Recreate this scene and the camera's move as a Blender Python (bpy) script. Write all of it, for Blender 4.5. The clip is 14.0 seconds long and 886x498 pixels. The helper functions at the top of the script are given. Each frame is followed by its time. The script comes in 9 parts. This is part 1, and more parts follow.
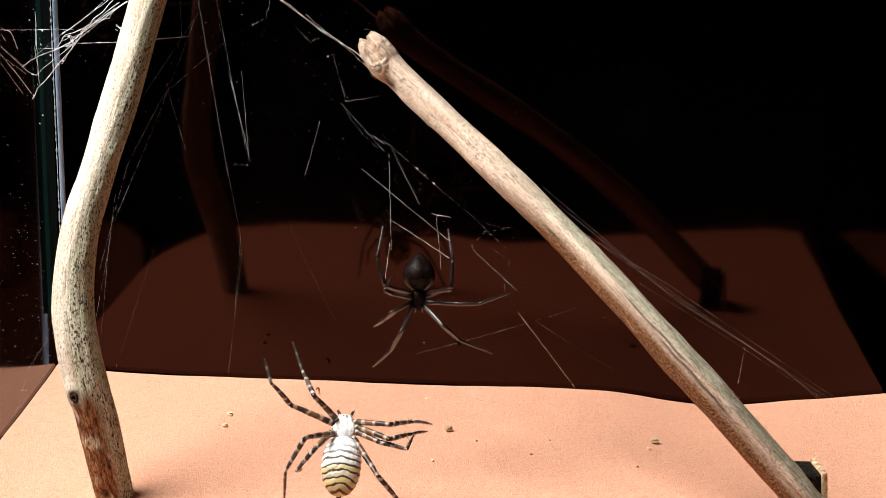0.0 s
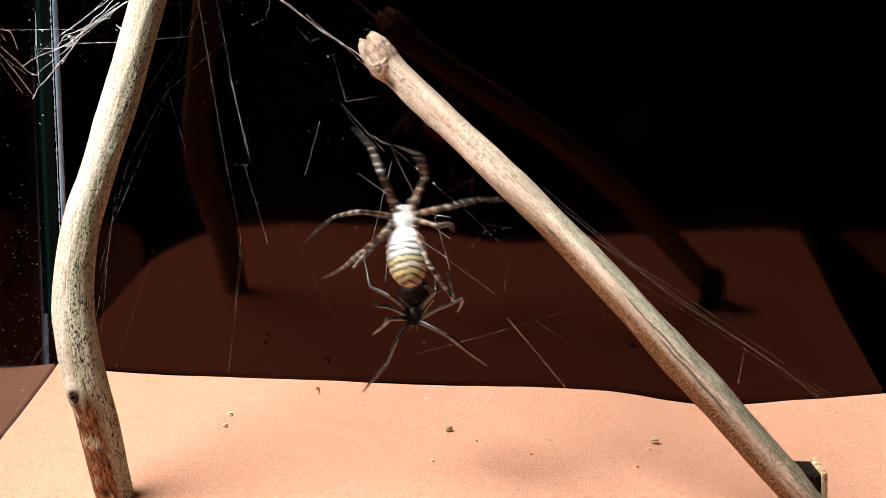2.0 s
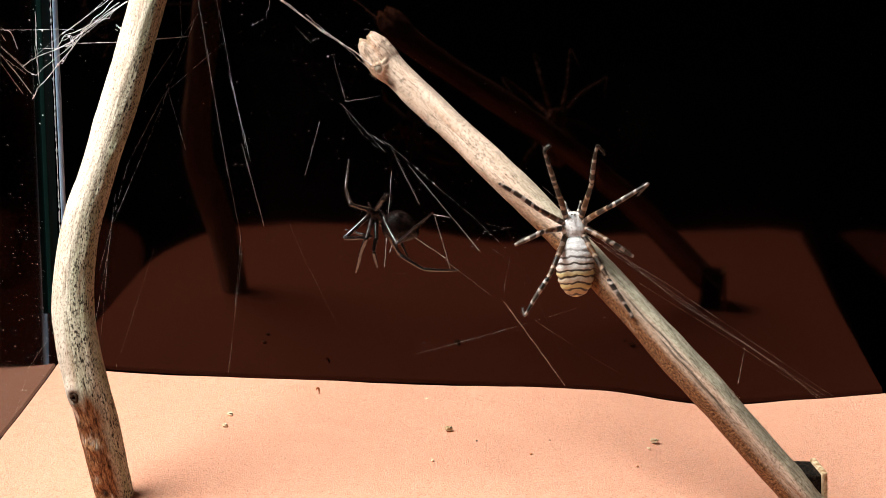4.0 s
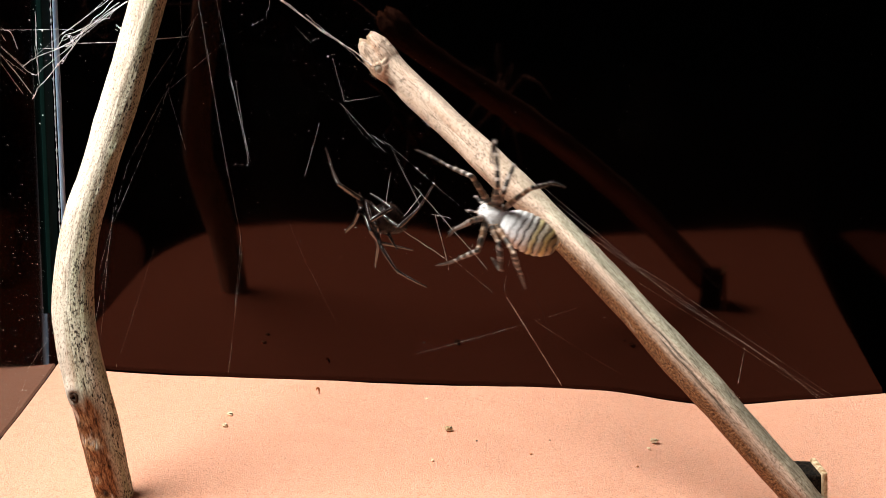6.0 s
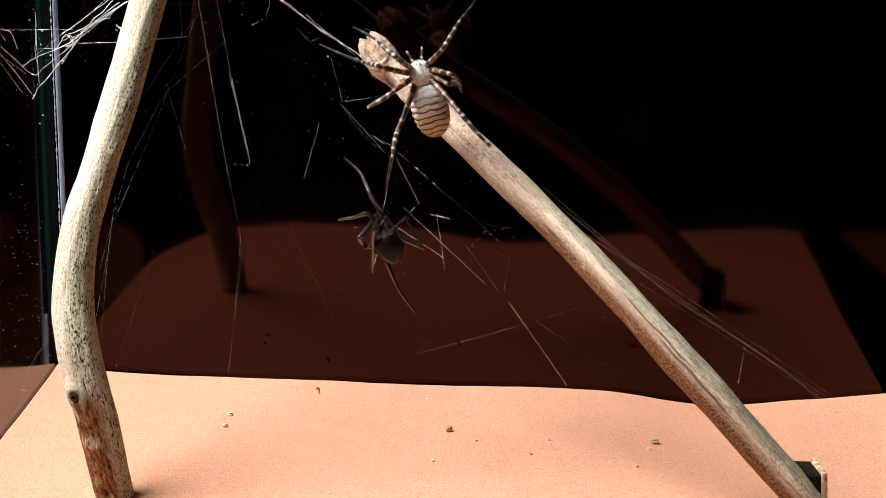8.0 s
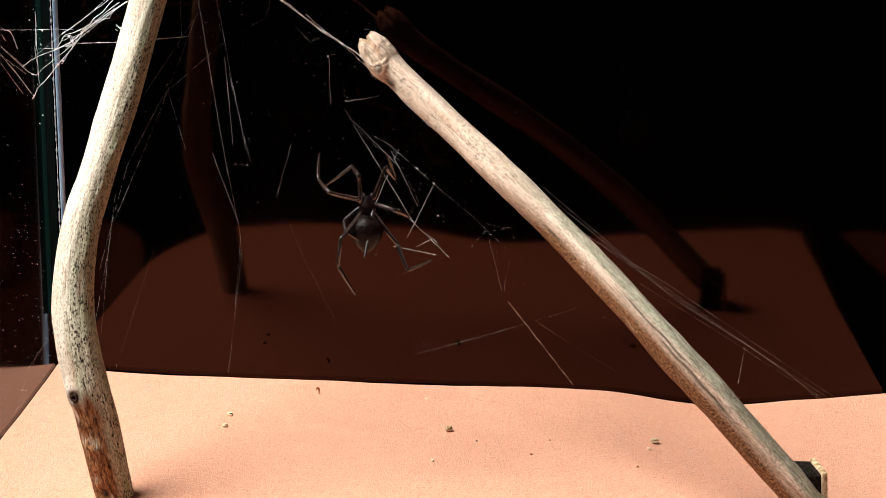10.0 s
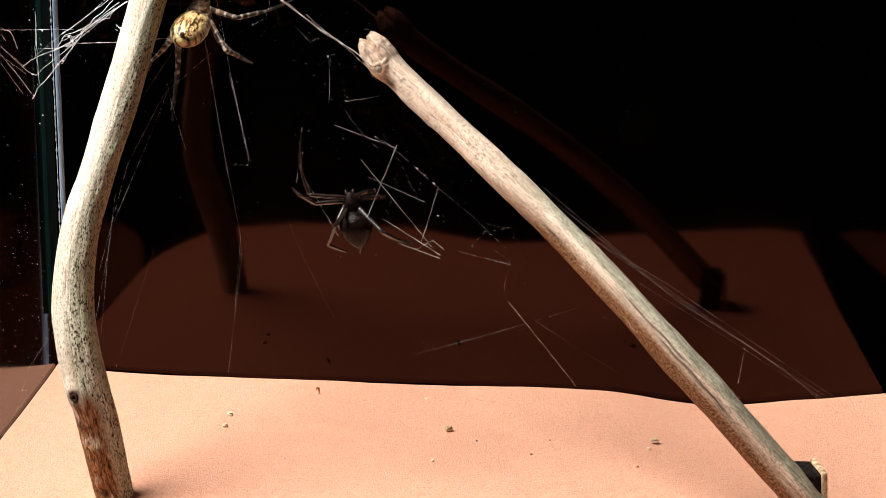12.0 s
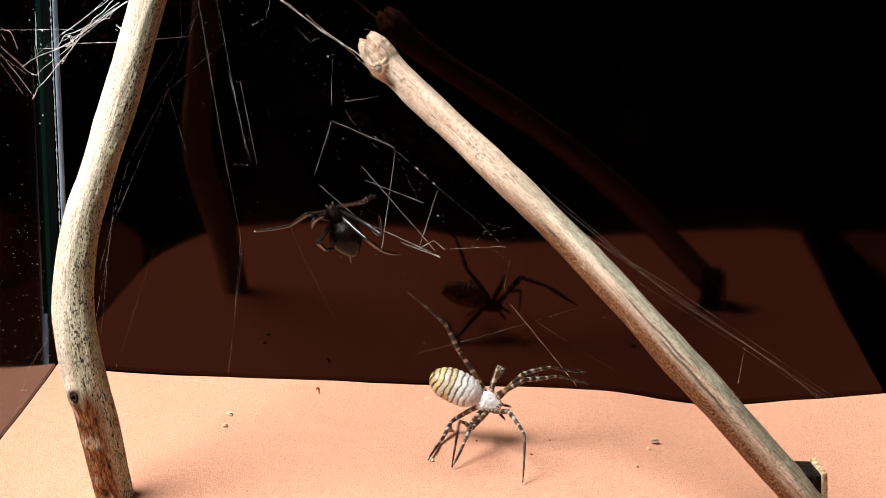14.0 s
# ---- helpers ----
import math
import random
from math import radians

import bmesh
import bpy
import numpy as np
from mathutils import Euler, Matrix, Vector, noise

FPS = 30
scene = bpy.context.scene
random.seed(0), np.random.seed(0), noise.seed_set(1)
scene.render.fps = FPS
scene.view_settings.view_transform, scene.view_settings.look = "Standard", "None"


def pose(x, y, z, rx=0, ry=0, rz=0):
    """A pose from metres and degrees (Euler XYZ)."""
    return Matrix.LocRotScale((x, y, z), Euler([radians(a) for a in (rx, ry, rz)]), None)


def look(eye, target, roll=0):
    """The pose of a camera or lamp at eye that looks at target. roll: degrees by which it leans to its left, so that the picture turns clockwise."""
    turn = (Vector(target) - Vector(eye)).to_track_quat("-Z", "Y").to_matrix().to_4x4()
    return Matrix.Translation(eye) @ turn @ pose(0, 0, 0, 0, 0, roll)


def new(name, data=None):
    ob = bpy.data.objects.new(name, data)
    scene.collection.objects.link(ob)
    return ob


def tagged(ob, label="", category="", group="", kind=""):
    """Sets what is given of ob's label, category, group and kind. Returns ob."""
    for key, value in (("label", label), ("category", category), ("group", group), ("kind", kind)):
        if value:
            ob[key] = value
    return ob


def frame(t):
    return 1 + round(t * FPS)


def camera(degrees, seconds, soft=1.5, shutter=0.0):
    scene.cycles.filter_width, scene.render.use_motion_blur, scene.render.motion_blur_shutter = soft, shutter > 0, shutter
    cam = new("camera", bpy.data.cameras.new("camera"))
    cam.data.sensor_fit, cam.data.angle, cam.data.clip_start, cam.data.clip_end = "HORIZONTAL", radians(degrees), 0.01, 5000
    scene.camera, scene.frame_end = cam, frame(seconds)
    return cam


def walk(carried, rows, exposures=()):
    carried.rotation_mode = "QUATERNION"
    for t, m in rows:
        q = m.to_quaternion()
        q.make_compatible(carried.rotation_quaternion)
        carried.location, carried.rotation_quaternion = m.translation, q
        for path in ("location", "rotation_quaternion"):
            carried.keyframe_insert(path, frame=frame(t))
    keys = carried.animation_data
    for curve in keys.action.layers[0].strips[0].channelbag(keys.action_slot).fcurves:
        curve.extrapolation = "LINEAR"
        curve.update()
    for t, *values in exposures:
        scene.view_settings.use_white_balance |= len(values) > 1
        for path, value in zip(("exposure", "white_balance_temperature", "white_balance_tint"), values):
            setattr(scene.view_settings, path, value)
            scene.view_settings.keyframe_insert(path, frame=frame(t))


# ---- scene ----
# ---- camera ----
cam = camera(30, 14.0, soft=0.75, shutter=0.5)
CAM_POSE = pose(0.0000, -0.5000, 0.1744, 75.447, -1.237, 2.199)
walk(cam, [(0.0, CAM_POSE), (14.0, CAM_POSE)])

# ---- light: one softbox lamp high over the tank in a dark room ----
world = bpy.data.worlds.new("dark_room")
scene.world = world
world.use_nodes = True
world.node_tree.nodes["Background"].inputs[0].default_value = (0.6, 0.7, 1.0, 1)
world.node_tree.nodes["Background"].inputs[1].default_value = 0.0001
lamp_data = bpy.data.lights.new("softbox", "AREA")
lamp_data.shape, lamp_data.size = "DISK", 0.50
lamp_data.energy, lamp_data.color, lamp_data.spread = 6.3, (0.995, 0.972, 0.918), radians(100)
lamp = new("softbox", lamp_data)
lamp.matrix_world = look((-0.46, -0.165, 0.67), (-0.01, -0.075, 0.03))
scene.view_settings.exposure = 0.0


# ---- materials ----
def mat(name):
    m = bpy.data.materials.new(name)
    m.use_nodes = True
    nt = m.node_tree
    return m, nt, nt.nodes["Principled BSDF"]


def node(nt, kind, links=(), **props):
    n = nt.nodes.new(kind)
    for k, v in props.items():
        n.inputs[k].default_value = v
    for socket, src in links:
        nt.links.new(src, n.inputs[socket])
    return n


def ramp(nt, fac, stops, interp="LINEAR"):
    n = nt.nodes.new("ShaderNodeValToRGB")
    n.color_ramp.interpolation = interp
    while len(n.color_ramp.elements) < len(stops):
        n.color_ramp.elements.new(0.5)
    for e, (p, c) in zip(n.color_ramp.elements, stops):
        e.position, e.color = p, (*c, 1) if len(c) == 3 else c
    nt.links.new(fac, n.inputs[0])
    return n.outputs[0]


def mix(nt, fac, a, b, blend="MIX"):
    n = nt.nodes.new("ShaderNodeMix")
    n.data_type, n.blend_type = "RGBA", blend
    for i, v in ((0, fac), (6, a), (7, b)):
        if isinstance(v, (int, float)):
            n.inputs[i].default_value = v
        elif isinstance(v, tuple):
            n.inputs[i].default_value = (*v, 1)
        else:
            nt.links.new(v, n.inputs[i])
    return n.outputs[2]


def bump(nt, bsdf, height, strength, distance):
    n = node(nt, "ShaderNodeBump", [("Height", height)], Strength=strength, Distance=distance)
    nt.links.new(n.outputs[0], bsdf.inputs["Normal"])


def noise_tex(nt, vec, scale, detail=4, rough=0.55):
    return node(nt, "ShaderNodeTexNoise", [("Vector", vec)], Scale=scale, Detail=detail, Roughness=rough).outputs[0]


def plain(name, color, rough=0.5, metal=0.0, spec=0.5, ior=1.45):
    m, nt, b = mat(name)
    b.inputs["Base Color"].default_value = (*color, 1)
    b.inputs["Roughness"].default_value = rough
    b.inputs["Metallic"].default_value = metal
    b.inputs["Specular IOR Level"].default_value = spec
    b.inputs["IOR"].default_value = ior
    return m


def coords(nt, out="Object", stretch=(1, 1, 1)):
    c = nt.nodes.new("ShaderNodeTexCoord").outputs[out]
    n = node(nt, "ShaderNodeMapping", [("Vector", c)], Scale=stretch)
    return n.outputs[0]


def foam_material():
    m, nt, b = mat("terracotta_foam")
    v = coords(nt)
    big = noise_tex(nt, v, 14, 5, 0.6)
    mid = noise_tex(nt, v, 420, 5, 0.65)
    fine = noise_tex(nt, v, 1900, 3, 0.75)
    c = ramp(nt, big, [(0.3, (0.574, 0.276, 0.180)), (0.7, (0.661, 0.330, 0.220))])
    c = mix(nt, 0.35, c, ramp(nt, mid, [(0.35, (0.515, 0.252, 0.165)), (0.65, (0.658, 0.366, 0.260))]))
    c = mix(nt, 0.50, c, ramp(nt, fine, [(0.33, (0.12, 0.045, 0.024)), (0.44, (0.604, 0.291, 0.192)), (0.64, (0.713, 0.377, 0.257))]))
    nt.links.new(c, b.inputs["Base Color"])
    b.inputs["Roughness"].default_value = 0.9
    b.inputs["Specular IOR Level"].default_value = 0.15
    b.inputs["Subsurface Weight"].default_value = 0.1
    b.inputs["Subsurface Radius"].default_value = (1.0, 0.35, 0.2)
    b.inputs["Subsurface Scale"].default_value = 0.0012
    bump(nt, b, mix(nt, 0.4, fine, mid), 0.9, 0.0006)
    return m


def wood_material(name, pale, grey, brown, pit, pit_zone, stretch, fine, flank=None):
    """Bleached driftwood: u runs round the stick and v along it, both in metres; brown where the bark layer says so."""
    m, nt, b = mat(name)
    uv = nt.nodes.new("ShaderNodeTexCoord").outputs["UV"]

    def streak(fu, fv, detail=4, rough=0.6, dist=0.0):
        mp = node(nt, "ShaderNodeMapping", [("Vector", uv)], Scale=(fu, fv, 1))
        n = node(nt, "ShaderNodeTexNoise", [("Vector", mp.outputs[0])], Scale=1.0, Detail=detail, Roughness=rough, Distortion=dist)
        return n.outputs[0]

    base = ramp(nt, streak(260, 28, 5, 0.65, 0.4), [(0.36, grey), (0.6, pale)])
    base = mix(nt, 0.4, base, ramp(nt, streak(900, 60, 4, 0.7), [(0.36, grey), (0.58, pale)]))
    rust = ramp(nt, streak(190, 40, 6, 0.7, 0.6), [(0.52, (0, 0, 0)), (0.72, (0.75, 0.75, 0.75))])
    base = mix(nt, rust, base, brown)
    bark = node(nt, "ShaderNodeAttribute")
    bark.attribute_name = "bark"
    edge = nt.nodes.new("ShaderNodeMath")
    edge.operation, edge.use_clamp = "MULTIPLY", True
    nt.links.new(bark.outputs["Fac"], edge.inputs[0])
    nt.links.new(ramp(nt, streak(420, 130, 6, 0.7, 0.5), [(0.28, (0.35, 0.35, 0.35)), (0.44, (1, 1, 1))]), edge.inputs[1])
    base = mix(nt, edge.outputs[0], base, ramp(nt, streak(1700, 1500, 4, 0.75) if pit > 0.6 else streak(1300, 330, 5, 0.75, 0.4), [(0.36, (0.032, 0.012, 0.004)), (0.47, (0.17, 0.070, 0.026)), (0.62, (0.40, 0.21, 0.10))]))
    flip = nt.nodes.new("ShaderNodeMath")
    flip.operation, flip.use_clamp = "MULTIPLY", True
    flip.inputs[1].default_value = -1.0
    nt.links.new(bark.outputs["Fac"], flip.inputs[0])
    base = mix(nt, flip.outputs[0], base, ramp(nt, streak(900, 200, 5, 0.7), [(0.35, (0.30, 0.28, 0.20)), (0.62, (0.64, 0.60, 0.46))]))
    where = node(nt, "ShaderNodeAttribute")
    where.attribute_name = "pitted"
    if flank:
        base = mix(nt, mix(nt, 1.0, where.outputs["Color"], ramp(nt, streak(330, 45, 4, 0.6, 0.4), [(0.35, (0.35, 0.35, 0.35)), (0.6, (0.95, 0.95, 0.95))]), "MULTIPLY"), base, flank)
    zone = mix(nt, 1.0, where.outputs["Color"], ramp(nt, streak(170, 40, 4, 0.6), [(pit_zone - 0.08, (0.25, 0.25, 0.25)), (pit_zone + 0.08, (1, 1, 1))]), "MULTIPLY")
    def pores(fu, size, keep):
        warp = mix(nt, 0.0004, uv, node(nt, "ShaderNodeTexNoise", [("Vector", uv)], Scale=400.0).outputs[1], "ADD")
        mp = node(nt, "ShaderNodeMapping", [("Vector", warp)], Scale=(fu, fu * stretch, 1))
        vor = node(nt, "ShaderNodeTexVoronoi", [("Vector", mp.outputs[0])], Scale=1.0)
        dots = ramp(nt, vor.outputs["Distance"], [(size * 0.7, (1, 1, 1)), (size, (0, 0, 0))])
        chosen = ramp(nt, node(nt, "ShaderNodeSeparateXYZ", [("Vector", vor.outputs["Color"])]).outputs[0], [(keep - 0.02, (0, 0, 0)), (keep + 0.02, (1, 1, 1))])
        return mix(nt, 1.0, dots, chosen, "MULTIPLY")

    big = pores(fine, 0.35, pit)
    small = pores(fine * 1.9, 0.38, pit)
    cracks = ramp(nt, streak(2400, 110, 4, 0.6, 0.2), [(0.33, (1, 1, 1)), (0.37, (0, 0, 0))])
    pm = mix(nt, 1.0, mix(nt, 1.0, mix(nt, 1.0, big, small, "LIGHTEN"), cracks, "LIGHTEN"), zone, "MULTIPLY")
    cleft = node(nt, "ShaderNodeAttribute")
    cleft.attribute_name = "cleft"
    pm = mix(nt, 1.0, pm, cleft.outputs["Color"], "LIGHTEN")
    fibre = streak(2600, 190, 4, 0.75, 0.3)
    col = mix(nt, 0.52, base, ramp(nt, fibre, [(0.3, (0.30, 0.23, 0.17)), (0.52, (1, 1, 1))]), "MULTIPLY")
    grain = ramp(nt, streak(2300, 1100, 4, 0.75), [(0.36, (0.34, 0.25, 0.19)), (0.50, (1, 1, 1))])
    col = mix(nt, 0.85, col, grain, "MULTIPLY")
    col = mix(nt, pm, col, mix(nt, 0.92, col, (0.02, 0.014, 0.01)) if pit > 0.6 else (0.028, 0.021, 0.015))
    nt.links.new(col, b.inputs["Base Color"])
    b.inputs["Roughness"].default_value = 0.75
    b.inputs["Specular IOR Level"].default_value = 0.2
    h = mix(nt, 0.5, mix(nt, 0.5, fibre, streak(620, 75, 3, 0.6, 0.5)), mix(nt, pm, (1, 1, 1), (0, 0, 0)))
    bump(nt, b, h, 1.0, 0.0013)
    return m


def smoked_glass(name, ior, dusty):
    m, nt, b = mat(name)
    v = coords(nt)
    b.inputs["Base Color"].default_value = (0.0002, 0.0002, 0.0002, 1)
    b.inputs["IOR"].default_value = ior
    b.inputs["Specular Tint"].default_value = (1.0, 0.46, 0.36, 1)
    smear = noise_tex(nt, v, 22, 4, 0.6)
    nt.links.new(ramp(nt, smear, [(0.35, (dusty * 0.7,) * 3), (0.75, (dusty,) * 3)]), b.inputs["Roughness"])
    return m


FOAM = foam_material()
WOOD_PALE = wood_material("bleached_driftwood", (0.82, 0.72, 0.615), (0.62, 0.53, 0.41), (0.50, 0.30, 0.20), 0.28, 0.40, 0.40, 1550, (0.43, 0.44, 0.29))
WOOD_WARM = wood_material("warm_driftwood", (0.90, 0.71, 0.575), (0.60, 0.45, 0.34), (0.46, 0.24, 0.14), 0.61, 0.43, 0.36, 2100)
END_GRAIN = wood_material("broken_end_grain", (0.50, 0.38, 0.28), (0.30, 0.18, 0.10), (0.20, 0.09, 0.04), 0.5, 0.4, 1.0, 1500)
KNOT_DARK = wood_material("rotten_knot_wood", (0.045, 0.02, 0.009), (0.02, 0.009, 0.004), (0.012, 0.005, 0.003), 0.5, 0.4, 1.0, 1500)
GLASS_BACK = smoked_glass("dark_backed_glass", 1.41, 0.065)
GLASS_SIDE = smoked_glass("dark_side_glass", 1.42, 0.12)
SILICONE, nt, b = mat("pale_blue_silicone")
nt.links.new(ramp(nt, noise_tex(nt, coords(nt, "Object", (1, 1, 0.12)), 900, 5, 0.75), [(0.36, (0.12, 0.18, 0.26)), (0.66, (0.34, 0.46, 0.60))]), b.inputs["Base Color"])
b.inputs["Roughness"].default_value = 0.35
GLASS_EDGE = plain("green_glass_edge", (0.0035, 0.013, 0.0115), 0.6, spec=0.02, ior=1.5)
BLACK_ROOM = plain("black_cloth", (0.0025, 0.0022, 0.002), 1.0, spec=0.0)
SILK = plain("spider_silk", (0.92, 0.92, 0.92), 0.3)
DUST = plain("pale_dust", (0.75, 0.74, 0.70), 0.8)


# ---- mesh helpers ----
def mesh_of(name, verts, faces, material, smooth=True):
    me = bpy.data.meshes.new(name)
    me.from_pydata([tuple(v) for v in verts], [], faces)
    me.materials.append(material)
    if smooth:
        me.shade_smooth()
    me.update()
    return me


def part(name, data, parent, label="", at=None):
    ob = new(name, data)
    ob.parent = parent
    if at is not None:
        ob.matrix_basis = at
    if label:
        tagged(ob, label)
    return ob


def box_mesh(name, size, material, bevel=0.0):
    bm = bmesh.new()
    bmesh.ops.create_cube(bm, size=1.0)
    bmesh.ops.scale(bm, vec=size, verts=bm.verts)
    if bevel:
        bmesh.ops.bevel(bm, geom=bm.edges[:], offset=bevel, segments=2, affect="EDGES", profile=0.6)
    me = bpy.data.meshes.new(name)
    bm.to_mesh(me)
    bm.free()
    me.materials.append(material)
    return me


def lathe(name, profile, material, sides=24, squash=(1, 1), lobe=None):
    """A closed body of revolution about x from (x, radius) pairs; lobe(x, angle) scales the radius."""
    verts, faces = [], []
    n = len(profile)
    for x, r in profile:
        for k in range(sides):
            a = 2 * math.pi * k / sides
            s = r * (lobe(x, a) if lobe else 1.0)
            verts.append((x, s * math.sin(a) * squash[0], s * math.cos(a) * squash[1]))
    for i in range(n - 1):
        for k in range(sides):
            j = (k + 1) % sides
            faces.append((i * sides + k, i * sides + j, (i + 1) * sides + j, (i + 1) * sides + k))
    faces.append(tuple(range(sides)))
    faces.append(tuple(reversed(range((n - 1) * sides, n * sides))))
    return mesh_of(name, verts, faces, material)


def spline(points, n):
    """Catmull-Rom through points (tuples of any width), n samples."""
    p = np.array(points, float)
    p = np.vstack([2 * p[0] - p[1], p, 2 * p[-1] - p[-2]])
    out = []
    for s in np.linspace(0, len(points) - 1 - 1e-9, n):
        i, f = int(s), s - int(s)
        a, b, c, d = p[i:i + 4]
        out.append(0.5 * (2 * b + (c - a) * f + (2 * a - 5 * b + 4 * c - d) * f * f + (3 * b - a - 3 * c + d) * f ** 3))
    return np.array(out)


def tube_rings(path):
    """Ring frames along a path of points: tangent and two normals."""
    t = np.gradient(path, axis=0)
    t /= np.linalg.norm(t, axis=1)[:, None]
    ref = np.array([0.0, -1.0, 0.0])
    u = ref - t * (t @ ref)[:, None]
    u /= np.linalg.norm(u, axis=1)[:, None]
    return t, u, np.cross(t, u)


def unit(v):
    return v / max(np.linalg.norm(v), 1e-9)


def basis(origin, x, z):
    x = unit(x)
    z = unit(z - x * (z @ x))
    y = np.cross(z, x)
    m = Matrix(((x[0], y[0], z[0], origin[0]), (x[1], y[1], z[1], origin[1]), (x[2], y[2], z[2], origin[2]), (0, 0, 0, 1)))
    return m


# ---- the dark room round the table ----
def room():
    me = box_mesh("room_shell", (3.0, 3.0, 2.4), BLACK_ROOM)
    ob = new("room_shell", me)
    ob.location = (0, -0.3, 0.3)
    tagged(ob, "unlit black cloth walls closing the room", "wall", kind="structure")
    top = new("table_top", box_mesh("table_top", (1.6, 1.2, 0.03), plain("black_table", (0.004, 0.0035, 0.003), 0.8, spec=0.1), 0.004))
    top.location = (0, -0.2, -0.0272)
    tagged(top, "matt black table top under the tank", "table", kind="structure")


# ---- the tank ----
def tank():
    root = new("glass_terrarium")
    tagged(root, "glass terrarium with dark backing and clear silicone corner seams", "terrarium")
    back = part("back_pane", box_mesh("back_pane", (0.31, 0.004, 0.30), GLASS_BACK, 0.0006), root, "dark reflecting back pane")
    back.location = (0.006, 0.0022, 0.146)
    for name, x in (("side_pane", -0.1413), ("side_pane", 0.1455)):
        p = part(name, box_mesh(name, (0.004, 0.24, 0.30), GLASS_SIDE, 0.0006), root, "dark reflecting side pane")
        p.location = (x, -0.1165, 0.146)
        p.visible_shadow = False
    back.visible_shadow = False
    base = part("base_pane", box_mesh("base_pane", (0.31, 0.25, 0.004), GLASS_SIDE, 0.0006), root)
    base.location = (0.006, -0.116, -0.0095)
    # the silicone seam and the polished pane edge in the back corner
    verts, faces, n = [], [], 9
    for i, z in enumerate(np.linspace(-0.004, 0.296, 60)):
        w = 1 + 0.10 * noise.noise((z * 60, 0, 0))
        lean = 0.005 * max(0.13 - z, 0)
        for k in range(n):
            a = math.pi * k / (n - 1)
            verts.append((-0.1361 + lean - 0.0008 * w * math.cos(a), 0.0001 - 0.0007 * w * math.sin(a), z))
    for i in range(59):
        for k in range(n - 1):
            faces.append((n * i + k, n * i + k + 1, n * i + n + k + 1, n * i + n + k))
    part("silicone_seam", mesh_of("silicone_seam", verts, faces, SILICONE), root, "pale blue silicone bead in the corner")
    # strip made deep and matte to block the seam's mirror image in the side pane
    edge = part("pane_edge", box_mesh("pane_edge", (0.0015, 0.0090, 0.272), GLASS_EDGE, 0.0003), root, "green polished glass edge")
    edge.matrix_basis = pose(-0.13845, -0.0045, 0.158)
    edge.visible_shadow = False
    # the chipped ridge of dried sealant along that edge
    verts, faces = [], []
    for i, z in enumerate(np.linspace(0.020, 0.290, 420)):
        r = 0.00026 * max(0.12, 0.55 + 1.5 * noise.noise((z * 900, 2.0, 0)) + 0.8 * noise.noise((z * 2600, 5.0, 0)))
        x = -0.1371 + 0.005 * max(0.13 - z, 0) + 0.0001 * noise.noise((z * 300, 0, 7))
        for k in range(5):
            a = 2 * math.pi * k / 5
            verts.append((x + r * math.cos(a), -0.0012 + r * math.sin(a), z))
        if i:
            for k in range(5):
                q = (k + 1) % 5
                faces.append((5 * i - 5 + k, 5 * i - 5 + q, 5 * i + q, 5 * i + k))
    part("sealant_ridge", mesh_of("sealant_ridge", verts, faces, plain("dried_sealant", (0.42, 0.47, 0.50), 0.3)), root, "chipped pale ridge of dried sealant")


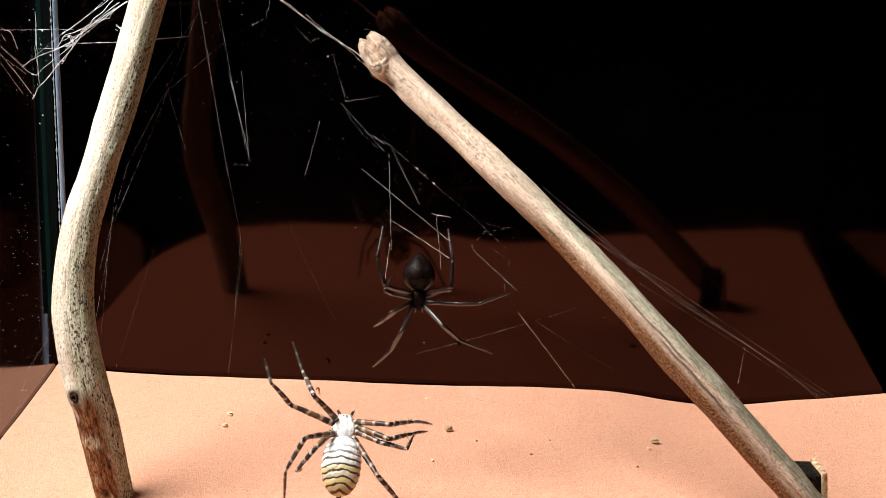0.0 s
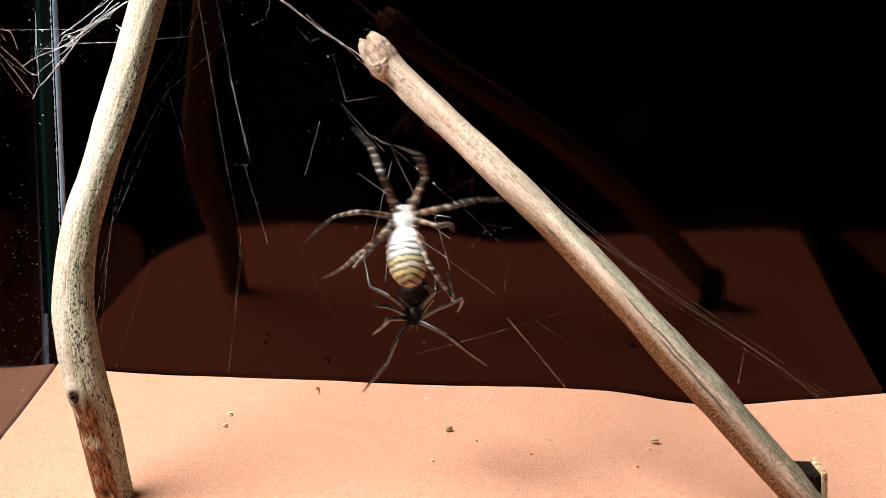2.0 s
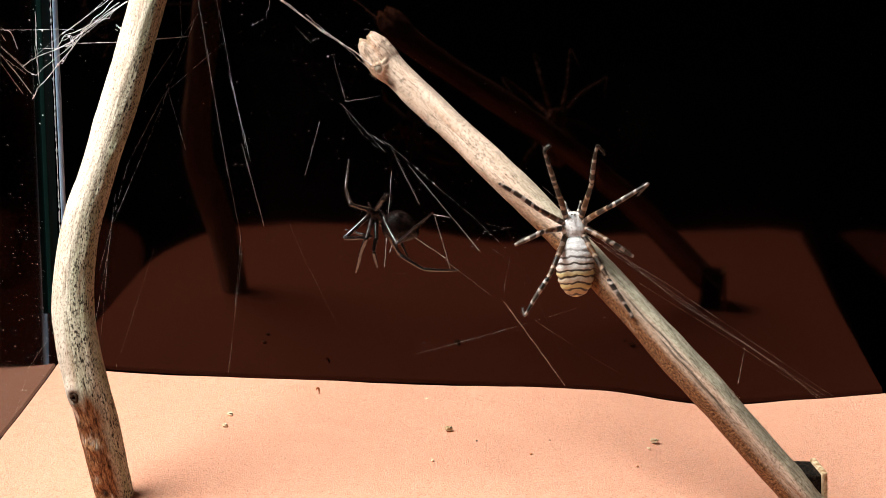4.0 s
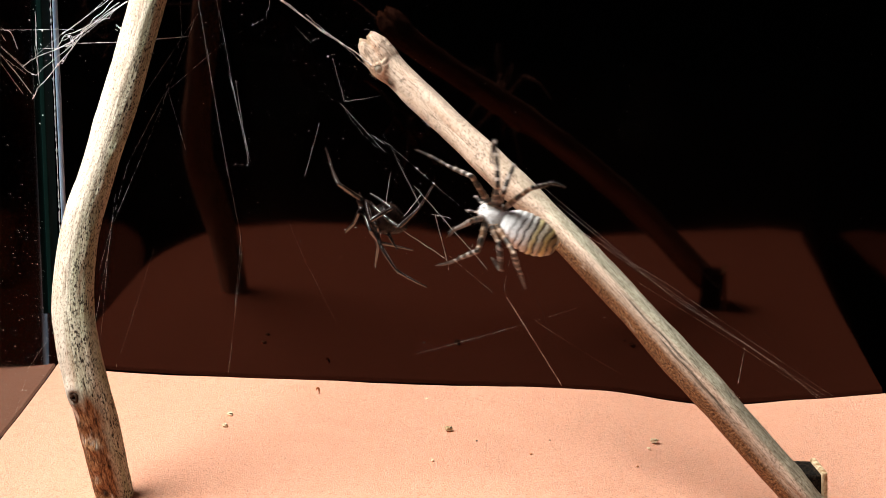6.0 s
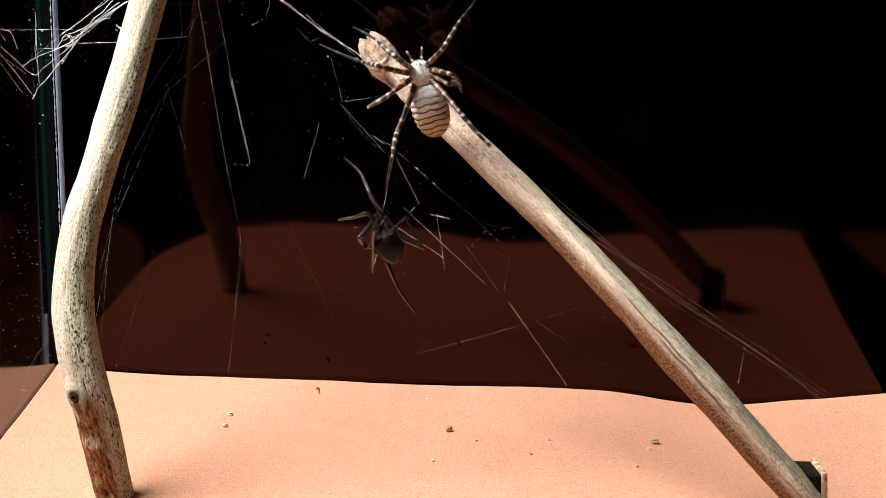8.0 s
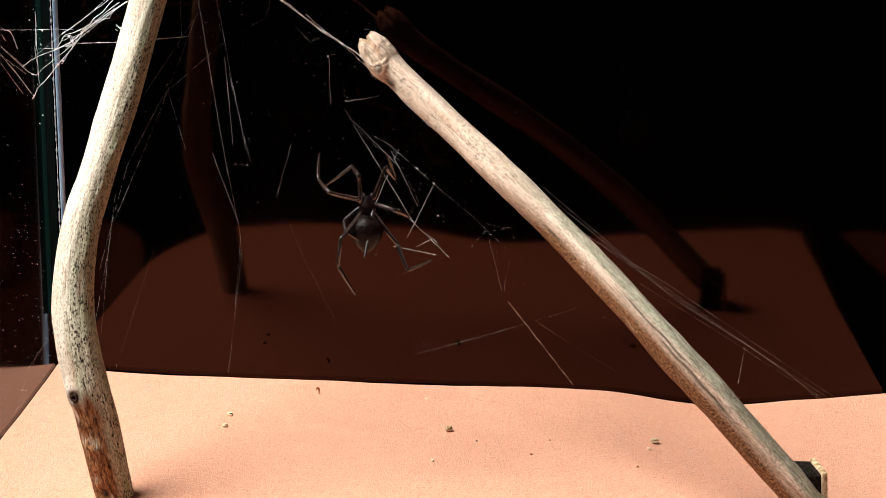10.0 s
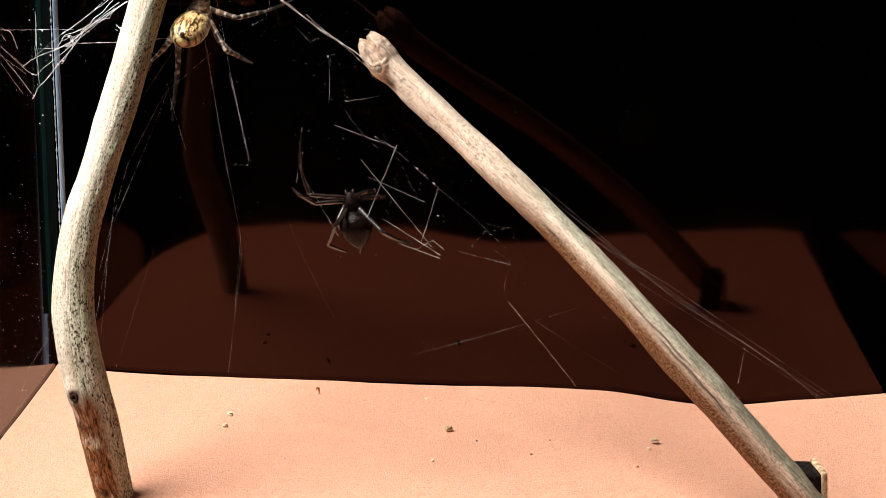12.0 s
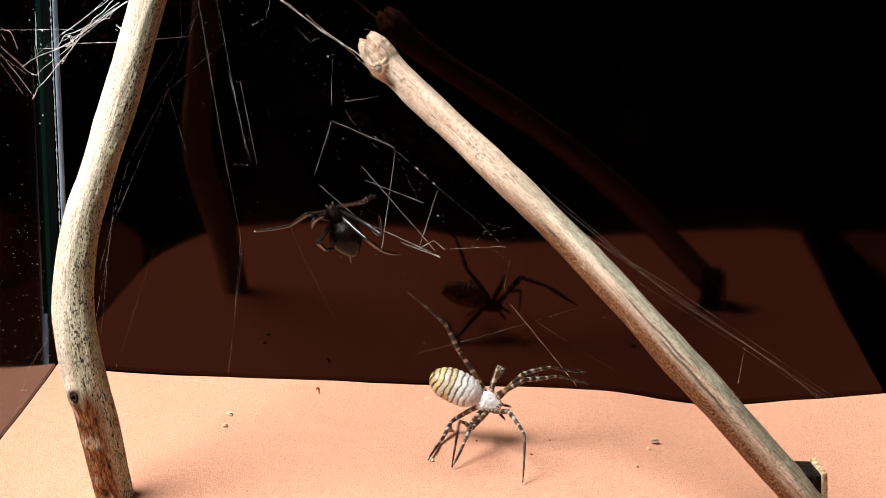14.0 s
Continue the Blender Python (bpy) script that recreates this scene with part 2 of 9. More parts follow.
# ---- the foam sheet on the tank floor ----
def sheet():
    nx, ny, thick = 150, 120, 0.0015
    left, right = -0.1386, 0.124
    verts, faces = [], []
    def back_y(x):
        return -0.0009 + 0.0004 * math.sin(x * 70)
    def back_z(x):
        return 0.0006 + 0.0013 * math.exp(-(x + 0.13) * 35) - 0.0037 * math.exp(-((x - 0.070) / 0.024) ** 2) + 0.0018 / (1 + math.exp(-(x - 0.117) * 160))
    def front_y(x):
        return -0.21 + 0.025 * math.exp(-((x - 0.006) / 0.035) ** 2) - 0.02 * max(0.0, min(1.0, (x - 0.06) / 0.07))
    for side in (0, 1):
        for j in range(ny + 1):
            for i in range(nx + 1):
                u, v = i / nx, 1 - (1 - j / ny) ** 1.6
                x = left + (right - left) * u
                y = front_y(x) + (back_y(x) - front_y(x)) * v
                # rounded front corners, right edge that flares out towards the front
                x += 0.011 * (1 - v) * max(0, (u - 0.5) * 2) ** 2
                if v < 0.45:
                    x += max(0.0, 0.031 * (1 - v / 0.45) ** 1.9) * max(0, 1 - 2 * u) ** 1.5
                    if v < 0.12:
                        y += 0.012 * (1 - v / 0.12) ** 1.5 * max(0, 1 - 7 * u) ** 2
                        y += 0.012 * (1 - v / 0.12) ** 1.5 * max(0, 1 - 16 * (1 - u)) ** 2
                z = 0.0006 * noise.noise((x * 16, y * 16, 3.1)) + 0.0002 * noise.noise((x * 90, y * 90, 1.7))
                z += 0.0012 * max(0, 1 - u * 14) ** 2 + 0.0008 * max(0, 1 - (1 - u) * 12) ** 2
                z += back_z(x) * v ** 5
                # the back edge is bevelled down so that its mirror image catches lamp light
                z -= (1 - side) * 0.0010 * max(0.0, 1 - (1 - v) / 0.008) ** 1.6
                verts.append((x, y, z - side * thick))
    s = (nx + 1) * (ny + 1)
    w = nx + 1
    for j in range(ny):
        for i in range(nx):
            a = j * w + i
            faces.append((a, a + 1, a + 1 + w, a + w))
            faces.append((s + a, s + a + w, s + a + 1 + w, s + a + 1))
    ring = [j * w for j in range(ny)] + [ny * w + i for i in range(nx)] + [j * w + nx for j in range(ny, 0, -1)] + [i for i in range(nx, 0, -1)]
    for a, b in zip(ring, ring[1:] + ring[:1]):
        faces.append((a, b, s + b, s + a))
    me = mesh_of("foam_sheet", verts, faces, FOAM, False)
    ob = new("foam_sheet", me)
    tagged(ob, "terracotta foam sheet with wavy edges lining the tank floor", "floor mat", kind="structure")


# ---- driftwood sticks ----
def stick(name, label, control, material, seed, lumps, bark, pitted, knots=(), cut=0.0, clefts=(), blunt=0.0):
    """control: x, y, z, radius down the stick. lumps: relief of the surface. bark and pitted(v, a): brownness, pits.
    knots: (v, angle, size, height, hole). blunt: length of a rounded tip. clefts: long drying cracks (from v, to v, angle)."""
    n, sides = 460, 96
    c = spline(control, n)
    path, rad = c[:, :3], c[:, 3]
    t, u, w = tube_rings(path)
    v = np.concatenate([[0], np.cumsum(np.linalg.norm(np.diff(path, axis=0), axis=1))])
    verts, faces, barks, pitting, dark = [], [], [], [], []
    for i in range(n):
        for k in range(sides):
            a = 2 * math.pi * k / sides
            ca, sa = math.cos(a), math.sin(a)
            q = Vector((ca * 1.4, sa * 1.4, v[i] * 55 + seed))
            r = rad[i] * (1 + lumps * noise.noise(q) + 0.5 * lumps * noise.noise((ca * 3, sa * 3, v[i] * 120 + seed)))
            r += 0.00013 * noise.noise((ca * 9, sa * 9, v[i] * 160 + seed)) + 0.00006 * noise.noise((ca * 24, sa * 24, v[i] * 400 + seed))
            for kv, ka, ks, kh, hole in knots:
                da = (a - ka + math.pi) % (2 * math.pi) - math.pi
                d2 = ((v[i] - kv) / ks) ** 2 + (da * rad[i] / ks) ** 2
                r += kh * math.exp(-d2) - min(hole, 1) * 0.9 * kh * math.exp(-d2 * 9)
            if v[i] < 3 * blunt:
                r *= 1 - 0.30 * max(0.0, 1 - v[i] / blunt) ** 2
                r += (1 - v[i] / (3 * blunt)) * (0.0004 * noise.noise((ca * 2.2, sa * 2.2, v[i] * 380)) + 0.0002 * noise.noise((ca * 9, sa * 9, v[i] * 500)))
            gap = 0.0
            for v0, v1, ka in clefts:
                if v0 < v[i] < v1:
                    mid = ka + 0.10 * noise.noise((v[i] * 140, ka, 0))
                    da = (a - mid + math.pi) % (2 * math.pi) - math.pi
                    gap = max(gap, math.exp(-(da / 0.055) ** 2) * min(1, (v[i] - v0) / 0.006, (v1 - v[i]) / 0.006))
            # holes also darken the colour, through the cleft layer
            for kv, ka, ks, kh, hole in knots:
                da = (a - ka + math.pi) % (2 * math.pi) - math.pi
                if hole:
                    gap = max(gap, math.exp(-(((v[i] - kv) / ks) ** 2 + (da * rad[i] / ks) ** 2) * 2.6))
            r -= 0.0005 * gap
            # a rounded end splits into two lobes with a groove between them
            lobe = max(0.0, 1 - v[i] / (1.6 * blunt)) * (0.0006 - 0.0024 * math.exp(-((sa + 0.15) / 0.24) ** 2)) if blunt else 0.0
            verts.append(path[i] + r * (ca * u[i] + sa * w[i]) - lobe * t[i])
            barks.append(bark(v[i], a))
            pitting.append(pitted(v[i], a))
            dark.append(gap)
    for i in range(n - 1):
        for k in range(sides):
            j = (k + 1) % sides
            faces.append((i * sides + k, (i + 1) * sides + k, (i + 1) * sides + j, i * sides + j))
    # broken ends, meshes of their own: rings drawn in to a rough face
    caps = []
    for end, ring in ((0, 0), (1, n - 1)):
        rim = [np.array(verts[ring * sides + k]) for k in range(sides)]
        cv, cf = list(rim), []
        for f, depth in ((0.8, 0.0006), (0.45, 0.0002), (0.0, -0.0002)):
            start, last = len(cv), len(cv) - sides
            sign = -1 if end == 0 else 1
            for k in range(sides if f else 1):
                jag = cut * noise.noise((k * 0.16, f * 4, seed + end)) if f else 0
                cv.append(path[ring] + (rim[k] - path[ring]) * f + t[ring] * sign * (depth + jag))
            for k in range(sides):
                q = (k + 1) % sides
                quad = (last + k, last + q, start + q, start + k) if f else (last + k, last + q, start)
                cf.append(quad if end == 0 else tuple(reversed(quad)))
        caps.append(mesh_of("broken_end", cv, cf, END_GRAIN))
    me = mesh_of("shaft", verts, faces, material)
    layer = me.uv_layers.new(name="UVMap")
    idx = np.zeros(len(me.loops), int)
    me.loops.foreach_get("vertex_index", idx)
    uv = np.zeros((len(me.loops), 2))
    ring_i, k = np.minimum(idx // sides, n - 1), idx % sides
    uv[:, 0], uv[:, 1] = k / sides, v[ring_i]
    # close the seam
    for p in me.polygons:
        loops = list(p.loop_indices)
        if max(uv[l, 0] for l in loops) - min(uv[l, 0] for l in loops) > 0.5:
            for l in loops:
                if uv[l, 0] < 0.5:
                    uv[l, 0] += 1
    uv[:, 0] *= 0.030
    layer.data.foreach_set("uv", uv.astype(np.float32).ravel())
    for key, values in (("bark", barks), ("pitted", pitting), ("cleft", dark)):
        me.attributes.new(key, "FLOAT", "POINT").data.foreach_set("value", np.array(values, np.float32))
    root = tagged(new(name), label, "stick", "driftwood sticks in the tank")
    part("shaft", me, root)
    for cap in caps:
        part("broken_end", cap, root, "rough broken end of the stick")
    for kv, ka, ks, kh, hole in knots:
        if hole == 1:
            i = int(np.argmin(np.abs(v - kv)))
            out = math.cos(ka) * u[i] + math.sin(ka) * w[i]
            prof = [(-0.0016, 0.0013), (0.0, 0.0012), (0.0009, 0.0009), (0.0007, 0.0006), (-0.0004, 0.0001)]
            part("knot", lathe("knot", prof, KNOT_DARK, 14, lobe=lambda x, a: 1 + 0.20 * math.sin(3 * a) + 0.12 * math.sin(5 * a + 900 * x)), root, "dark knot of a lost twig",
                 basis(path[i] + out * (rad[i] + 0.0001), out, t[i]))
    return root


def twig_scar(root, at):
    """The frayed stump of a lost side twig: a jagged fibrous collar round a dark hollow."""
    fray, nt, b = mat("frayed_wood")
    v = coords(nt, "Object", (0.25, 1, 1))
    nt.links.new(ramp(nt, noise_tex(nt, v, 2600, 4, 0.7), [(0.36, (0.20, 0.11, 0.06)), (0.50, (0.72, 0.54, 0.40)), (0.7, (0.86, 0.72, 0.58))]), b.inputs["Base Color"])
    b.inputs["Roughness"].default_value = 0.8
    bump(nt, b, noise_tex(nt, v, 2600, 3), 0.8, 0.0004)
    prof = [(-0.0030, 0.0034), (-0.0012, 0.0031), (-0.0001, 0.0023), (0.0004, 0.0018), (0.0005, 0.0015), (0.0001, 0.0011), (-0.0001, 0.0008)]

    def ragged(x, a):
        return 1 + 0.10 * math.sin(9 * a + 900 * x) + 0.22 * noise.noise((math.cos(a) * 3, math.sin(a) * 3, x * 700))
    part("twig_scar", lathe("twig_scar", prof, fray, 40, (1, 0.85), ragged), root, "frayed scar of a lost side twig", at)
    part("hollow", lathe("hollow", [(-0.0004, 0.0013), (0.0003, 0.0012), (0.00055, 0.0007), (0.0006, 0.0001)], plain("rotten_core", (0.34, 0.30, 0.24), 0.9), 16), root, "dark rotten core of the twig", at)
    rng = random.Random(5)
    verts, faces = [], []
    for _ in range(150):
        a, tilt = rng.uniform(0, 2 * math.pi), rng.uniform(0.75, 1.0)
        o = np.array((rng.uniform(-0.0002, 0.0005), 0.0015 * math.cos(a), 0.0013 * math.sin(a)))
        d = np.array((0.9 - 0.95 * tilt, tilt * math.cos(a), tilt * math.sin(a))) * rng.uniform(0.0008, 0.0026)
        e = np.array((0.0, -math.sin(a), math.cos(a))) * 0.00006
        i = len(verts)
        verts += [o - e, o + e, o + d]
        faces.append((i, i + 1, i + 2))
    part("wood_fibres", mesh_of("wood_fibres", verts, faces, fray, False), root, "torn pale wood fibres", at)


def sticks():
    def bark_left(v, a):
        edge = 0.0290 + 0.0020 * math.sin(3.1 * a + 1.0) + 0.0015 * math.sin(11 * a)
        chip = math.exp(-((v - 0.0165) / 0.0022) ** 2 - ((a + 0.25) / 0.22) ** 2)
        return max(0.0, min(1.0, (edge - v) / 0.004)) * max(0.0, min(1.0, 2.6 * (math.cos(a + 0.42) - 0.28))) * (1 - chip)

    def pits_left(v, a):
        low = max(0.0, min(1.0, (0.085 - v) / 0.04))
        return max(0.0, min(1.0, 0.15 + 0.55 * low + 1.9 * math.sin(a - 0.05))) * (1 - bark_left(v, a))
    stick("driftwood_stick", "pale bleached driftwood stick, curved, standing upright on the foam sheet",
          [(-0.0981, -0.0982, -0.0001, 0.0050), (-0.1023, -0.0986, 0.0220, 0.0052), (-0.1067, -0.0963, 0.0381, 0.0055), (-0.1094, -0.0905, 0.0530, 0.0054),
           (-0.1087, -0.0830, 0.0694, 0.0049), (-0.1056, -0.0735, 0.0841, 0.0047), (-0.1019, -0.0628, 0.1007, 0.0050), (-0.0969, -0.0485, 0.1250, 0.0048),
           (-0.0928, -0.0360, 0.1472, 0.0050), (-0.0886, -0.0240, 0.1700, 0.0050)],
          WOOD_PALE, 4.2, 0.06, bark_left, pits_left, knots=((0.0300, -0.42, 0.0034, 0.0016, 1), (0.0200, -0.12, 0.0030, -0.0007, 0), (0.0215, -0.55, 0.0022, 0.0006, 0), (0.0158, -0.10, 0.0013, 0.0011, 0), (0.0168, -0.42, 0.0013, 0.0008, 0), (0.0030, -0.25, 0.0020, -0.0012, 2), (0.0945, 0.75, 0.0016, 0.0004, 0), (0.012, -0.2, 0.003, 0.0005, 0), (0.008, -0.5, 0.0015, -0.0006, 0)), cut=0.001)

    def bark_right(v, a):
        low = max(0.0, min(1.0, (v - 0.05) / 0.035))
        return max(0.12, 1.3 * low) * max(0, math.cos(a - 1.0)) ** 0.45 - 1.0 * low * max(0, math.cos(a + 1.0)) ** 1.1

    def pits_right(v, a):
        low = max(0.0, min(1.0, (v - 0.05) / 0.035))
        return 0.8 + 0.2 * math.cos(a) - 0.45 * low
    # second knot: a dent, its colour darkened for the shade below the scar
    leaning = stick("driftwood_stick", "warm grey driftwood stick leaning diagonally with a frayed knobbly end",
          [(-0.0382, -0.0325, 0.1134, 0.0040), (-0.0343, -0.0332, 0.1089, 0.0047), (-0.0301, -0.0350, 0.1046, 0.0044), (-0.0157, -0.0445, 0.0937, 0.0040),
           (0.0032, -0.0595, 0.0796, 0.0042), (0.0217, -0.0740, 0.0648, 0.0043), (0.0376, -0.0860, 0.0509, 0.0044), (0.0558, -0.0955, 0.0337, 0.0046),
           (0.0756, -0.1010, 0.0131, 0.0045), (0.0817, -0.1026, 0.0067, 0.0041), (0.0845, -0.1032, 0.0040, 0.0041)],
          WOOD_WARM, 11.7, 0.085, bark_right, pits_right, knots=((0.0085, 0.55, 0.0030, 0.0008, 0), (0.0143, 0.85, 0.0034, -0.0012, 2)),
          cut=0.0012, blunt=0.004, clefts=((0.104, 0.135, -0.35), (0.118, 0.150, -0.1), (0.075, 0.088, 0.2), (0.0005, 0.010, 0.35)))
    out = np.array((-0.22, -0.95, -0.20))
    twig_scar(leaning, basis(np.array((-0.0334, -0.0341, 0.1072)) + 0.0044 * unit(out), out, np.array((0.69, 0.0, -0.72))))


room()
tank()
sheet()
sticks()


# ---- silk ----
def strand_mesh(points, radius, seed, wobble=0.0):
    """A silk thread through points, uneven, with thick nodules that stand in for glints."""
    n = max(140, 100 * (len(points) - 1))
    pts = np.array(points, float)
    at = np.linspace(0, len(pts) - 1, n)
    path = np.stack([np.interp(at, range(len(pts)), pts[:, k]) for k in range(3)], 1)
    span = np.linalg.norm(np.array(points[-1]) - np.array(points[0]))
    rng = random.Random(seed)
    sag = rng.uniform(0.0, 0.012) * span
    verts, faces = [], []
    for i, p in enumerate(path):
        f = i / (n - 1)
        q = np.array(p) + np.array((0, 0, -sag * 4 * f * (1 - f)))
        if wobble:
            q = q + wobble * np.array(noise.noise_vector((f * 9 + seed, seed * 1.7, 0)))
        # the sharp swellings are glints put into the shape of the thread
        r = radius * (0.55 + 2.2 * max(0.0, noise.noise((f * span * 500, seed * 3.1, 2)) - 0.1) + 3.5 * max(0.0, noise.noise((f * span * 2600, seed * 1.3, 5)) - 0.25))
        d = np.array(points[-1]) - np.array(points[0])
        u = unit(np.cross(d, (0.13, 1, 0.21)))
        w = unit(np.cross(d, u))
        for k in range(4):
            a = math.pi * k / 2
            verts.append(q + r * (math.cos(a) * u + math.sin(a) * w))
    for i in range(n - 1):
        for k in range(4):
            j = (k + 1) % 4
            faces.append((i * 4 + k, i * 4 + j, i * 4 + 4 + j, i * 4 + 4 + k))
    return mesh_of("strand", verts, faces, SILK)


def cobweb(label, strands, seed, beads=(), thick=0.54):
    root = tagged(new("cobweb"), label, "spider web")
    for i, (radius, wob, *points) in enumerate(strands):
        part("strand", strand_mesh(points, radius * thick * 1e-3, seed + i, wob * 1e-3), root)
    for i, (p, r) in enumerate(beads):
        r *= 0.5
        prof = [(-r, r * 0.1), (-0.7 * r, 0.7 * r), (0, r), (0.7 * r, 0.7 * r), (r, r * 0.1)]
        part("silk_bead", lathe("silk_bead", prof, SILK, 8), root, "", Matrix.Translation(p))
    return root


def webs():
    cobweb("dense white silk tangle between stick and side pane", [
        (0.110, 0.35, (-0.1078, -0.0440, 0.1240), (-0.1122, -0.0490, 0.1191), (-0.1146, -0.0490, 0.1169), (-0.1200, -0.0490, 0.1149), (-0.1247, -0.0410, 0.1103)),
        (0.110, 0.35, (-0.1037, -0.0440, 0.1239), (-0.1090, -0.0490, 0.1207), (-0.1146, -0.0490, 0.1167), (-0.1178, -0.0490, 0.1123), (-0.1267, -0.0410, 0.1032), (-0.1307, -0.0410, 0.0987), (-0.1322, -0.0410, 0.0956)),
        (0.050, 0.20, (-0.1090, -0.0440, 0.1242), (-0.1145, -0.0490, 0.1198), (-0.1181, -0.0490, 0.1171), (-0.1241, -0.0410, 0.1136)),
        (0.080, 0.30, (-0.1059, -0.0440, 0.1237), (-0.1121, -0.0490, 0.1188), (-0.1192, -0.0490, 0.1129), (-0.1310, -0.0410, 0.1074), (-0.1344, -0.0410, 0.1047)),
        (0.070, 0.30, (-0.1186, -0.0440, 0.1121), (-0.1249, -0.0410, 0.1076), (-0.1311, -0.0410, 0.1026), (-0.1331, -0.0410, 0.1033), (-0.1386, -0.0474, 0.1107)),
        (0.050, 0.10, (-0.1327, -0.0360, 0.1089), (-0.1248, -0.0410, 0.1103), (-0.1177, -0.0490, 0.1131), (-0.1053, -0.0490, 0.1137), (-0.0865, -0.0490, 0.1153)),
        (0.060, 0.30, (-0.1386, -0.0471, 0.1160), (-0.1375, -0.0410, 0.1142), (-0.1359, -0.0410, 0.1096)),
        (0.055, 0.20, (-0.1386, -0.0487, 0.1092), (-0.1367, -0.0410, 0.1029), (-0.1324, -0.0410, 0.0969)),
        (0.045, 0.20, (-0.1386, -0.0468, 0.1144), (-0.1386, -0.0429, 0.1119)),
        (0.040, 0.10, (-0.1386, -0.0477, 0.1156), (-0.1310, -0.0410, 0.1150), (-0.1240, -0.0410, 0.1155), (-0.1176, -0.0490, 0.1163)),
        (0.040, 0.20, (-0.1386, -0.0487, 0.1089), (-0.1338, -0.0410, 0.1025)),
        (0.040, 0.10, (-0.1319, -0.0360, 0.1196), (-0.1304, -0.0410, 0.1076), (-0.1301, -0.0410, 0.0996)),
        (0.030, 0.10, (-0.1386, -0.0490, 0.1069), (-0.1349, -0.0410, 0.0969)),
        (0.060, 0.40, (-0.1133, -0.0440, 0.1185), (-0.1078, -0.0490, 0.1198), (-0.1062, -0.0490, 0.1230)),
        (0.050, 0.40, (-0.1073, -0.0440, 0.1171), (-0.1045, -0.0490, 0.1170), (-0.1033, -0.0490, 0.1187)),
        (0.070, 0.60, (-0.1214, -0.0440, 0.1142), (-0.1182, -0.0490, 0.1134), (-0.1195, -0.0490, 0.1121), (-0.1175, -0.0490, 0.1143)),
        (0.060, 0.60, (-0.1223, -0.0440, 0.1132), (-0.1188, -0.0490, 0.1149), (-0.1177, -0.0490, 0.1128), (-0.1198, -0.0490, 0.1125)),
        (0.050, 0.30, (-0.1159, -0.0440, 0.1162), (-0.1168, -0.0490, 0.1143), (-0.1183, -0.0490, 0.1115), (-0.1209, -0.0490, 0.1074)),
        (0.045, 0.30, (-0.1159, -0.0440, 0.1161), (-0.1162, -0.0490, 0.1162), (-0.1136, -0.0490, 0.1158)),
        (0.050, 0.20, (-0.1048, -0.0440, 0.1231), (-0.1114, -0.0490, 0.1185), (-0.1162, -0.0490, 0.1153), (-0.1235, -0.0410, 0.1122)),
        (0.035, 0.20, (-0.1358, -0.0360, 0.1040), (-0.1378, -0.0410, 0.1077), (-0.1386, -0.0483, 0.1115)),
        (0.040, 0.20, (-0.1223, -0.0440, 0.1063), (-0.1250, -0.0410, 0.1050), (-0.1209, -0.0490, 0.1083)),
        (0.040, 0.10, (-0.1030, -0.0440, 0.1244), (-0.1073, -0.0490, 0.1214), (-0.1131, -0.0490, 0.1166), (-0.1202, -0.0490, 0.1108)),
        (0.030, 0.10, (-0.1100, -0.0440, 0.1242), (-0.1161, -0.0490, 0.1184), (-0.1247, -0.0410, 0.1128), (-0.1310, -0.0410, 0.1076)),
        (0.035, 0.30, (-0.1317, -0.0360, 0.1165), (-0.1310, -0.0410, 0.1088), (-0.1303, -0.0410, 0.1020)),
        (0.050, 0.30, (-0.1072, -0.0440, 0.1177), (-0.1034, -0.0490, 0.1156), (-0.1062, -0.0490, 0.1168))],
        100, [((-0.1316, -0.0420, 0.1026), 0.0005), ((-0.1315, -0.0420, 0.0965), 0.0006), ((-0.1304, -0.0420, 0.0997), 0.0003), ((-0.1341, -0.0420, 0.1049), 0.0004), ((-0.1200, -0.0420, 0.1124), 0.0007), ((-0.1209, -0.0420, 0.1137), 0.0006), ((-0.1228, -0.0420, 0.1066), 0.0006), ((-0.1161, -0.0420, 0.1158), 0.0005), ((-0.1284, -0.0420, 0.1149), 0.0004), ((-0.1290, -0.0420, 0.1111), 0.0004), ((-0.1263, -0.0420, 0.1081), 0.0005), ((-0.1292, -0.0420, 0.0910), 0.0004), ((-0.1302, -0.0420, 0.0886), 0.0004), ((-0.1319, -0.0420, 0.1178), 0.0004), ((-0.1217, -0.0420, 0.1108), 0.0005), ((-0.1153, -0.0420, 0.1151), 0.0004)], thick=1.15)
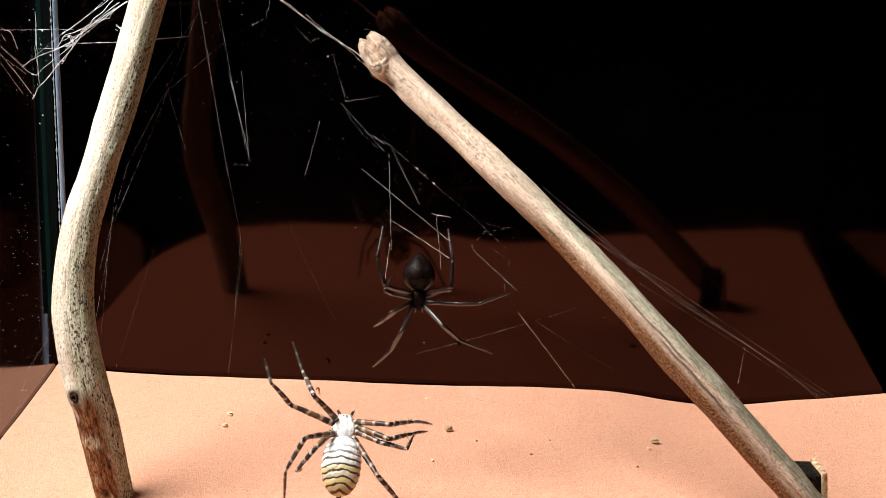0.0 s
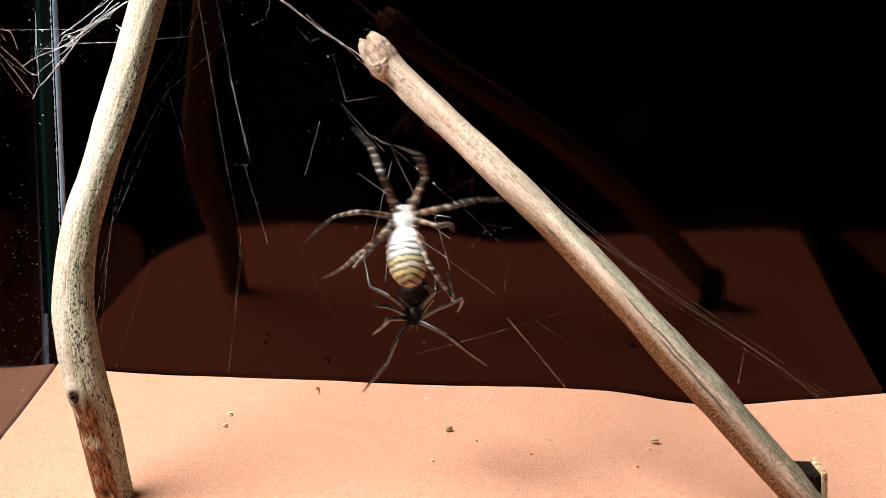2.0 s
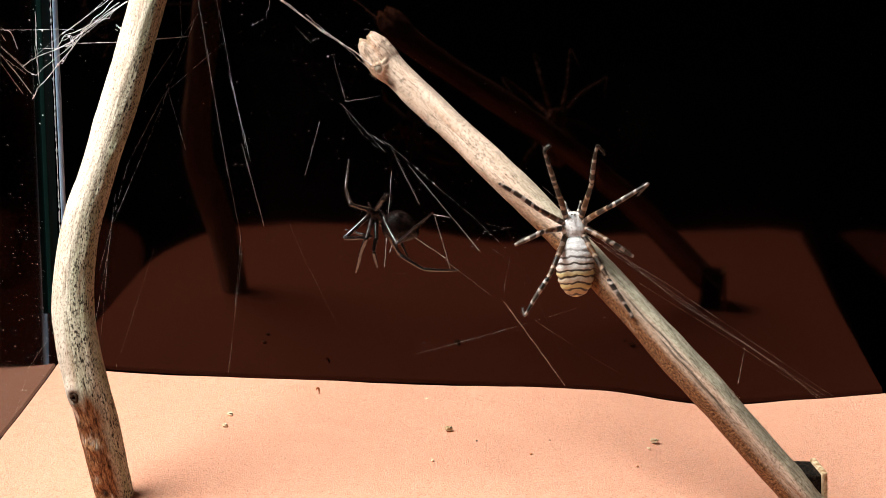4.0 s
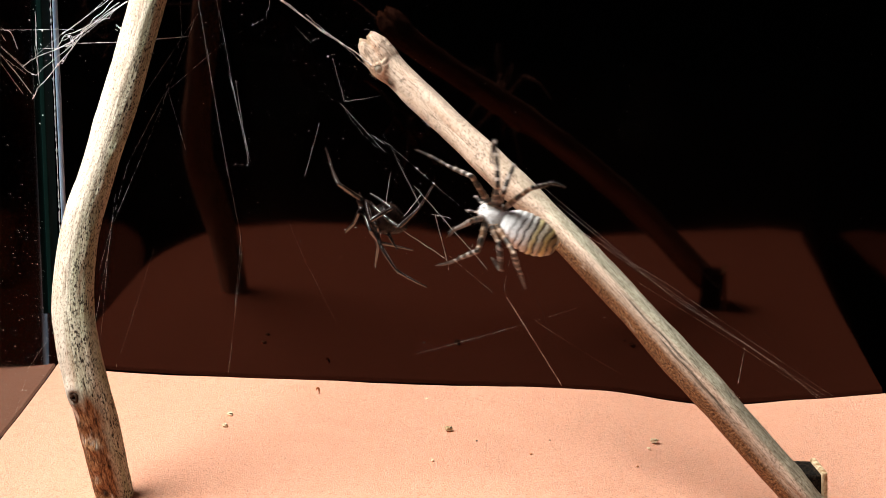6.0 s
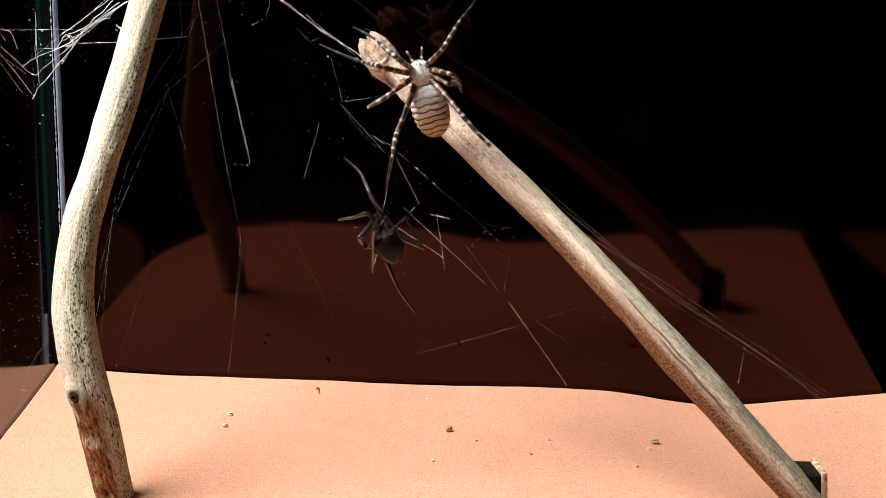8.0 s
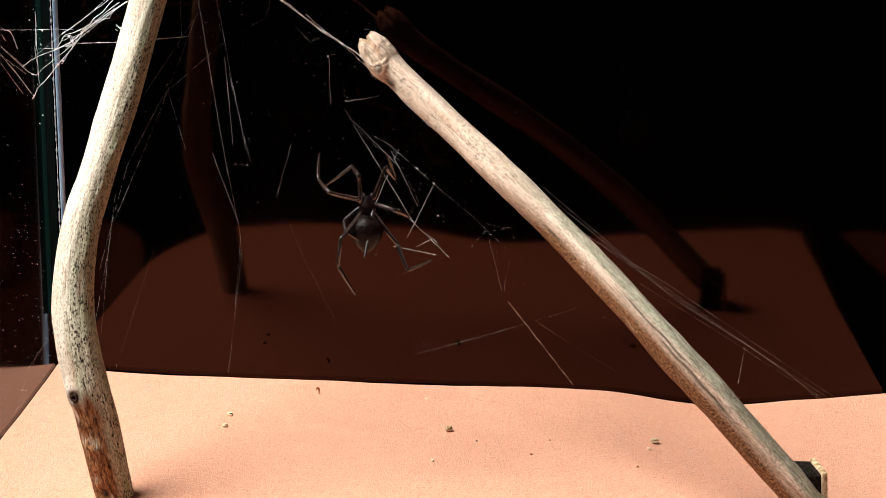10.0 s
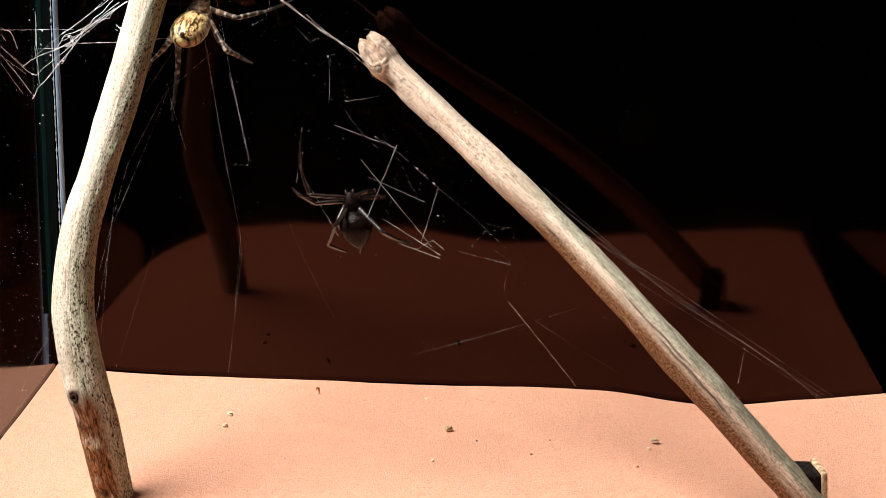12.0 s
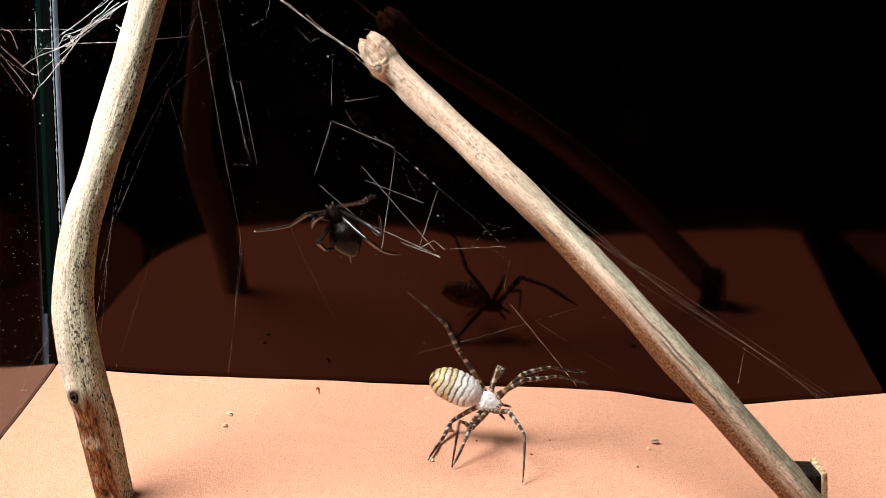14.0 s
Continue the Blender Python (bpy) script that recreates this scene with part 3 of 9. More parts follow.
    cobweb("thin white silk threads stretched beside the pale stick", [
        (0.03, 0.1, (-0.0894, -0.0430, 0.1262), (-0.0882, -0.0470, 0.1148)), (0.028, 0.05, (-0.0951, -0.0470, 0.1143), (-0.0882, -0.0470, 0.1148)), (0.02, 0.05, (-0.0849, -0.0450, 0.1195), (-0.0948, -0.0570, 0.0913), (-0.1040, -0.0670, 0.0672), (-0.1072, -0.0800, 0.0390)),
        (0.022, 0.05, (-0.0841, -0.0450, 0.1211), (-0.0984, -0.0540, 0.0985)), (0.02, 0.05, (-0.0774, -0.0480, 0.1131), (-0.0923, -0.0530, 0.1001), (-0.1011, -0.0610, 0.0817), (-0.1068, -0.0730, 0.0544)), (0.028, 0.05, (-0.0918, -0.0520, 0.1023), (-0.0850, -0.0600, 0.0854)),
        (0.03, 0.05, (-0.0793, -0.0430, 0.1264), (-0.0737, -0.0520, 0.1044), (-0.0686, -0.0600, 0.0859)), (0.03, 0.05, (-0.0746, -0.0510, 0.1058), (-0.0673, -0.0610, 0.0835)), (0.022, 0.05, (-0.0843, -0.0430, 0.1263), (-0.0785, -0.0530, 0.1013), (-0.0735, -0.0620, 0.0804)),
        (0.02, 0.05, (-0.0790, -0.0430, 0.1257), (-0.0771, -0.0480, 0.1131), (-0.0684, -0.0450, 0.1192)), (0.016, 0.02, (-0.0924, -0.0700, 0.0604), (-0.1182, -0.0100, 0.0055)), (0.018, 0.02, (-0.0717, -0.0500, 0.0542), (-0.0825, -0.0120, 0.0041)),
        (0.03, 0.3, (-0.0739, -0.0600, 0.0807), (-0.0714, -0.0600, 0.0824), (-0.0683, -0.0600, 0.0822)), (0.02, 0.05, (-0.1038, -0.0640, 0.0744), (-0.1048, -0.0700, 0.0600), (-0.1052, -0.0800, 0.0375)), (0.014, 0.02, (-0.1254, -0.0500, 0.0307), (-0.1341, -0.0500, 0.0184), (-0.1399, -0.0500, -0.0009)),
        (0.014, 0.02, (-0.1266, -0.0500, 0.0341), (-0.1308, -0.0500, 0.0185)), (0.02, 0.1, (-0.0970, -0.0480, 0.1125), (-0.0952, -0.0490, 0.1099), (-0.0963, -0.0490, 0.1111)), (0.014, 0.05, (-0.0934, -0.0560, 0.0928), (-0.0915, -0.0530, 0.1009)),
        (0.16, 0.5, (-0.1051, -0.0995, 0.0219), (-0.1038, -0.1008, 0.0171), (-0.1019, -0.1020, 0.0130), (-0.1008, -0.1012, 0.0161)), (0.035, 0.05, (-0.0831, -0.0500, 0.1263), (-0.0799, -0.0500, 0.1055), (-0.0769, -0.0480, 0.0846), (-0.0727, -0.0450, 0.0583)), (0.03, 0.05, (-0.0727, -0.0450, 0.0583), (-0.0774, -0.0300, 0.0279)), (0.12, 0.5, (-0.1033, -0.1022, 0.0120), (-0.1019, -0.1018, 0.0135), (-0.1001, -0.1015, 0.0125))],
        200, [((-0.0717, -0.0500, 0.0542), 0.0003), ((-0.0915, -0.0520, 0.1023), 0.0002)], thick=0.42)
    cobweb("taut white silk line tied to the tip of the leaning stick", [
        (0.20, 0.15, (-0.0633, -0.0500, 0.1281), (-0.0512, -0.0450, 0.1188), (-0.0410, -0.0400, 0.1114), (-0.0360, -0.0380, 0.1068)), (0.10, 0.25, (-0.0624, -0.0500, 0.1282), (-0.0496, -0.0450, 0.1173), (-0.0390, -0.0400, 0.1099)), (0.07, 0.4, (-0.0541, -0.0470, 0.1221), (-0.0452, -0.0420, 0.1144), (-0.0368, -0.0380, 0.1061)),
        (0.018, 0.1, (-0.0391, -0.0400, 0.1107), (-0.0293, -0.0420, 0.1001), (-0.0194, -0.0460, 0.0915)), (0.014, 0.2, (-0.0429, -0.0450, 0.0978), (-0.0387, -0.0430, 0.0984), (-0.0337, -0.0420, 0.0992)),
        (0.014, 0.4, (-0.0692, -0.0500, 0.1185), (-0.0645, -0.0500, 0.1211), (-0.0633, -0.0500, 0.1260)), (0.012, 0.3, (-0.0568, -0.0500, 0.1193), (-0.0522, -0.0500, 0.1148), (-0.0506, -0.0500, 0.1159))],
        300, [((-0.0480, -0.0450, 0.1103), 0.0004), ((-0.0429, -0.0450, 0.0981), 0.0003)], thick=1.0)
    cobweb("fan of fine silk threads below the leaning stick", [
        (0.010, 0.02, (0.0125, -0.0500, 0.0764), (0.0429, -0.0400, 0.0502), (0.0732, -0.0300, 0.0277), (0.1049, -0.0130, 0.0036)), (0.014, 0.02, (0.0166, -0.0500, 0.0717), (0.0530, -0.0400, 0.0421), (0.0766, -0.0300, 0.0257), (0.1022, -0.0130, 0.0040)),
        (0.012, 0.02, (0.0238, -0.0550, 0.0650), (0.0638, -0.0350, 0.0350), (0.0889, -0.0200, 0.0160), (0.1010, -0.0130, 0.0038)), (0.009, 0.02, (0.0286, -0.0550, 0.0620), (0.0490, -0.0450, 0.0484), (0.1068, -0.0120, 0.0037)),
        (0.008, 0.02, (0.0396, -0.0600, 0.0523), (0.0684, -0.0400, 0.0307), (0.0909, -0.0200, 0.0121)), (0.012, 0.1, (0.0747, -0.0300, 0.0251), (0.0750, -0.0200, 0.0101)), (0.014, 0.02, (0.0430, -0.0600, 0.0460), (0.0771, -0.0130, 0.0031))],
        400, thick=1.9)
    cobweb("loose irregular web of white silk between the two sticks", [
        (0.022, 0.1, (-0.0345, -0.0550, 0.0903), (-0.0298, -0.0550, 0.0881), (-0.0219, -0.0550, 0.0812), (-0.0164, -0.0550, 0.0763)), (0.014, 0.02, (-0.0164, -0.0550, 0.0763), (-0.0068, -0.0550, 0.0689), (0.0028, -0.0570, 0.0601)), (0.014, 0.3, (-0.0295, -0.0600, 0.0891), (-0.0263, -0.0600, 0.0837), (-0.0212, -0.0600, 0.0728)),
        (0.018, 0.3, (-0.0418, -0.0600, 0.0980), (-0.0372, -0.0600, 0.0920), (-0.0328, -0.0600, 0.0879)), (0.016, 0.3, (-0.0569, -0.0600, 0.0662), (-0.0529, -0.0500, 0.0515), (-0.0468, -0.0300, 0.0289)),
        (0.015, 0.02, (-0.0230, -0.0300, 0.0196), (-0.0004, -0.0300, 0.0269), (0.0239, -0.0400, 0.0384)), (0.014, 0.02, (0.0066, -0.0500, 0.0410), (0.0210, -0.0400, 0.0291), (0.0387, -0.0200, 0.0125)),
        (0.014, 0.1, (-0.0029, -0.0550, 0.0666), (0.0034, -0.0550, 0.0652)), (0.012, 0.3, (-0.0066, -0.0550, 0.0601), (-0.0031, -0.0550, 0.0642), (0.0042, -0.0550, 0.0657)),
        (0.018, 0.4, (-0.0341, -0.0600, 0.0897), (-0.0322, -0.0600, 0.0916), (-0.0295, -0.0600, 0.0896)), (0.014, 0.2, (-0.0011, -0.0550, 0.0594), (0.0040, -0.0550, 0.0563), (0.0025, -0.0500, 0.0450))],
        500, thick=0.55, beads=[((-0.0222, -0.0550, 0.0815), 0.0005), ((-0.0200, -0.0550, 0.0797), 0.0003), ((-0.0175, -0.0550, 0.0774), 0.0005), ((-0.0251, -0.0550, 0.0838), 0.0002), ((-0.0338, -0.0550, 0.0900), 0.0003), ((-0.0160, -0.0600, 0.0695), 0.0004)])


# ---- dust and crumbs ----
def specks(name, label, places, material):
    verts, faces, rng = [], [], random.Random(len(places))
    for x, y, z, r in places:
        i = len(verts)
        # most specks are round, some are short lint dashes
        long = rng.choice((1, 1, 1, 3.5, 6))
        thin = 1 / long ** 0.35
        turn = rng.uniform(0, math.pi)
        ca, sa = math.cos(turn), math.sin(turn)
        for p in ((-long, 0, 0), (long * 0.8, 0, 0), (0, -1, 0), (0, 0.6, 0), (0, 0, -1.2), (0, 0, 1)):
            px, pz = p[0] * thin, p[2] * thin
            verts.append((x + r * (px * ca - pz * sa), y + r * thin * p[1], z + r * (px * sa + pz * ca)))
        for a, b, c in ((0, 2, 5), (2, 1, 5), (1, 3, 5), (3, 0, 5), (2, 0, 4), (1, 2, 4), (3, 1, 4), (0, 3, 4)):
            faces.append((i + a, i + b, i + c))
    tagged(new(name, mesh_of(name, verts, faces, material, False)), label, "dust", kind="stuff")


def dust():
    rng = random.Random(8)
    back = []
    for _ in range(180):
        back.append((rng.uniform(-0.13, 0.14), 0.0002, rng.uniform(0.01, 0.13), rng.choice((0.00003, 0.00004, 0.00006, 0.0001))))
    for _ in range(160):
        back.append((rng.gauss(-0.045, 0.03), rng.uniform(-0.07, -0.03), rng.gauss(0.095, 0.025), rng.choice((0.00002, 0.00003, 0.00004, 0.00008))))
    for (cx, cy, cz), n, sx, sz in (((-0.1314, -0.0350, 0.1067), 130, 0.010, 0.008), ((-0.0449, -0.0450, 0.1073), 120, 0.010, 0.011), ((-0.0218, -0.0550, 0.0765), 60, 0.012, 0.010), ((0.0417, -0.0040, 0.0951), 40, 0.004, 0.008)):
        for _ in range(n):
            back.append((max(rng.gauss(cx, sx), -0.137), min(cy + rng.uniform(-0.006, 0.006), -0.0003), rng.gauss(cz, sz), rng.choice((0.00003, 0.00004, 0.00005, 0.00009))))
    specks("dust_specks", "tiny pale dust specks on the back pane and silk", back, DUST)
    side = []
    for _ in range(240):
        y = rng.uniform(-0.075, -0.002)
        z = abs(rng.gauss(0.035, 0.03)) + 0.004
        side.append((-0.1391, y, z, rng.choice((0.00002, 0.00003, 0.00005, 0.00009))))
    specks("dust_specks", "pale dust specks scattered on the side pane", side, DUST)


def crumb(x, y, size, color, seed, curl, tall):
    bm = bmesh.new()
    bmesh.ops.create_icosphere(bm, subdivisions=2, radius=size)
    for v in bm.verts:
        v.co *= 1 + 0.5 * noise.noise(v.co * (1.4 / size) + Vector((seed, 0, 0)))
        v.co.z *= tall
        if curl:
            v.co.z -= 0.5 * size * math.exp(-(v.co.x ** 2 + v.co.y ** 2) / (0.25 * size * size)) * (v.co.z > 0)
    me = bpy.data.meshes.new("crumb")
    bm.to_mesh(me)
    bm.free()
    me.materials.append(plain("crumb_colour", color, 0.8))
    if curl:
        me.materials.append(plain("crumb_hollow", (0.03, 0.02, 0.012), 0.9))
        for p in me.polygons:
            p.material_index = 1 if p.normal.z > 0 and math.hypot(p.center.x - 0.1 * size, p.center.y + 0.3 * size) < 0.42 * size else 0
    ob = new("crumb", me)
    ob.location = (x, y, size * 0.8 * tall + 0.0002)
    return ob


def crumbs():
    cream, brown, dark = (0.66, 0.52, 0.34), (0.36, 0.13, 0.045), (0.10, 0.06, 0.035)
    for i, (xy, size, color, what) in enumerate((
            ((-0.0779, -0.0353), 0.0009, cream, "pale cream"), ((-0.0779, -0.0447), 0.0008, cream, "pale cream"), ((-0.0120, -0.0416), 0.0012, (0.36, 0.25, 0.13), "mottled brown"),
            ((0.0480, -0.0456), 0.0011, (0.50, 0.38, 0.24), "hollow dark-centred"), ((-0.0038, -0.0496), 0.0003, dark, "tiny dark"),
            ((0.0175, -0.0471), 0.0003, dark, "tiny dark"), ((0.0119, -0.0587), 0.0004, brown, "reddish brown"), ((-0.0158, -0.0660), 0.0004, cream, "pale cream"),
            ((-0.0199, -0.0153), 0.0004, cream, "pale cream"), ((0.0416, -0.0654), 0.0004, brown, "reddish brown"), ((0.0459, -0.0512), 0.0005, cream, "pale cream"))):
        ob = crumb(*xy, size, color, i * 3.3, size > 0.0007, 0.65)
        tagged(ob, what + " crumb of debris lying on the foam sheet", "debris", "crumbs on the foam sheet")


def bark_curl():
    """A curled shred of reddish bark standing on the foam."""
    verts, faces, sides = [], [], 7
    for i in range(22):
        f = i / 21
        a = -0.9 + 4.1 * f
        c = np.array((0.00055 * math.cos(a) * (1 - 0.3 * f), 0.0003 * math.sin(2 * a), 0.0009 + 0.0010 * math.sin(a) + 0.0003 * f))
        r = 0.00030 * math.sin(math.pi * (0.08 + 0.86 * f)) * (1 + 0.4 * noise.noise((f * 9, 1, 0))) + 0.00003
        for k in range(sides):
            b = 2 * math.pi * k / sides
            verts.append((c[0] + r * math.cos(b) * math.cos(a), c[1] + r * math.sin(b), c[2] + r * math.cos(b) * math.sin(a)))
        if i:
            for k in range(sides):
                q = (k + 1) % sides
                faces.append((sides * i - sides + k, sides * i - sides + q, sides * i + q, sides * i + k))
    faces += [tuple(range(sides)), tuple(reversed(range(21 * sides, 22 * sides)))]
    ob = new("bark_curl", mesh_of("bark_curl", verts, faces, plain("shred_colour", (0.42, 0.15, 0.05), 0.6)))
    ob.location = (-0.0540, -0.0145, 0.0004)
    tagged(ob, "tiny curled shred of reddish bark on the foam sheet", "debris", "crumbs on the foam sheet")


def wedge():
    """The dark cork block with a torn pale edge against which the leaning stick rests."""
    root = tagged(new("cork_block"), "small black cork block with a torn pale edge under the stick", "block")
    cork, nt, b = mat("black_cork")
    v = coords(nt)
    nt.links.new(ramp(nt, noise_tex(nt, v, 1500, 3), [(0.45, (0.003, 0.0025, 0.002)), (0.75, (0.05, 0.035, 0.025))]), b.inputs["Base Color"])
    b.inputs["Roughness"].default_value = 0.9
    b.inputs["Specular IOR Level"].default_value = 0.1
    bump(nt, b, noise_tex(nt, v, 1800, 3), 0.8, 0.0005)
    x, y = (0.0838, -0.1020)
    body = part("body", box_mesh("body", (0.0078, 0.010, 0.0142), cork, 0.0009), root, "grainy black cork body")
    body.matrix_basis = pose(x - 0.0028, y + 0.0050, 0.0073, 0, 3, 8)
    pale, nt, b = mat("torn_pale_edge")
    v = coords(nt)
    nt.links.new(ramp(nt, noise_tex(nt, v, 700, 4), [(0.38, (0.26, 0.14, 0.06)), (0.62, (0.62, 0.50, 0.32))]), b.inputs["Base Color"])
    b.inputs["Roughness"].default_value = 0.85
    strip = box_mesh("torn_edge", (0.0015, 0.0100, 0.0148), pale, 0.0004)
    for vert in strip.vertices:
        vert.co += Vector(noise.noise_vector(vert.co * 500)) * 0.0005
    edge = part("torn_edge", strip, root, "torn cream paper edge")
    edge.matrix_basis = pose(x + 0.0020, y + 0.0052, 0.0076, 0, -5, 8)


def loose_threads():
    """Single threads that shift as the spiders pull on the web; each lies along x about its middle."""
    made = []
    for i, (mm, radius) in enumerate(((31, 0.065), (27, 0.055), (18, 0.04), (17, 0.042), (16, 0.045), (12, 0.07), (13, 0.024), (15.5, 0.028), (21, 0.034), (17, 0.022), (19.5, 0.06), (24, 0.04), (5.5, 0.06), (4, 0.06), (52, 0.075))):
        h = mm / 2000
        ob = new("silk_thread", strand_mesh([(-h, 0, 0), (h, 0, 0)], radius * 0.7e-3, 700 + i, 0.00015))
        made.append(tagged(ob, "single white silk thread pulled loose in the web", "spider silk", "loose silk threads"))
    return made


def sway(thread, *keys):
    """Keys a thread between two end points at each time."""
    rows = []
    for t, a, b in keys:
        a, b = np.array(a), np.array(b)
        rows.append((t, basis((a + b) / 2, b - a, np.array((0.0, -1.0, 0.1)))))
    walk(thread, rows)


webs()
threads = loose_threads()
dust()
crumbs()
bark_curl()
wedge()


# ---- spiders ----
def leg_material(name, dark, pale, bands, orange, gloss):
    m, nt, b = mat(name)
    v = coords(nt)
    x = node(nt, "ShaderNodeSeparateXYZ", [("Vector", v)]).outputs[0]
    if bands:
        wob = noise_tex(nt, v, 420, 3)
        s = node(nt, "ShaderNodeMath", [(0, x)])
        s.operation = "MULTIPLY_ADD"
        s.inputs[1].default_value = bands
        nt.links.new(wob, s.inputs[2])
        fr = node(nt, "ShaderNodeMath", [(0, s.outputs[0])])
        fr.operation = "FRACT"
        c = ramp(nt, fr.outputs[0], [(0.0, dark), (0.64, dark), (0.74, pale), (0.92, pale), (1.0, dark)])
        c = mix(nt, ramp(nt, noise_tex(nt, v, 260, 3), [(0.45, (0, 0, 0)), (0.7, (0.6, 0.6, 0.6))]), c, orange)
    else:
        c = ramp(nt, noise_tex(nt, v, 500, 4), [(0.35, dark), (0.7, pale)])
    nt.links.new(c, b.inputs["Base Color"])
    b.inputs["Roughness"].default_value = gloss
    b.inputs["Specular IOR Level"].default_value = 0.5 if bands else 1.0
    b.inputs["IOR"].default_value = 1.5 if bands else 1.6
    bump(nt, b, noise_tex(nt, v, 5000 if bands else 1500, 2), 0.3 if bands else 0.2, 0.0001)
    return m


def leg_segment(name, length, r0, r1, material, hairs, seed):
    """A tapered leg piece along +x with a swollen joint at each end and short bristles."""
    prof = [(0.0, r0 * 0.55), (length * 0.03, r0 * 0.95), (length * 0.12, r0), (length * 0.35, r0 * 0.92 + r1 * 0.08), (length * 0.7, (r0 + r1) / 2),
            (length * 0.92, r1), (length * 0.975, r1 * 1.12), (length, r1 * 0.6)]
    sides = 10
    verts, faces = [], []
    for x, r in prof:
        sag = 0.02 * length * math.sin(math.pi * x / length)
        for k in range(sides):
            a = 2 * math.pi * k / sides
            verts.append((x, r * math.sin(a), r * math.cos(a) + sag))
    for i in range(len(prof) - 1):
        for k in range(sides):
            j = (k + 1) % sides
            faces.append((i * sides + k, i * sides + j, (i + 1) * sides + j, (i + 1) * sides + k))
    faces.append(tuple(range(sides)))
    faces.append(tuple(reversed(range((len(prof) - 1) * sides, len(prof) * sides))))
    rng = random.Random(seed)
    for _ in range(hairs):
        x, a = length * rng.uniform(0.1, 0.98), rng.uniform(0, 2 * math.pi)
        r = r0 + (r1 - r0) * x / length
        sag = 0.02 * length * math.sin(math.pi * x / length)
        p = Vector((x, r * math.sin(a), r * math.cos(a) + sag))
        d = Vector((0.8, math.sin(a), math.cos(a))) * rng.uniform(0.0004, 0.0008)
        e = Vector((0, math.cos(a), -math.sin(a))) * 0.00004
        i = len(verts)
        verts += [p - e, p + e, p + d]
        faces.append((i, i + 1, i + 2))
    return mesh_of(name, verts, faces, material)


class Spider:
    """One spider: +x forward, +y its own left, +z its back; the origin lies at the waist."""

    def __init__(self, name, label, hips, lengths, thick, materials, seed, hairs):
        self.root = tagged(new(name), label, "spider")
        self.hips, self.lengths, self.legs = hips, lengths, []
        for i in range(8):
            pieces = []
            for k, piece in enumerate(("femur", "tibia", "tarsus")):
                r0, r1 = thick[k], thick[k + 1] * (0.9 if k < 2 else 1)
                me = leg_segment(piece, lengths[i % 4][k], r0, r1, materials[k], hairs, seed + i * 3 + k)
                pieces.append(part(piece, me, self.root))
            self.legs.append(pieces)
        self.keys = []

    def at(self, t, waist, forward, back, *legs):
        """The pose at t, in millimetres: waist, forward and back directions, then knee, ankle and tip of each leg (left 1 to 4, right 1 to 4)."""
        self.keys.append((t, np.array(waist, float), np.array(forward, float), np.array(back, float), np.array(legs, float)))


def glide(times, values, at):
    """Monotone cubic through values at times."""
    t, v = np.array(times), np.array(values, float).reshape(len(times), -1)
    h = np.diff(t)[:, None]
    d = np.diff(v, axis=0) / h
    m = np.zeros_like(v)
    m[1:-1] = np.where(d[:-1] * d[1:] > 0, 2 * d[:-1] * d[1:] / np.where(np.abs(d[:-1] + d[1:]) < 1e-9, 1e-9, d[:-1] + d[1:]), 0)
    m[0], m[-1] = d[0], d[-1]
    out = []
    for x in at:
        i = min(max(int(np.searchsorted(t, x, "right")) - 1, 0), len(t) - 2)
        s, hh = (x - t[i]) / h[i, 0], h[i, 0]
        out.append(v[i] * (1 + 2 * s) * (1 - s) ** 2 + m[i] * hh * s * (1 - s) ** 2 + v[i + 1] * s * s * (3 - 2 * s) + m[i + 1] * hh * s * s * (s - 1))
    return np.array(out).reshape((len(at),) + np.array(values[0]).shape)


def joints(hip, points, lengths):
    """Hip, knee, ankle and tip of a leg whose pieces keep their lengths and lean towards the points."""
    out = [hip]
    for p, length in zip(points, lengths):
        out.append(out[-1] + length * unit(p - out[-1]))
    return out


def animate(spider):
    """Keys the spider's root and every leg piece, twenty rows a second; a piece never spins about its own length."""
    times = [k[0] for k in spider.keys]
    at = [i / 20 for i in range(281)]
    waist = glide(times, [k[1] for k in spider.keys], at) / 1000
    forward = glide(times, [k[2] for k in spider.keys], at)
    back = glide(times, [k[3] for k in spider.keys], at)
    legs = glide(times, [k[4] for k in spider.keys], at) / 1000
    root_rows, rows = [], [[[], [], []] for _ in range(8)]
    side = [[np.array((0.05, 0.0, 1.0)) for _ in range(3)] for _ in range(8)]
    for n, t in enumerate(at):
        m = basis(waist[n], forward[n], back[n])
        root_rows.append((t, m))
        inv = m.inverted()
        for i in range(8):
            hip = np.array(spider.hips[i])
            j = joints(hip, [np.array(inv @ Vector(legs[n][i][k:k + 3])) for k in (0, 3, 6)], spider.lengths[i % 4])
            at_joint = j[0]
            for k in range(3):
                d, length = unit(j[k + 1] - j[k]), np.linalg.norm(j[k + 1] - j[k])
                if n:
                    # a joint swings by 60 degrees a row at most
                    was = Vector(rows[i][k][-1][1].col[0][:3])
                    axis = was.cross(Vector(d))
                    swing = Matrix.Rotation(min(was.angle(Vector(d)), 1.05), 3, axis if axis.length > 1e-6 else Vector(side[i][k]))
                    d, side[i][k] = np.array(swing @ was), np.array(swing @ Vector(side[i][k]))
                rows[i][k].append((t, basis(at_joint, d, side[i][k])))
                at_joint = at_joint + d * length
    walk(spider.root, root_rows)
    for i in range(8):
        for k in range(3):
            walk(spider.legs[i][k], rows[i][k])


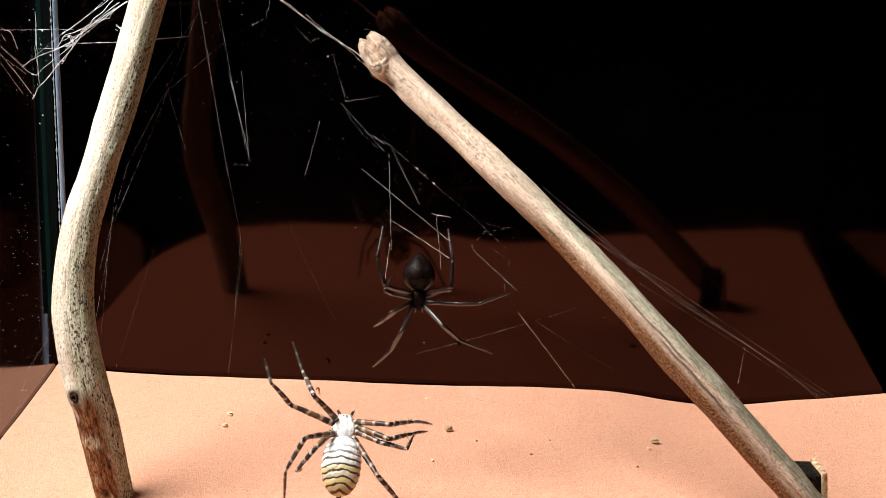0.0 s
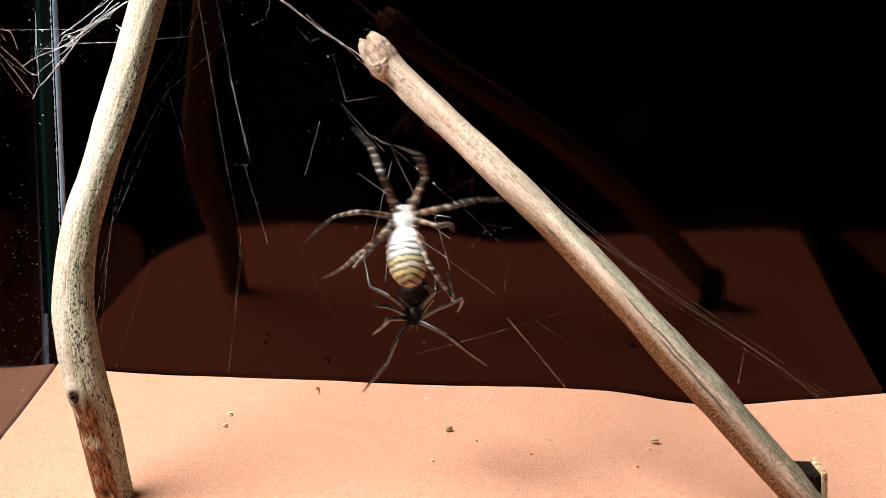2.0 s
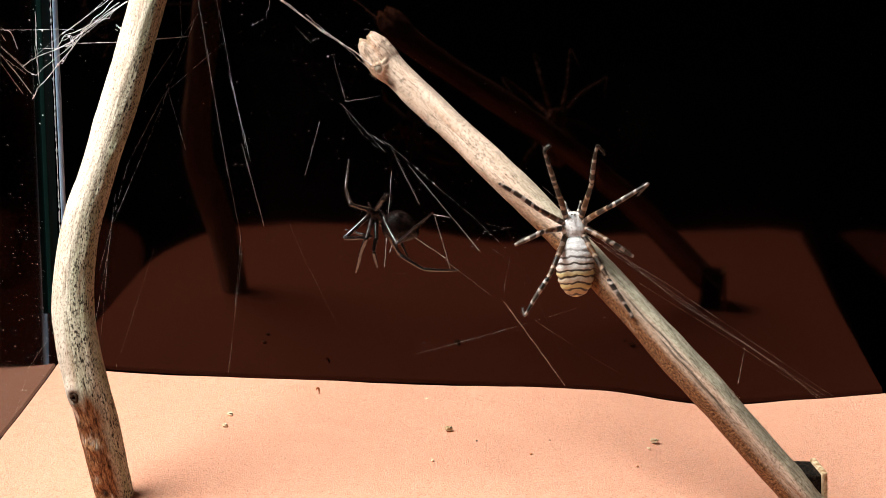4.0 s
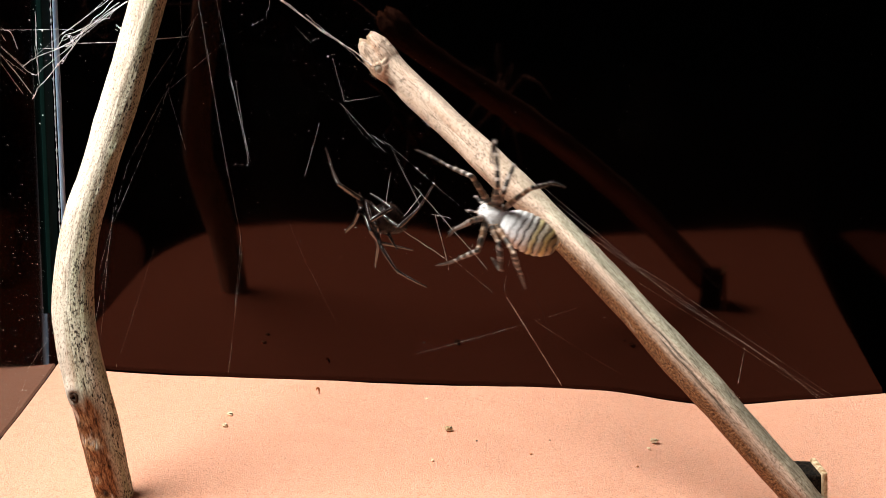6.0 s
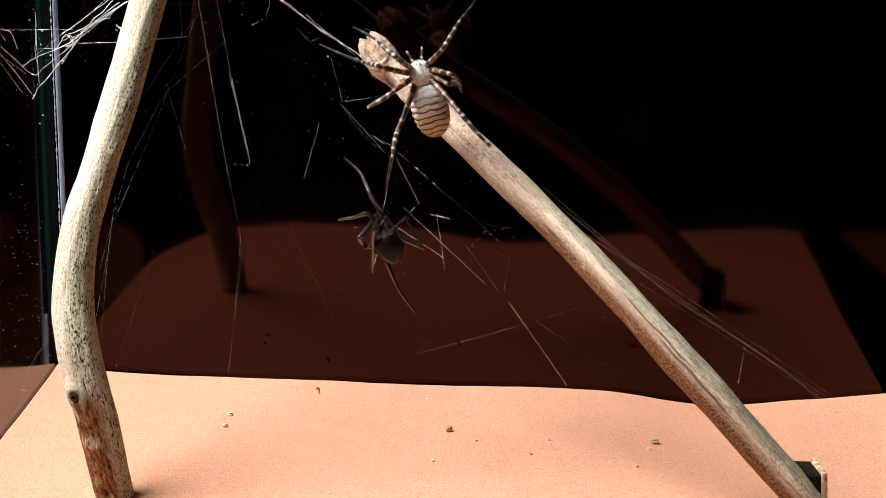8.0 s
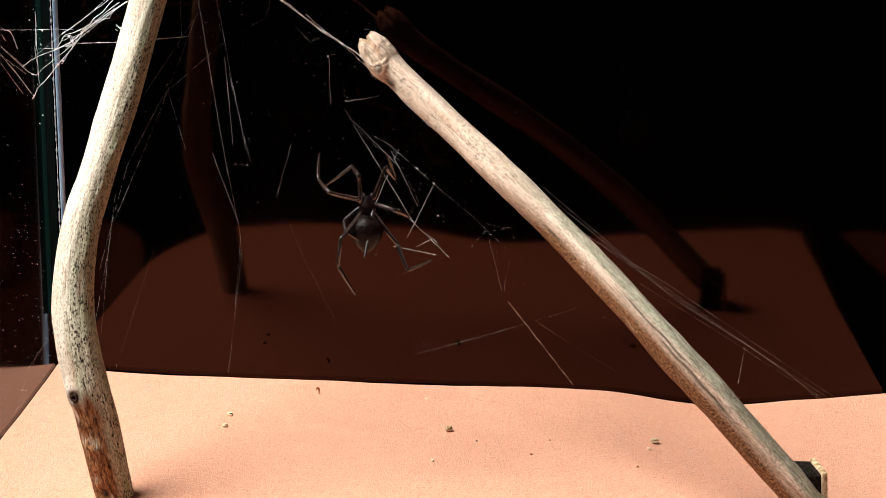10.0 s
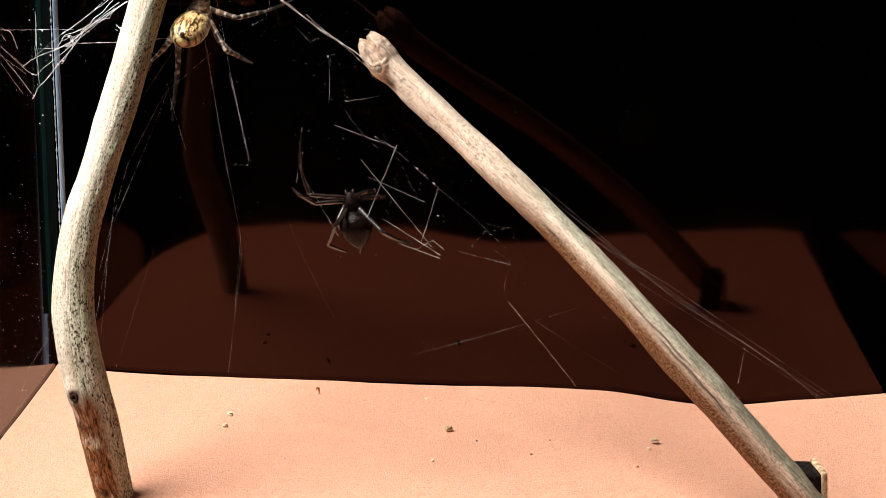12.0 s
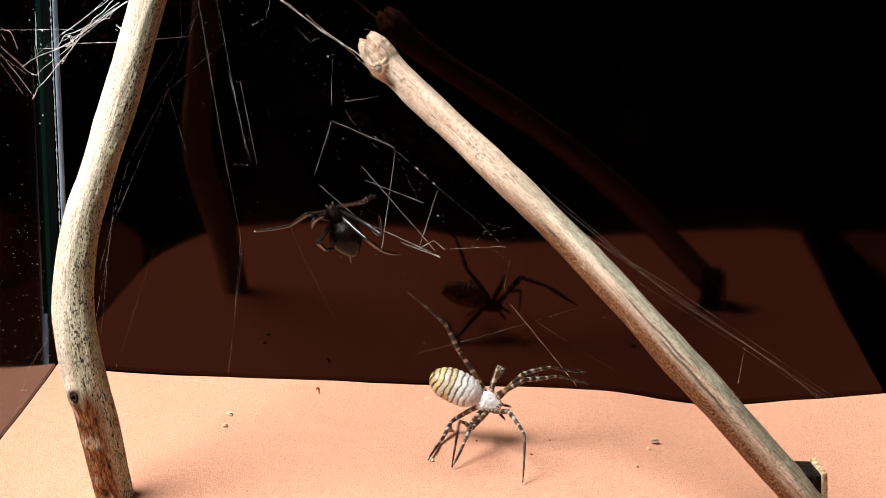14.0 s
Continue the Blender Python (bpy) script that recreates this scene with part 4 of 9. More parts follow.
def banded_spider():
    dark, pale = (0.006, 0.004, 0.003), (0.46, 0.39, 0.35)
    femur = leg_material("banded_femur", (0.014, 0.009, 0.006), (0.40, 0.29, 0.22), 300, (0.20, 0.09, 0.035), 0.42)
    band = leg_material("banded_leg", dark, pale, 310, (0.10, 0.07, 0.05), 0.45)
    foot = leg_material("banded_foot", (0.008, 0.006, 0.005), (0.10, 0.075, 0.06), 180, (0.015, 0.011, 0.009), 0.42)
    s = Spider("banded_spider", "large pale spider with banded legs and a silvery yellow-barred abdomen",
               [(x, side * y, 0.0002) for side in (1, -1) for x, y in ((0.0052, 0.0019), (0.0041, 0.0024), (0.0028, 0.0024), (0.0016, 0.0019))],
               BANDED_LENGTHS, (0.00080, 0.00066, 0.00042, 0.00016), (femur, band, foot), 30, 40)
    # carapace: silvery hair, flattened, narrower in front
    m, nt, b = mat("silver_carapace")
    v = coords(nt)
    c = ramp(nt, noise_tex(nt, v, 900, 4, 0.7), [(0.30, (0.30, 0.28, 0.26)), (0.44, (0.88, 0.88, 0.89))])
    low = node(nt, "ShaderNodeMapRange", [("Value", node(nt, "ShaderNodeSeparateXYZ", [("Vector", v)]).outputs[2])])
    low.inputs["From Min"].default_value, low.inputs["From Max"].default_value = -0.0006, 0.0001
    under = ramp(nt, noise_tex(nt, v, 700, 3), [(0.4, (0.06, 0.028, 0.012)), (0.65, (0.30, 0.15, 0.06))])
    nt.links.new(mix(nt, low.outputs[0], under, c), b.inputs["Base Color"])
    b.inputs["Roughness"].default_value = 0.38
    bump(nt, b, noise_tex(nt, v, 800, 4, 0.65), 0.8, 0.0007)
    prof = [(-0.0006, 0.0004), (-0.0002, 0.0013), (0.0008, 0.0028), (0.0022, 0.0034), (0.0036, 0.0032), (0.0049, 0.0025), (0.0061, 0.0021), (0.0068, 0.0015), (0.0072, 0.0005)]
    part("carapace", lathe("carapace", prof, m, 28, (1, 0.62), lambda x, a: 1 + 0.05 * math.cos(8 * a) * (x > 0)), s.root, "silvery haired carapace")
    eye = plain("eye_black", (0.01, 0.008, 0.008), 0.1)
    for side in (1, -1):
        for ex, ey, ez in ((0.0064, 0.0004, 0.0011), (0.0067, 0.0005, 0.0006)):
            part("eye", lathe("eye", [(-0.0002, 0.00005), (-0.00014, 0.00015), (0, 0.0002), (0.00014, 0.00015), (0.0002, 0.00005)], eye, 10), s.root, at=pose(ex, side * ey, ez))
        palp = leg_segment("palp", 0.0042, 0.0004, 0.0003, band, 20, 77)
        part("palp", palp, s.root, "short banded feeler", pose(0.0062, side * 0.001, -0.0004, 0, 28, side * 18))
    # abdomen: silver in front, yellow behind, dark cross bars, scalloped sides
    m, nt, b = mat("barred_abdomen")
    v = coords(nt)
    xyz = node(nt, "ShaderNodeSeparateXYZ", [("Vector", v)])
    x = xyz.outputs[0]
    along = node(nt, "ShaderNodeMapRange", [("Value", x)])
    along.inputs["From Min"].default_value, along.inputs["From Max"].default_value = -0.0162, 0.0
    base = ramp(nt, along.outputs[0], [(0.0, (0.32, 0.17, 0.06)), (0.22, (0.52, 0.40, 0.22)), (0.5, (0.70, 0.67, 0.60)), (0.66, (0.87, 0.87, 0.88))])
    base = mix(nt, 0.35, base, ramp(nt, noise_tex(nt, v, 800, 4, 0.7), [(0.36, (0.45, 0.42, 0.38)), (0.48, (1, 1, 1))]), "MULTIPLY")
    y2 = node(nt, "ShaderNodeMath", [(0, xyz.outputs[1])])
    y2.operation = "ABSOLUTE"
    curve = node(nt, "ShaderNodeMath", [(0, y2.outputs[0])])
    curve.operation = "MULTIPLY_ADD"
    curve.inputs[1].default_value = 0.14
    nt.links.new(x, curve.inputs[2])
    ph = node(nt, "ShaderNodeMath", [(0, curve.outputs[0])])
    ph.operation = "MULTIPLY_ADD"
    ph.inputs[1].default_value = 1 / 0.00172
    nt.links.new(noise_tex(nt, v, 350, 2), ph.inputs[2])
    fr = node(nt, "ShaderNodeMath", [(0, ph.outputs[0])])
    fr.operation = "FRACT"
    bars = ramp(nt, fr.outputs[0], [(0.0, (1, 1, 1)), (0.20, (1, 1, 1)), (0.32, (0, 0, 0)), (0.90, (0, 0, 0)), (1.0, (1, 1, 1))])
    # every second ring is yellow towards the rear
    half = node(nt, "ShaderNodeMath", [(0, ph.outputs[0])])
    half.operation = "MULTIPLY"
    half.inputs[1].default_value = 0.5
    turn = node(nt, "ShaderNodeMath", [(0, half.outputs[0])])
    turn.operation = "FRACT"
    ring = ramp(nt, turn.outputs[0], [(0.48, (0, 0, 0)), (0.56, (0.85, 0.85, 0.85)), (0.94, (0.85, 0.85, 0.85)), (1.0, (0, 0, 0))])
    rear = ramp(nt, along.outputs[0], [(0.45, (1, 1, 1)), (0.68, (0, 0, 0))])
    base = mix(nt, mix(nt, 1.0, ring, rear, "MULTIPLY"), base, (0.60, 0.49, 0.21))
    fade = ramp(nt, along.outputs[0], [(0.0, (1, 1, 1)), (0.6, (0.95, 0.95, 0.95)), (0.78, (0.7, 0.7, 0.7)), (0.92, (0.2, 0.2, 0.2))])
    zz = node(nt, "ShaderNodeMapRange", [("Value", xyz.outputs[2])])
    zz.inputs["From Min"].default_value, zz.inputs["From Max"].default_value = -0.0018, -0.0005
    top = mix(nt, mix(nt, 1.0, bars, fade, "MULTIPLY"), base, (0.028, 0.015, 0.008))
    belly = ramp(nt, noise_tex(nt, coords(nt, "Object", (0.28, 1, 1)), 950, 3, 0.65), [(0.42, (0.02, 0.010, 0.004)), (0.49, (0.36, 0.20, 0.065)), (0.58, (0.70, 0.53, 0.26))])
    nt.links.new(mix(nt, zz.outputs[0], belly, top), b.inputs["Base Color"])
    b.inputs["Roughness"].default_value = 0.30
    bump(nt, b, noise_tex(nt, v, 1100, 4), 0.6, 0.0005)
    prof = []
    for i in range(72):
        f = 0.5 - 0.5 * math.cos(math.pi * i / 71)
        g = 2 * f ** 0.92 - 1
        prof.append((0.0006 - 0.0158 * f, max(0.0050 * (1 - abs(g) ** 2.3) ** 0.46, 0.0003)))
    def lobe(x, a):
        side = abs(math.sin(a))
        wave = math.cos(2 * math.pi * (x + 0.14 * 0.004 * side) / 0.00172)
        return 1 + (0.014 + 0.030 * side ** 3) * wave * (0.7 + 0.6 * noise.noise((x * 900, a * 2.0, 0)))
    ab = part("abdomen", lathe("abdomen", prof, m, 48, (1, 0.72), lobe), s.root, "silvery abdomen with dark cross bars and yellow hind part")
    ab.matrix_basis = pose(0, 0, 0.0006, 0, -4, 0)
    part("spinneret", lathe("spinneret", [(0, 0.0007), (-0.0006, 0.0006), (-0.0012, 0.0002)], femur, 10), ab, at=pose(-0.0145, 0, -0.0022, 0, -30, 0))
    return s


def black_spider():
    leg = leg_material("black_leg", (0.004, 0.0025, 0.002), (0.022, 0.011, 0.009), 0, (0, 0, 0), 0.18)
    s = Spider("black_spider", "glossy black spider with a globe-shaped abdomen hanging in its web",
               [(x, side * y, 0.0) for side in (1, -1) for x, y in ((0.00444, 0.00144), (0.00348, 0.0018), (0.0024, 0.0018), (0.00132, 0.00144))],
               BLACK_LENGTHS, (0.00068, 0.00062, 0.00048, 0.00024), (leg, leg, leg), 60, 14)
    m, nt, b = mat("glossy_black")
    v = coords(nt)
    nt.links.new(ramp(nt, noise_tex(nt, v, 600, 4), [(0.35, (0.003, 0.002, 0.002)), (0.75, (0.014, 0.007, 0.006))]), b.inputs["Base Color"])
    b.inputs["Roughness"].default_value = 0.22
    b.inputs["Specular IOR Level"].default_value = 0.12
    bump(nt, b, noise_tex(nt, v, 2200, 3), 0.5, 0.0003)
    prof = [(-0.0007, 0.0004), (-0.0002, 0.0010), (0.0007, 0.0017), (0.0021, 0.0022), (0.0035, 0.0019), (0.0046, 0.0014), (0.0054, 0.0010), (0.0058, 0.0003)]
    part("carapace", lathe("carapace", prof, m, 24, (1, 0.65)), s.root, "glossy black carapace")
    prof = [(0.0005 - 0.0104 * i / 40, max(0.0002, 0.0048 * math.sin(math.pi * min(1.0, 0.03 + 0.97 * (i / 40) ** 0.9)) ** 0.6 * (0.9 + 0.1 * math.cos(i / 40 * 3)))) for i in range(41)]
    ab = part("abdomen", lathe("abdomen", prof, m, 40, (1, 0.98)), s.root, "glossy black globe-shaped abdomen", pose(0, 0, 0.0006, 0, -8, 0))
    part("spinneret", lathe("spinneret", [(0, 0.0004), (-0.0003, 0.0003), (-0.0005, 0.0001)], leg, 10), ab, at=pose(-0.0093, 0, -0.0018, 0, -35, 0))
    for side in (1, -1):
        part("palp", leg_segment("palp", 0.0024, 0.00026, 0.0002, leg, 12, 99), s.root, "", pose(0.0044, side * 0.0006, -0.0003, 0, 35, side * 14))
    return s


BANDED_LENGTHS = ((0.0120, 0.0120, 0.0140), (0.0126, 0.0115, 0.0130), (0.0086, 0.0076, 0.0086), (0.0146, 0.0114, 0.0144))
BLACK_LENGTHS = ((0.0096, 0.0076, 0.0100), (0.0078, 0.0066, 0.0092), (0.0056, 0.0039, 0.0050), (0.0110, 0.0076, 0.0094))
banded = banded_spider()
black = black_spider()


def motions():
    banded.at(0, (-37.3, -105.0, 20.6), (-0.00, 0.72, 0.70), (0.10, -0.70, 0.71),
              (-44.4, -107.9, 33.2, -48.8, -97.3, 36.5, -52.9, -84.3, 39.9), (-51.3, -101.9, 28.6, -55.2, -109.0, 36.8, -58.6, -96.7, 39.0), (-44.1, -110.1, 20.0, -48.7, -110.2, 13.9, -48.2, -102.1, 11.2), (-45.7, -116.7, 25.5, -50.9, -114.7, 15.5, -52.2, -107.4, 3.2), (-25.3, -107.4, 26.2, -19.4, -97.3, 23.4, -14.5, -109.8, 27.5), (-25.1, -110.0, 23.2, -19.6, -100.1, 21.2, -16.5, -88.1, 17.3), (-27.9, -107.9, 21.6, -20.7, -110.3, 20.8, -19.5, -101.8, 21.5), (-27.8, -114.5, 15.2, -21.6, -111.5, 6.1, -16.2, -106.2, -6.2))
    banded.at(0.2, (-38.5, -103.0, 18.9), (0.02, 0.69, 0.73), (0.11, -0.72, 0.68),
              (-41.9, -107.4, 32.0, -41.8, -102.6, 43.0, -45.5, -89.3, 40.5), (-49.5, -102.7, 31.0, -53.1, -91.7, 31.4, -61.1, -92.4, 41.7), (-44.2, -109.3, 20.8, -47.5, -107.9, 14.1, -48.7, -99.9, 11.0), (-48.0, -114.6, 20.9, -57.2, -111.2, 15.0, -58.4, -105.0, 2.1), (-27.5, -105.6, 27.8, -19.3, -97.0, 26.0, -28.1, -99.2, 36.7), (-26.8, -108.3, 24.8, -21.0, -98.4, 23.6, -19.6, -85.9, 20.5), (-28.8, -105.3, 18.8, -23.0, -108.8, 15.4, -24.7, -100.4, 15.0), (-29.4, -110.8, 10.9, -25.4, -121.3, 8.9, -21.8, -115.5, -3.8))
    banded.at(0.3, (-40.6, -102.0, 23.9), (-0.15, 0.69, 0.71), (0.03, -0.71, 0.70),
              (-44.5, -107.5, 35.7, -45.1, -99.6, 44.8, -49.2, -86.4, 42.9), (-51.8, -104.2, 35.1, -47.0, -100.1, 44.8, -56.5, -93.3, 39.1), (-45.7, -108.6, 24.3, -47.8, -106.8, 17.2, -50.3, -99.1, 14.3), (-49.5, -113.5, 20.9, -58.3, -110.2, 14.5, -59.8, -103.8, 1.7), (-32.2, -105.1, 34.6, -26.3, -94.9, 37.0, -39.2, -90.0, 39.3), (-30.3, -107.1, 31.6, -24.8, -97.0, 31.6, -24.5, -84.1, 30.0), (-31.3, -103.8, 24.0, -25.5, -107.9, 21.2, -28.0, -99.8, 19.5), (-30.6, -105.8, 14.4, -25.0, -113.5, 8.2, -22.6, -104.7, -2.9))
    banded.at(0.4, (-38.9, -101.0, 25.1), (-0.17, 0.57, 0.80), (0.04, -0.81, 0.58),
              (-42.2, -105.9, 38.6, -43.3, -96.0, 45.2, -46.5, -82.3, 45.2), (-47.6, -104.8, 38.0, -48.5, -95.5, 44.6, -57.7, -88.9, 38.2), (-43.8, -108.2, 27.4, -47.0, -105.1, 21.3, -49.0, -97.9, 16.9), (-47.9, -112.3, 21.1, -57.0, -108.7, 15.3, -60.2, -102.4, 2.8), (-31.0, -101.3, 38.8, -28.7, -89.6, 40.8, -41.5, -85.4, 44.8), (-29.5, -105.8, 35.5, -25.0, -95.2, 36.4, -24.6, -82.3, 35.0), (-29.6, -103.5, 26.7, -25.4, -98.3, 23.1, -30.2, -93.3, 18.1), (-28.7, -105.1, 16.1, -24.2, -113.3, 9.6, -22.4, -103.6, -0.8))
    banded.at(0.5, (-38.8, -100.0, 27.3), (-0.26, 0.50, 0.83), (0.04, -0.85, 0.53),
              (-41.9, -104.4, 41.4, -43.5, -93.2, 45.3, -45.9, -79.7, 48.1), (-45.9, -105.5, 40.1, -51.8, -96.0, 42.6, -58.7, -86.1, 37.6), (-43.6, -107.5, 30.1, -46.2, -102.4, 25.1, -49.5, -96.8, 19.5), (-47.1, -110.6, 20.8, -54.0, -107.4, 12.4, -61.0, -100.1, 2.1), (-33.8, -101.8, 42.3, -33.9, -90.8, 47.2, -44.0, -81.2, 48.6), (-30.8, -104.0, 39.8, -28.0, -92.9, 40.9, -27.1, -79.9, 40.5), (-30.0, -103.1, 29.9, -29.2, -97.4, 24.9, -31.5, -91.8, 18.8), (-28.4, -102.6, 18.1, -24.5, -112.1, 13.1, -22.1, -102.8, 2.3))
    banded.at(0.6, (-38.9, -99.0, 25.2), (-0.27, 0.47, 0.84), (0.04, -0.86, 0.50),
              (-42.7, -103.3, 39.4, -44.6, -92.0, 42.8, -48.9, -78.8, 45.0), (-48.5, -102.9, 37.9, -56.3, -94.9, 40.4, -61.0, -86.8, 31.3), (-44.0, -106.6, 27.8, -48.0, -101.9, 23.3, -49.4, -95.0, 18.3), (-46.3, -109.9, 18.3, -52.1, -106.2, 9.2, -60.7, -100.3, -0.7), (-35.0, -99.9, 41.0, -34.4, -88.7, 45.2, -44.9, -79.8, 47.8), (-30.6, -103.0, 37.6, -28.9, -91.9, 40.0, -29.9, -79.1, 37.9), (-29.7, -101.2, 27.4, -28.9, -96.0, 21.9, -33.2, -90.8, 16.5), (-28.3, -101.4, 16.2, -23.8, -111.8, 15.1, -20.9, -125.6, 12.0))
    banded.at(0.7, (-49.0, -98.0, 25.7), (-0.29, 0.63, 0.72), (0.00, -0.75, 0.66),
              (-52.7, -102.7, 38.6, -54.8, -91.4, 42.0, -60.4, -78.5, 42.3), (-57.0, -105.5, 35.2, -68.1, -102.4, 34.2, -71.3, -91.1, 28.6), (-54.0, -105.1, 26.0, -58.2, -101.7, 20.7, -58.3, -93.2, 19.4), (-55.8, -104.6, 14.6, -61.1, -100.1, 5.6, -70.6, -95.9, -4.3), (-45.7, -97.1, 41.3, -44.3, -85.7, 44.8, -55.0, -77.1, 47.7), (-39.6, -101.8, 36.1, -37.8, -90.7, 38.5, -42.1, -78.7, 35.9), (-39.9, -98.8, 25.6, -38.9, -96.8, 18.4, -43.8, -89.9, 17.2), (-39.5, -97.1, 15.3, -30.5, -103.8, 13.1, -31.6, -107.2, -0.9))
    banded.at(0.8, (-48.4, -97.0, 32.5), (-0.27, 0.65, 0.71), (-0.00, -0.74, 0.67),
              (-52.3, -102.2, 44.8, -55.4, -91.0, 47.6, -61.4, -78.3, 47.0), (-57.1, -105.1, 40.3, -67.5, -101.6, 36.8, -72.0, -90.9, 30.8), (-53.5, -103.6, 31.3, -57.6, -100.5, 25.7, -56.6, -92.3, 28.0), (-53.6, -104.4, 21.5, -57.6, -99.5, 12.1, -68.1, -96.0, 2.8), (-46.0, -99.6, 46.8, -44.4, -90.5, 54.5, -51.7, -78.6, 54.4), (-38.1, -100.7, 41.6, -37.3, -89.5, 44.1, -43.6, -78.6, 41.0), (-39.5, -96.8, 31.1, -39.5, -103.4, 27.4, -41.4, -95.3, 25.3), (-39.0, -97.1, 22.0, -35.1, -106.9, 17.7, -28.7, -114.1, 7.0))
    banded.at(0.9, (-46.4, -96.0, 31.5), (-0.20, 0.66, 0.72), (0.03, -0.73, 0.68),
              (-49.7, -101.5, 43.6, -53.3, -90.3, 45.9, -59.6, -77.8, 45.1), (-56.3, -103.7, 38.2, -65.9, -99.3, 33.5, -72.1, -90.1, 26.7), (-52.2, -101.3, 28.8, -56.7, -98.1, 23.6, -53.3, -92.2, 28.9), (-53.2, -104.7, 22.3, -58.9, -99.4, 13.9, -67.3, -93.9, 3.6), (-43.5, -99.2, 45.2, -44.0, -90.4, 53.3, -47.8, -76.9, 53.6), (-34.7, -99.5, 38.7, -35.1, -88.1, 40.2, -42.9, -78.3, 36.5), (-38.1, -95.1, 28.4, -39.4, -102.4, 26.7, -40.6, -94.5, 23.4), (-38.6, -99.2, 20.6, -36.1, -109.0, 15.3, -30.9, -106.5, 2.1))
    banded.at(1, (-40.8, -95.0, 46.2), (-0.30, 0.48, 0.82), (0.03, -0.86, 0.51),
              (-46.1, -101.0, 58.8, -51.8, -90.4, 59.5, -58.6, -78.3, 58.2), (-53.1, -102.4, 50.9, -61.1, -97.2, 44.5, -68.4, -90.9, 35.7), (-46.5, -101.4, 44.0, -52.3, -98.5, 40.2, -47.8, -93.2, 45.2), (-45.3, -104.6, 36.6, -49.2, -99.4, 27.2, -57.6, -94.5, 16.5), (-41.1, -97.7, 61.8, -43.8, -88.6, 69.0, -46.2, -74.9, 70.6), (-29.5, -98.3, 55.2, -33.0, -88.1, 59.1, -41.2, -79.2, 54.3), (-32.1, -92.9, 44.5, -32.5, -100.5, 45.0, -35.3, -93.3, 41.0), (-30.8, -97.3, 36.7, -27.2, -105.7, 30.0, -23.3, -97.4, 18.9))
    banded.at(1.1, (-39.2, -94.4, 59.7), (-0.17, 0.63, 0.76), (0.02, -0.77, 0.64),
              (-43.2, -101.0, 70.8, -49.3, -90.7, 72.1, -55.4, -78.1, 72.5), (-51.2, -101.2, 62.6, -60.3, -96.1, 57.8, -69.6, -89.6, 51.5), (-45.6, -96.7, 54.7, -50.4, -96.4, 48.8, -47.4, -92.0, 55.6), (-44.4, -102.9, 49.8, -51.0, -99.0, 41.4, -61.2, -103.9, 32.5), (-36.5, -100.3, 71.4, -37.9, -92.3, 80.2, -38.8, -78.3, 80.5), (-26.8, -97.9, 65.1, -26.7, -86.5, 66.6, -37.3, -79.1, 65.4), (-32.0, -92.9, 55.5, -33.0, -100.3, 54.1, -33.1, -92.6, 50.5), (-32.2, -95.0, 47.8, -29.6, -96.8, 36.9, -28.1, -85.4, 28.2))
    banded.at(1.2, (-43.1, -93.8, 60.6), (-0.20, 0.54, 0.82), (0.04, -0.83, 0.56),
              (-48.4, -98.6, 74.0, -54.0, -88.5, 77.3, -62.2, -77.2, 77.6), (-54.9, -101.0, 65.9, -64.1, -94.9, 62.7, -74.7, -90.2, 56.8), (-49.9, -99.7, 59.4, -56.1, -99.3, 55.1, -53.2, -91.7, 57.8), (-50.8, -101.5, 51.0, -55.3, -94.6, 43.1, -63.2, -86.1, 34.5), (-40.4, -99.3, 73.6, -41.9, -92.4, 83.3, -42.3, -78.4, 83.7), (-31.2, -96.9, 69.0, -30.4, -86.2, 73.1, -42.3, -81.0, 73.0), (-35.3, -92.9, 57.2, -34.5, -100.3, 55.4, -36.1, -92.0, 53.8), (-34.7, -96.2, 49.8, -29.3, -103.4, 42.9, -30.7, -90.5, 36.7))
    banded.at(1.3, (-40.6, -93.2, 59.7), (-0.32, 0.60, 0.73), (-0.04, -0.78, 0.62),
              (-48.0, -97.5, 72.1, -55.2, -88.3, 75.1, -63.7, -77.2, 75.4), (-52.8, -100.5, 63.0, -63.0, -105.7, 64.2, -69.7, -116.1, 60.2), (-47.4, -98.7, 57.0, -52.7, -99.3, 51.7, -51.5, -91.0, 53.6), (-47.1, -103.4, 51.4, -50.9, -96.2, 43.4, -57.5, -88.3, 33.4), (-38.7, -98.5, 72.3, -40.4, -92.4, 82.5, -41.2, -78.5, 83.2), (-29.6, -95.6, 69.0, -28.6, -85.2, 73.9, -38.5, -86.8, 82.2), (-32.8, -92.5, 56.9, -31.0, -99.5, 54.8, -31.5, -91.0, 53.8), (-31.0, -95.3, 50.0, -25.2, -104.0, 45.5, -25.8, -90.5, 40.5))
    banded.at(1.4, (-38.3, -92.6, 59.1), (-0.28, 0.61, 0.74), (-0.03, -0.78, 0.63),
              (-46.1, -95.8, 72.1, -53.2, -87.2, 76.4, -62.5, -76.8, 77.6), (-50.9, -99.2, 62.9, -62.1, -101.5, 64.1, -71.0, -110.4, 60.8), (-45.6, -98.0, 57.3, -51.3, -98.9, 52.3, -51.0, -90.3, 52.2), (-46.3, -104.3, 54.4, -51.1, -97.0, 47.0, -57.0, -90.4, 35.6), (-35.2, -97.8, 71.5, -36.3, -91.4, 81.6, -36.6, -77.4, 82.4), (-26.9, -94.4, 68.6, -24.7, -84.1, 73.2, -27.1, -91.5, 83.7), (-31.0, -92.6, 55.8, -28.5, -98.8, 52.2, -28.5, -90.2, 52.4), (-29.4, -95.0, 48.9, -25.8, -104.5, 43.7, -25.5, -90.2, 42.1))
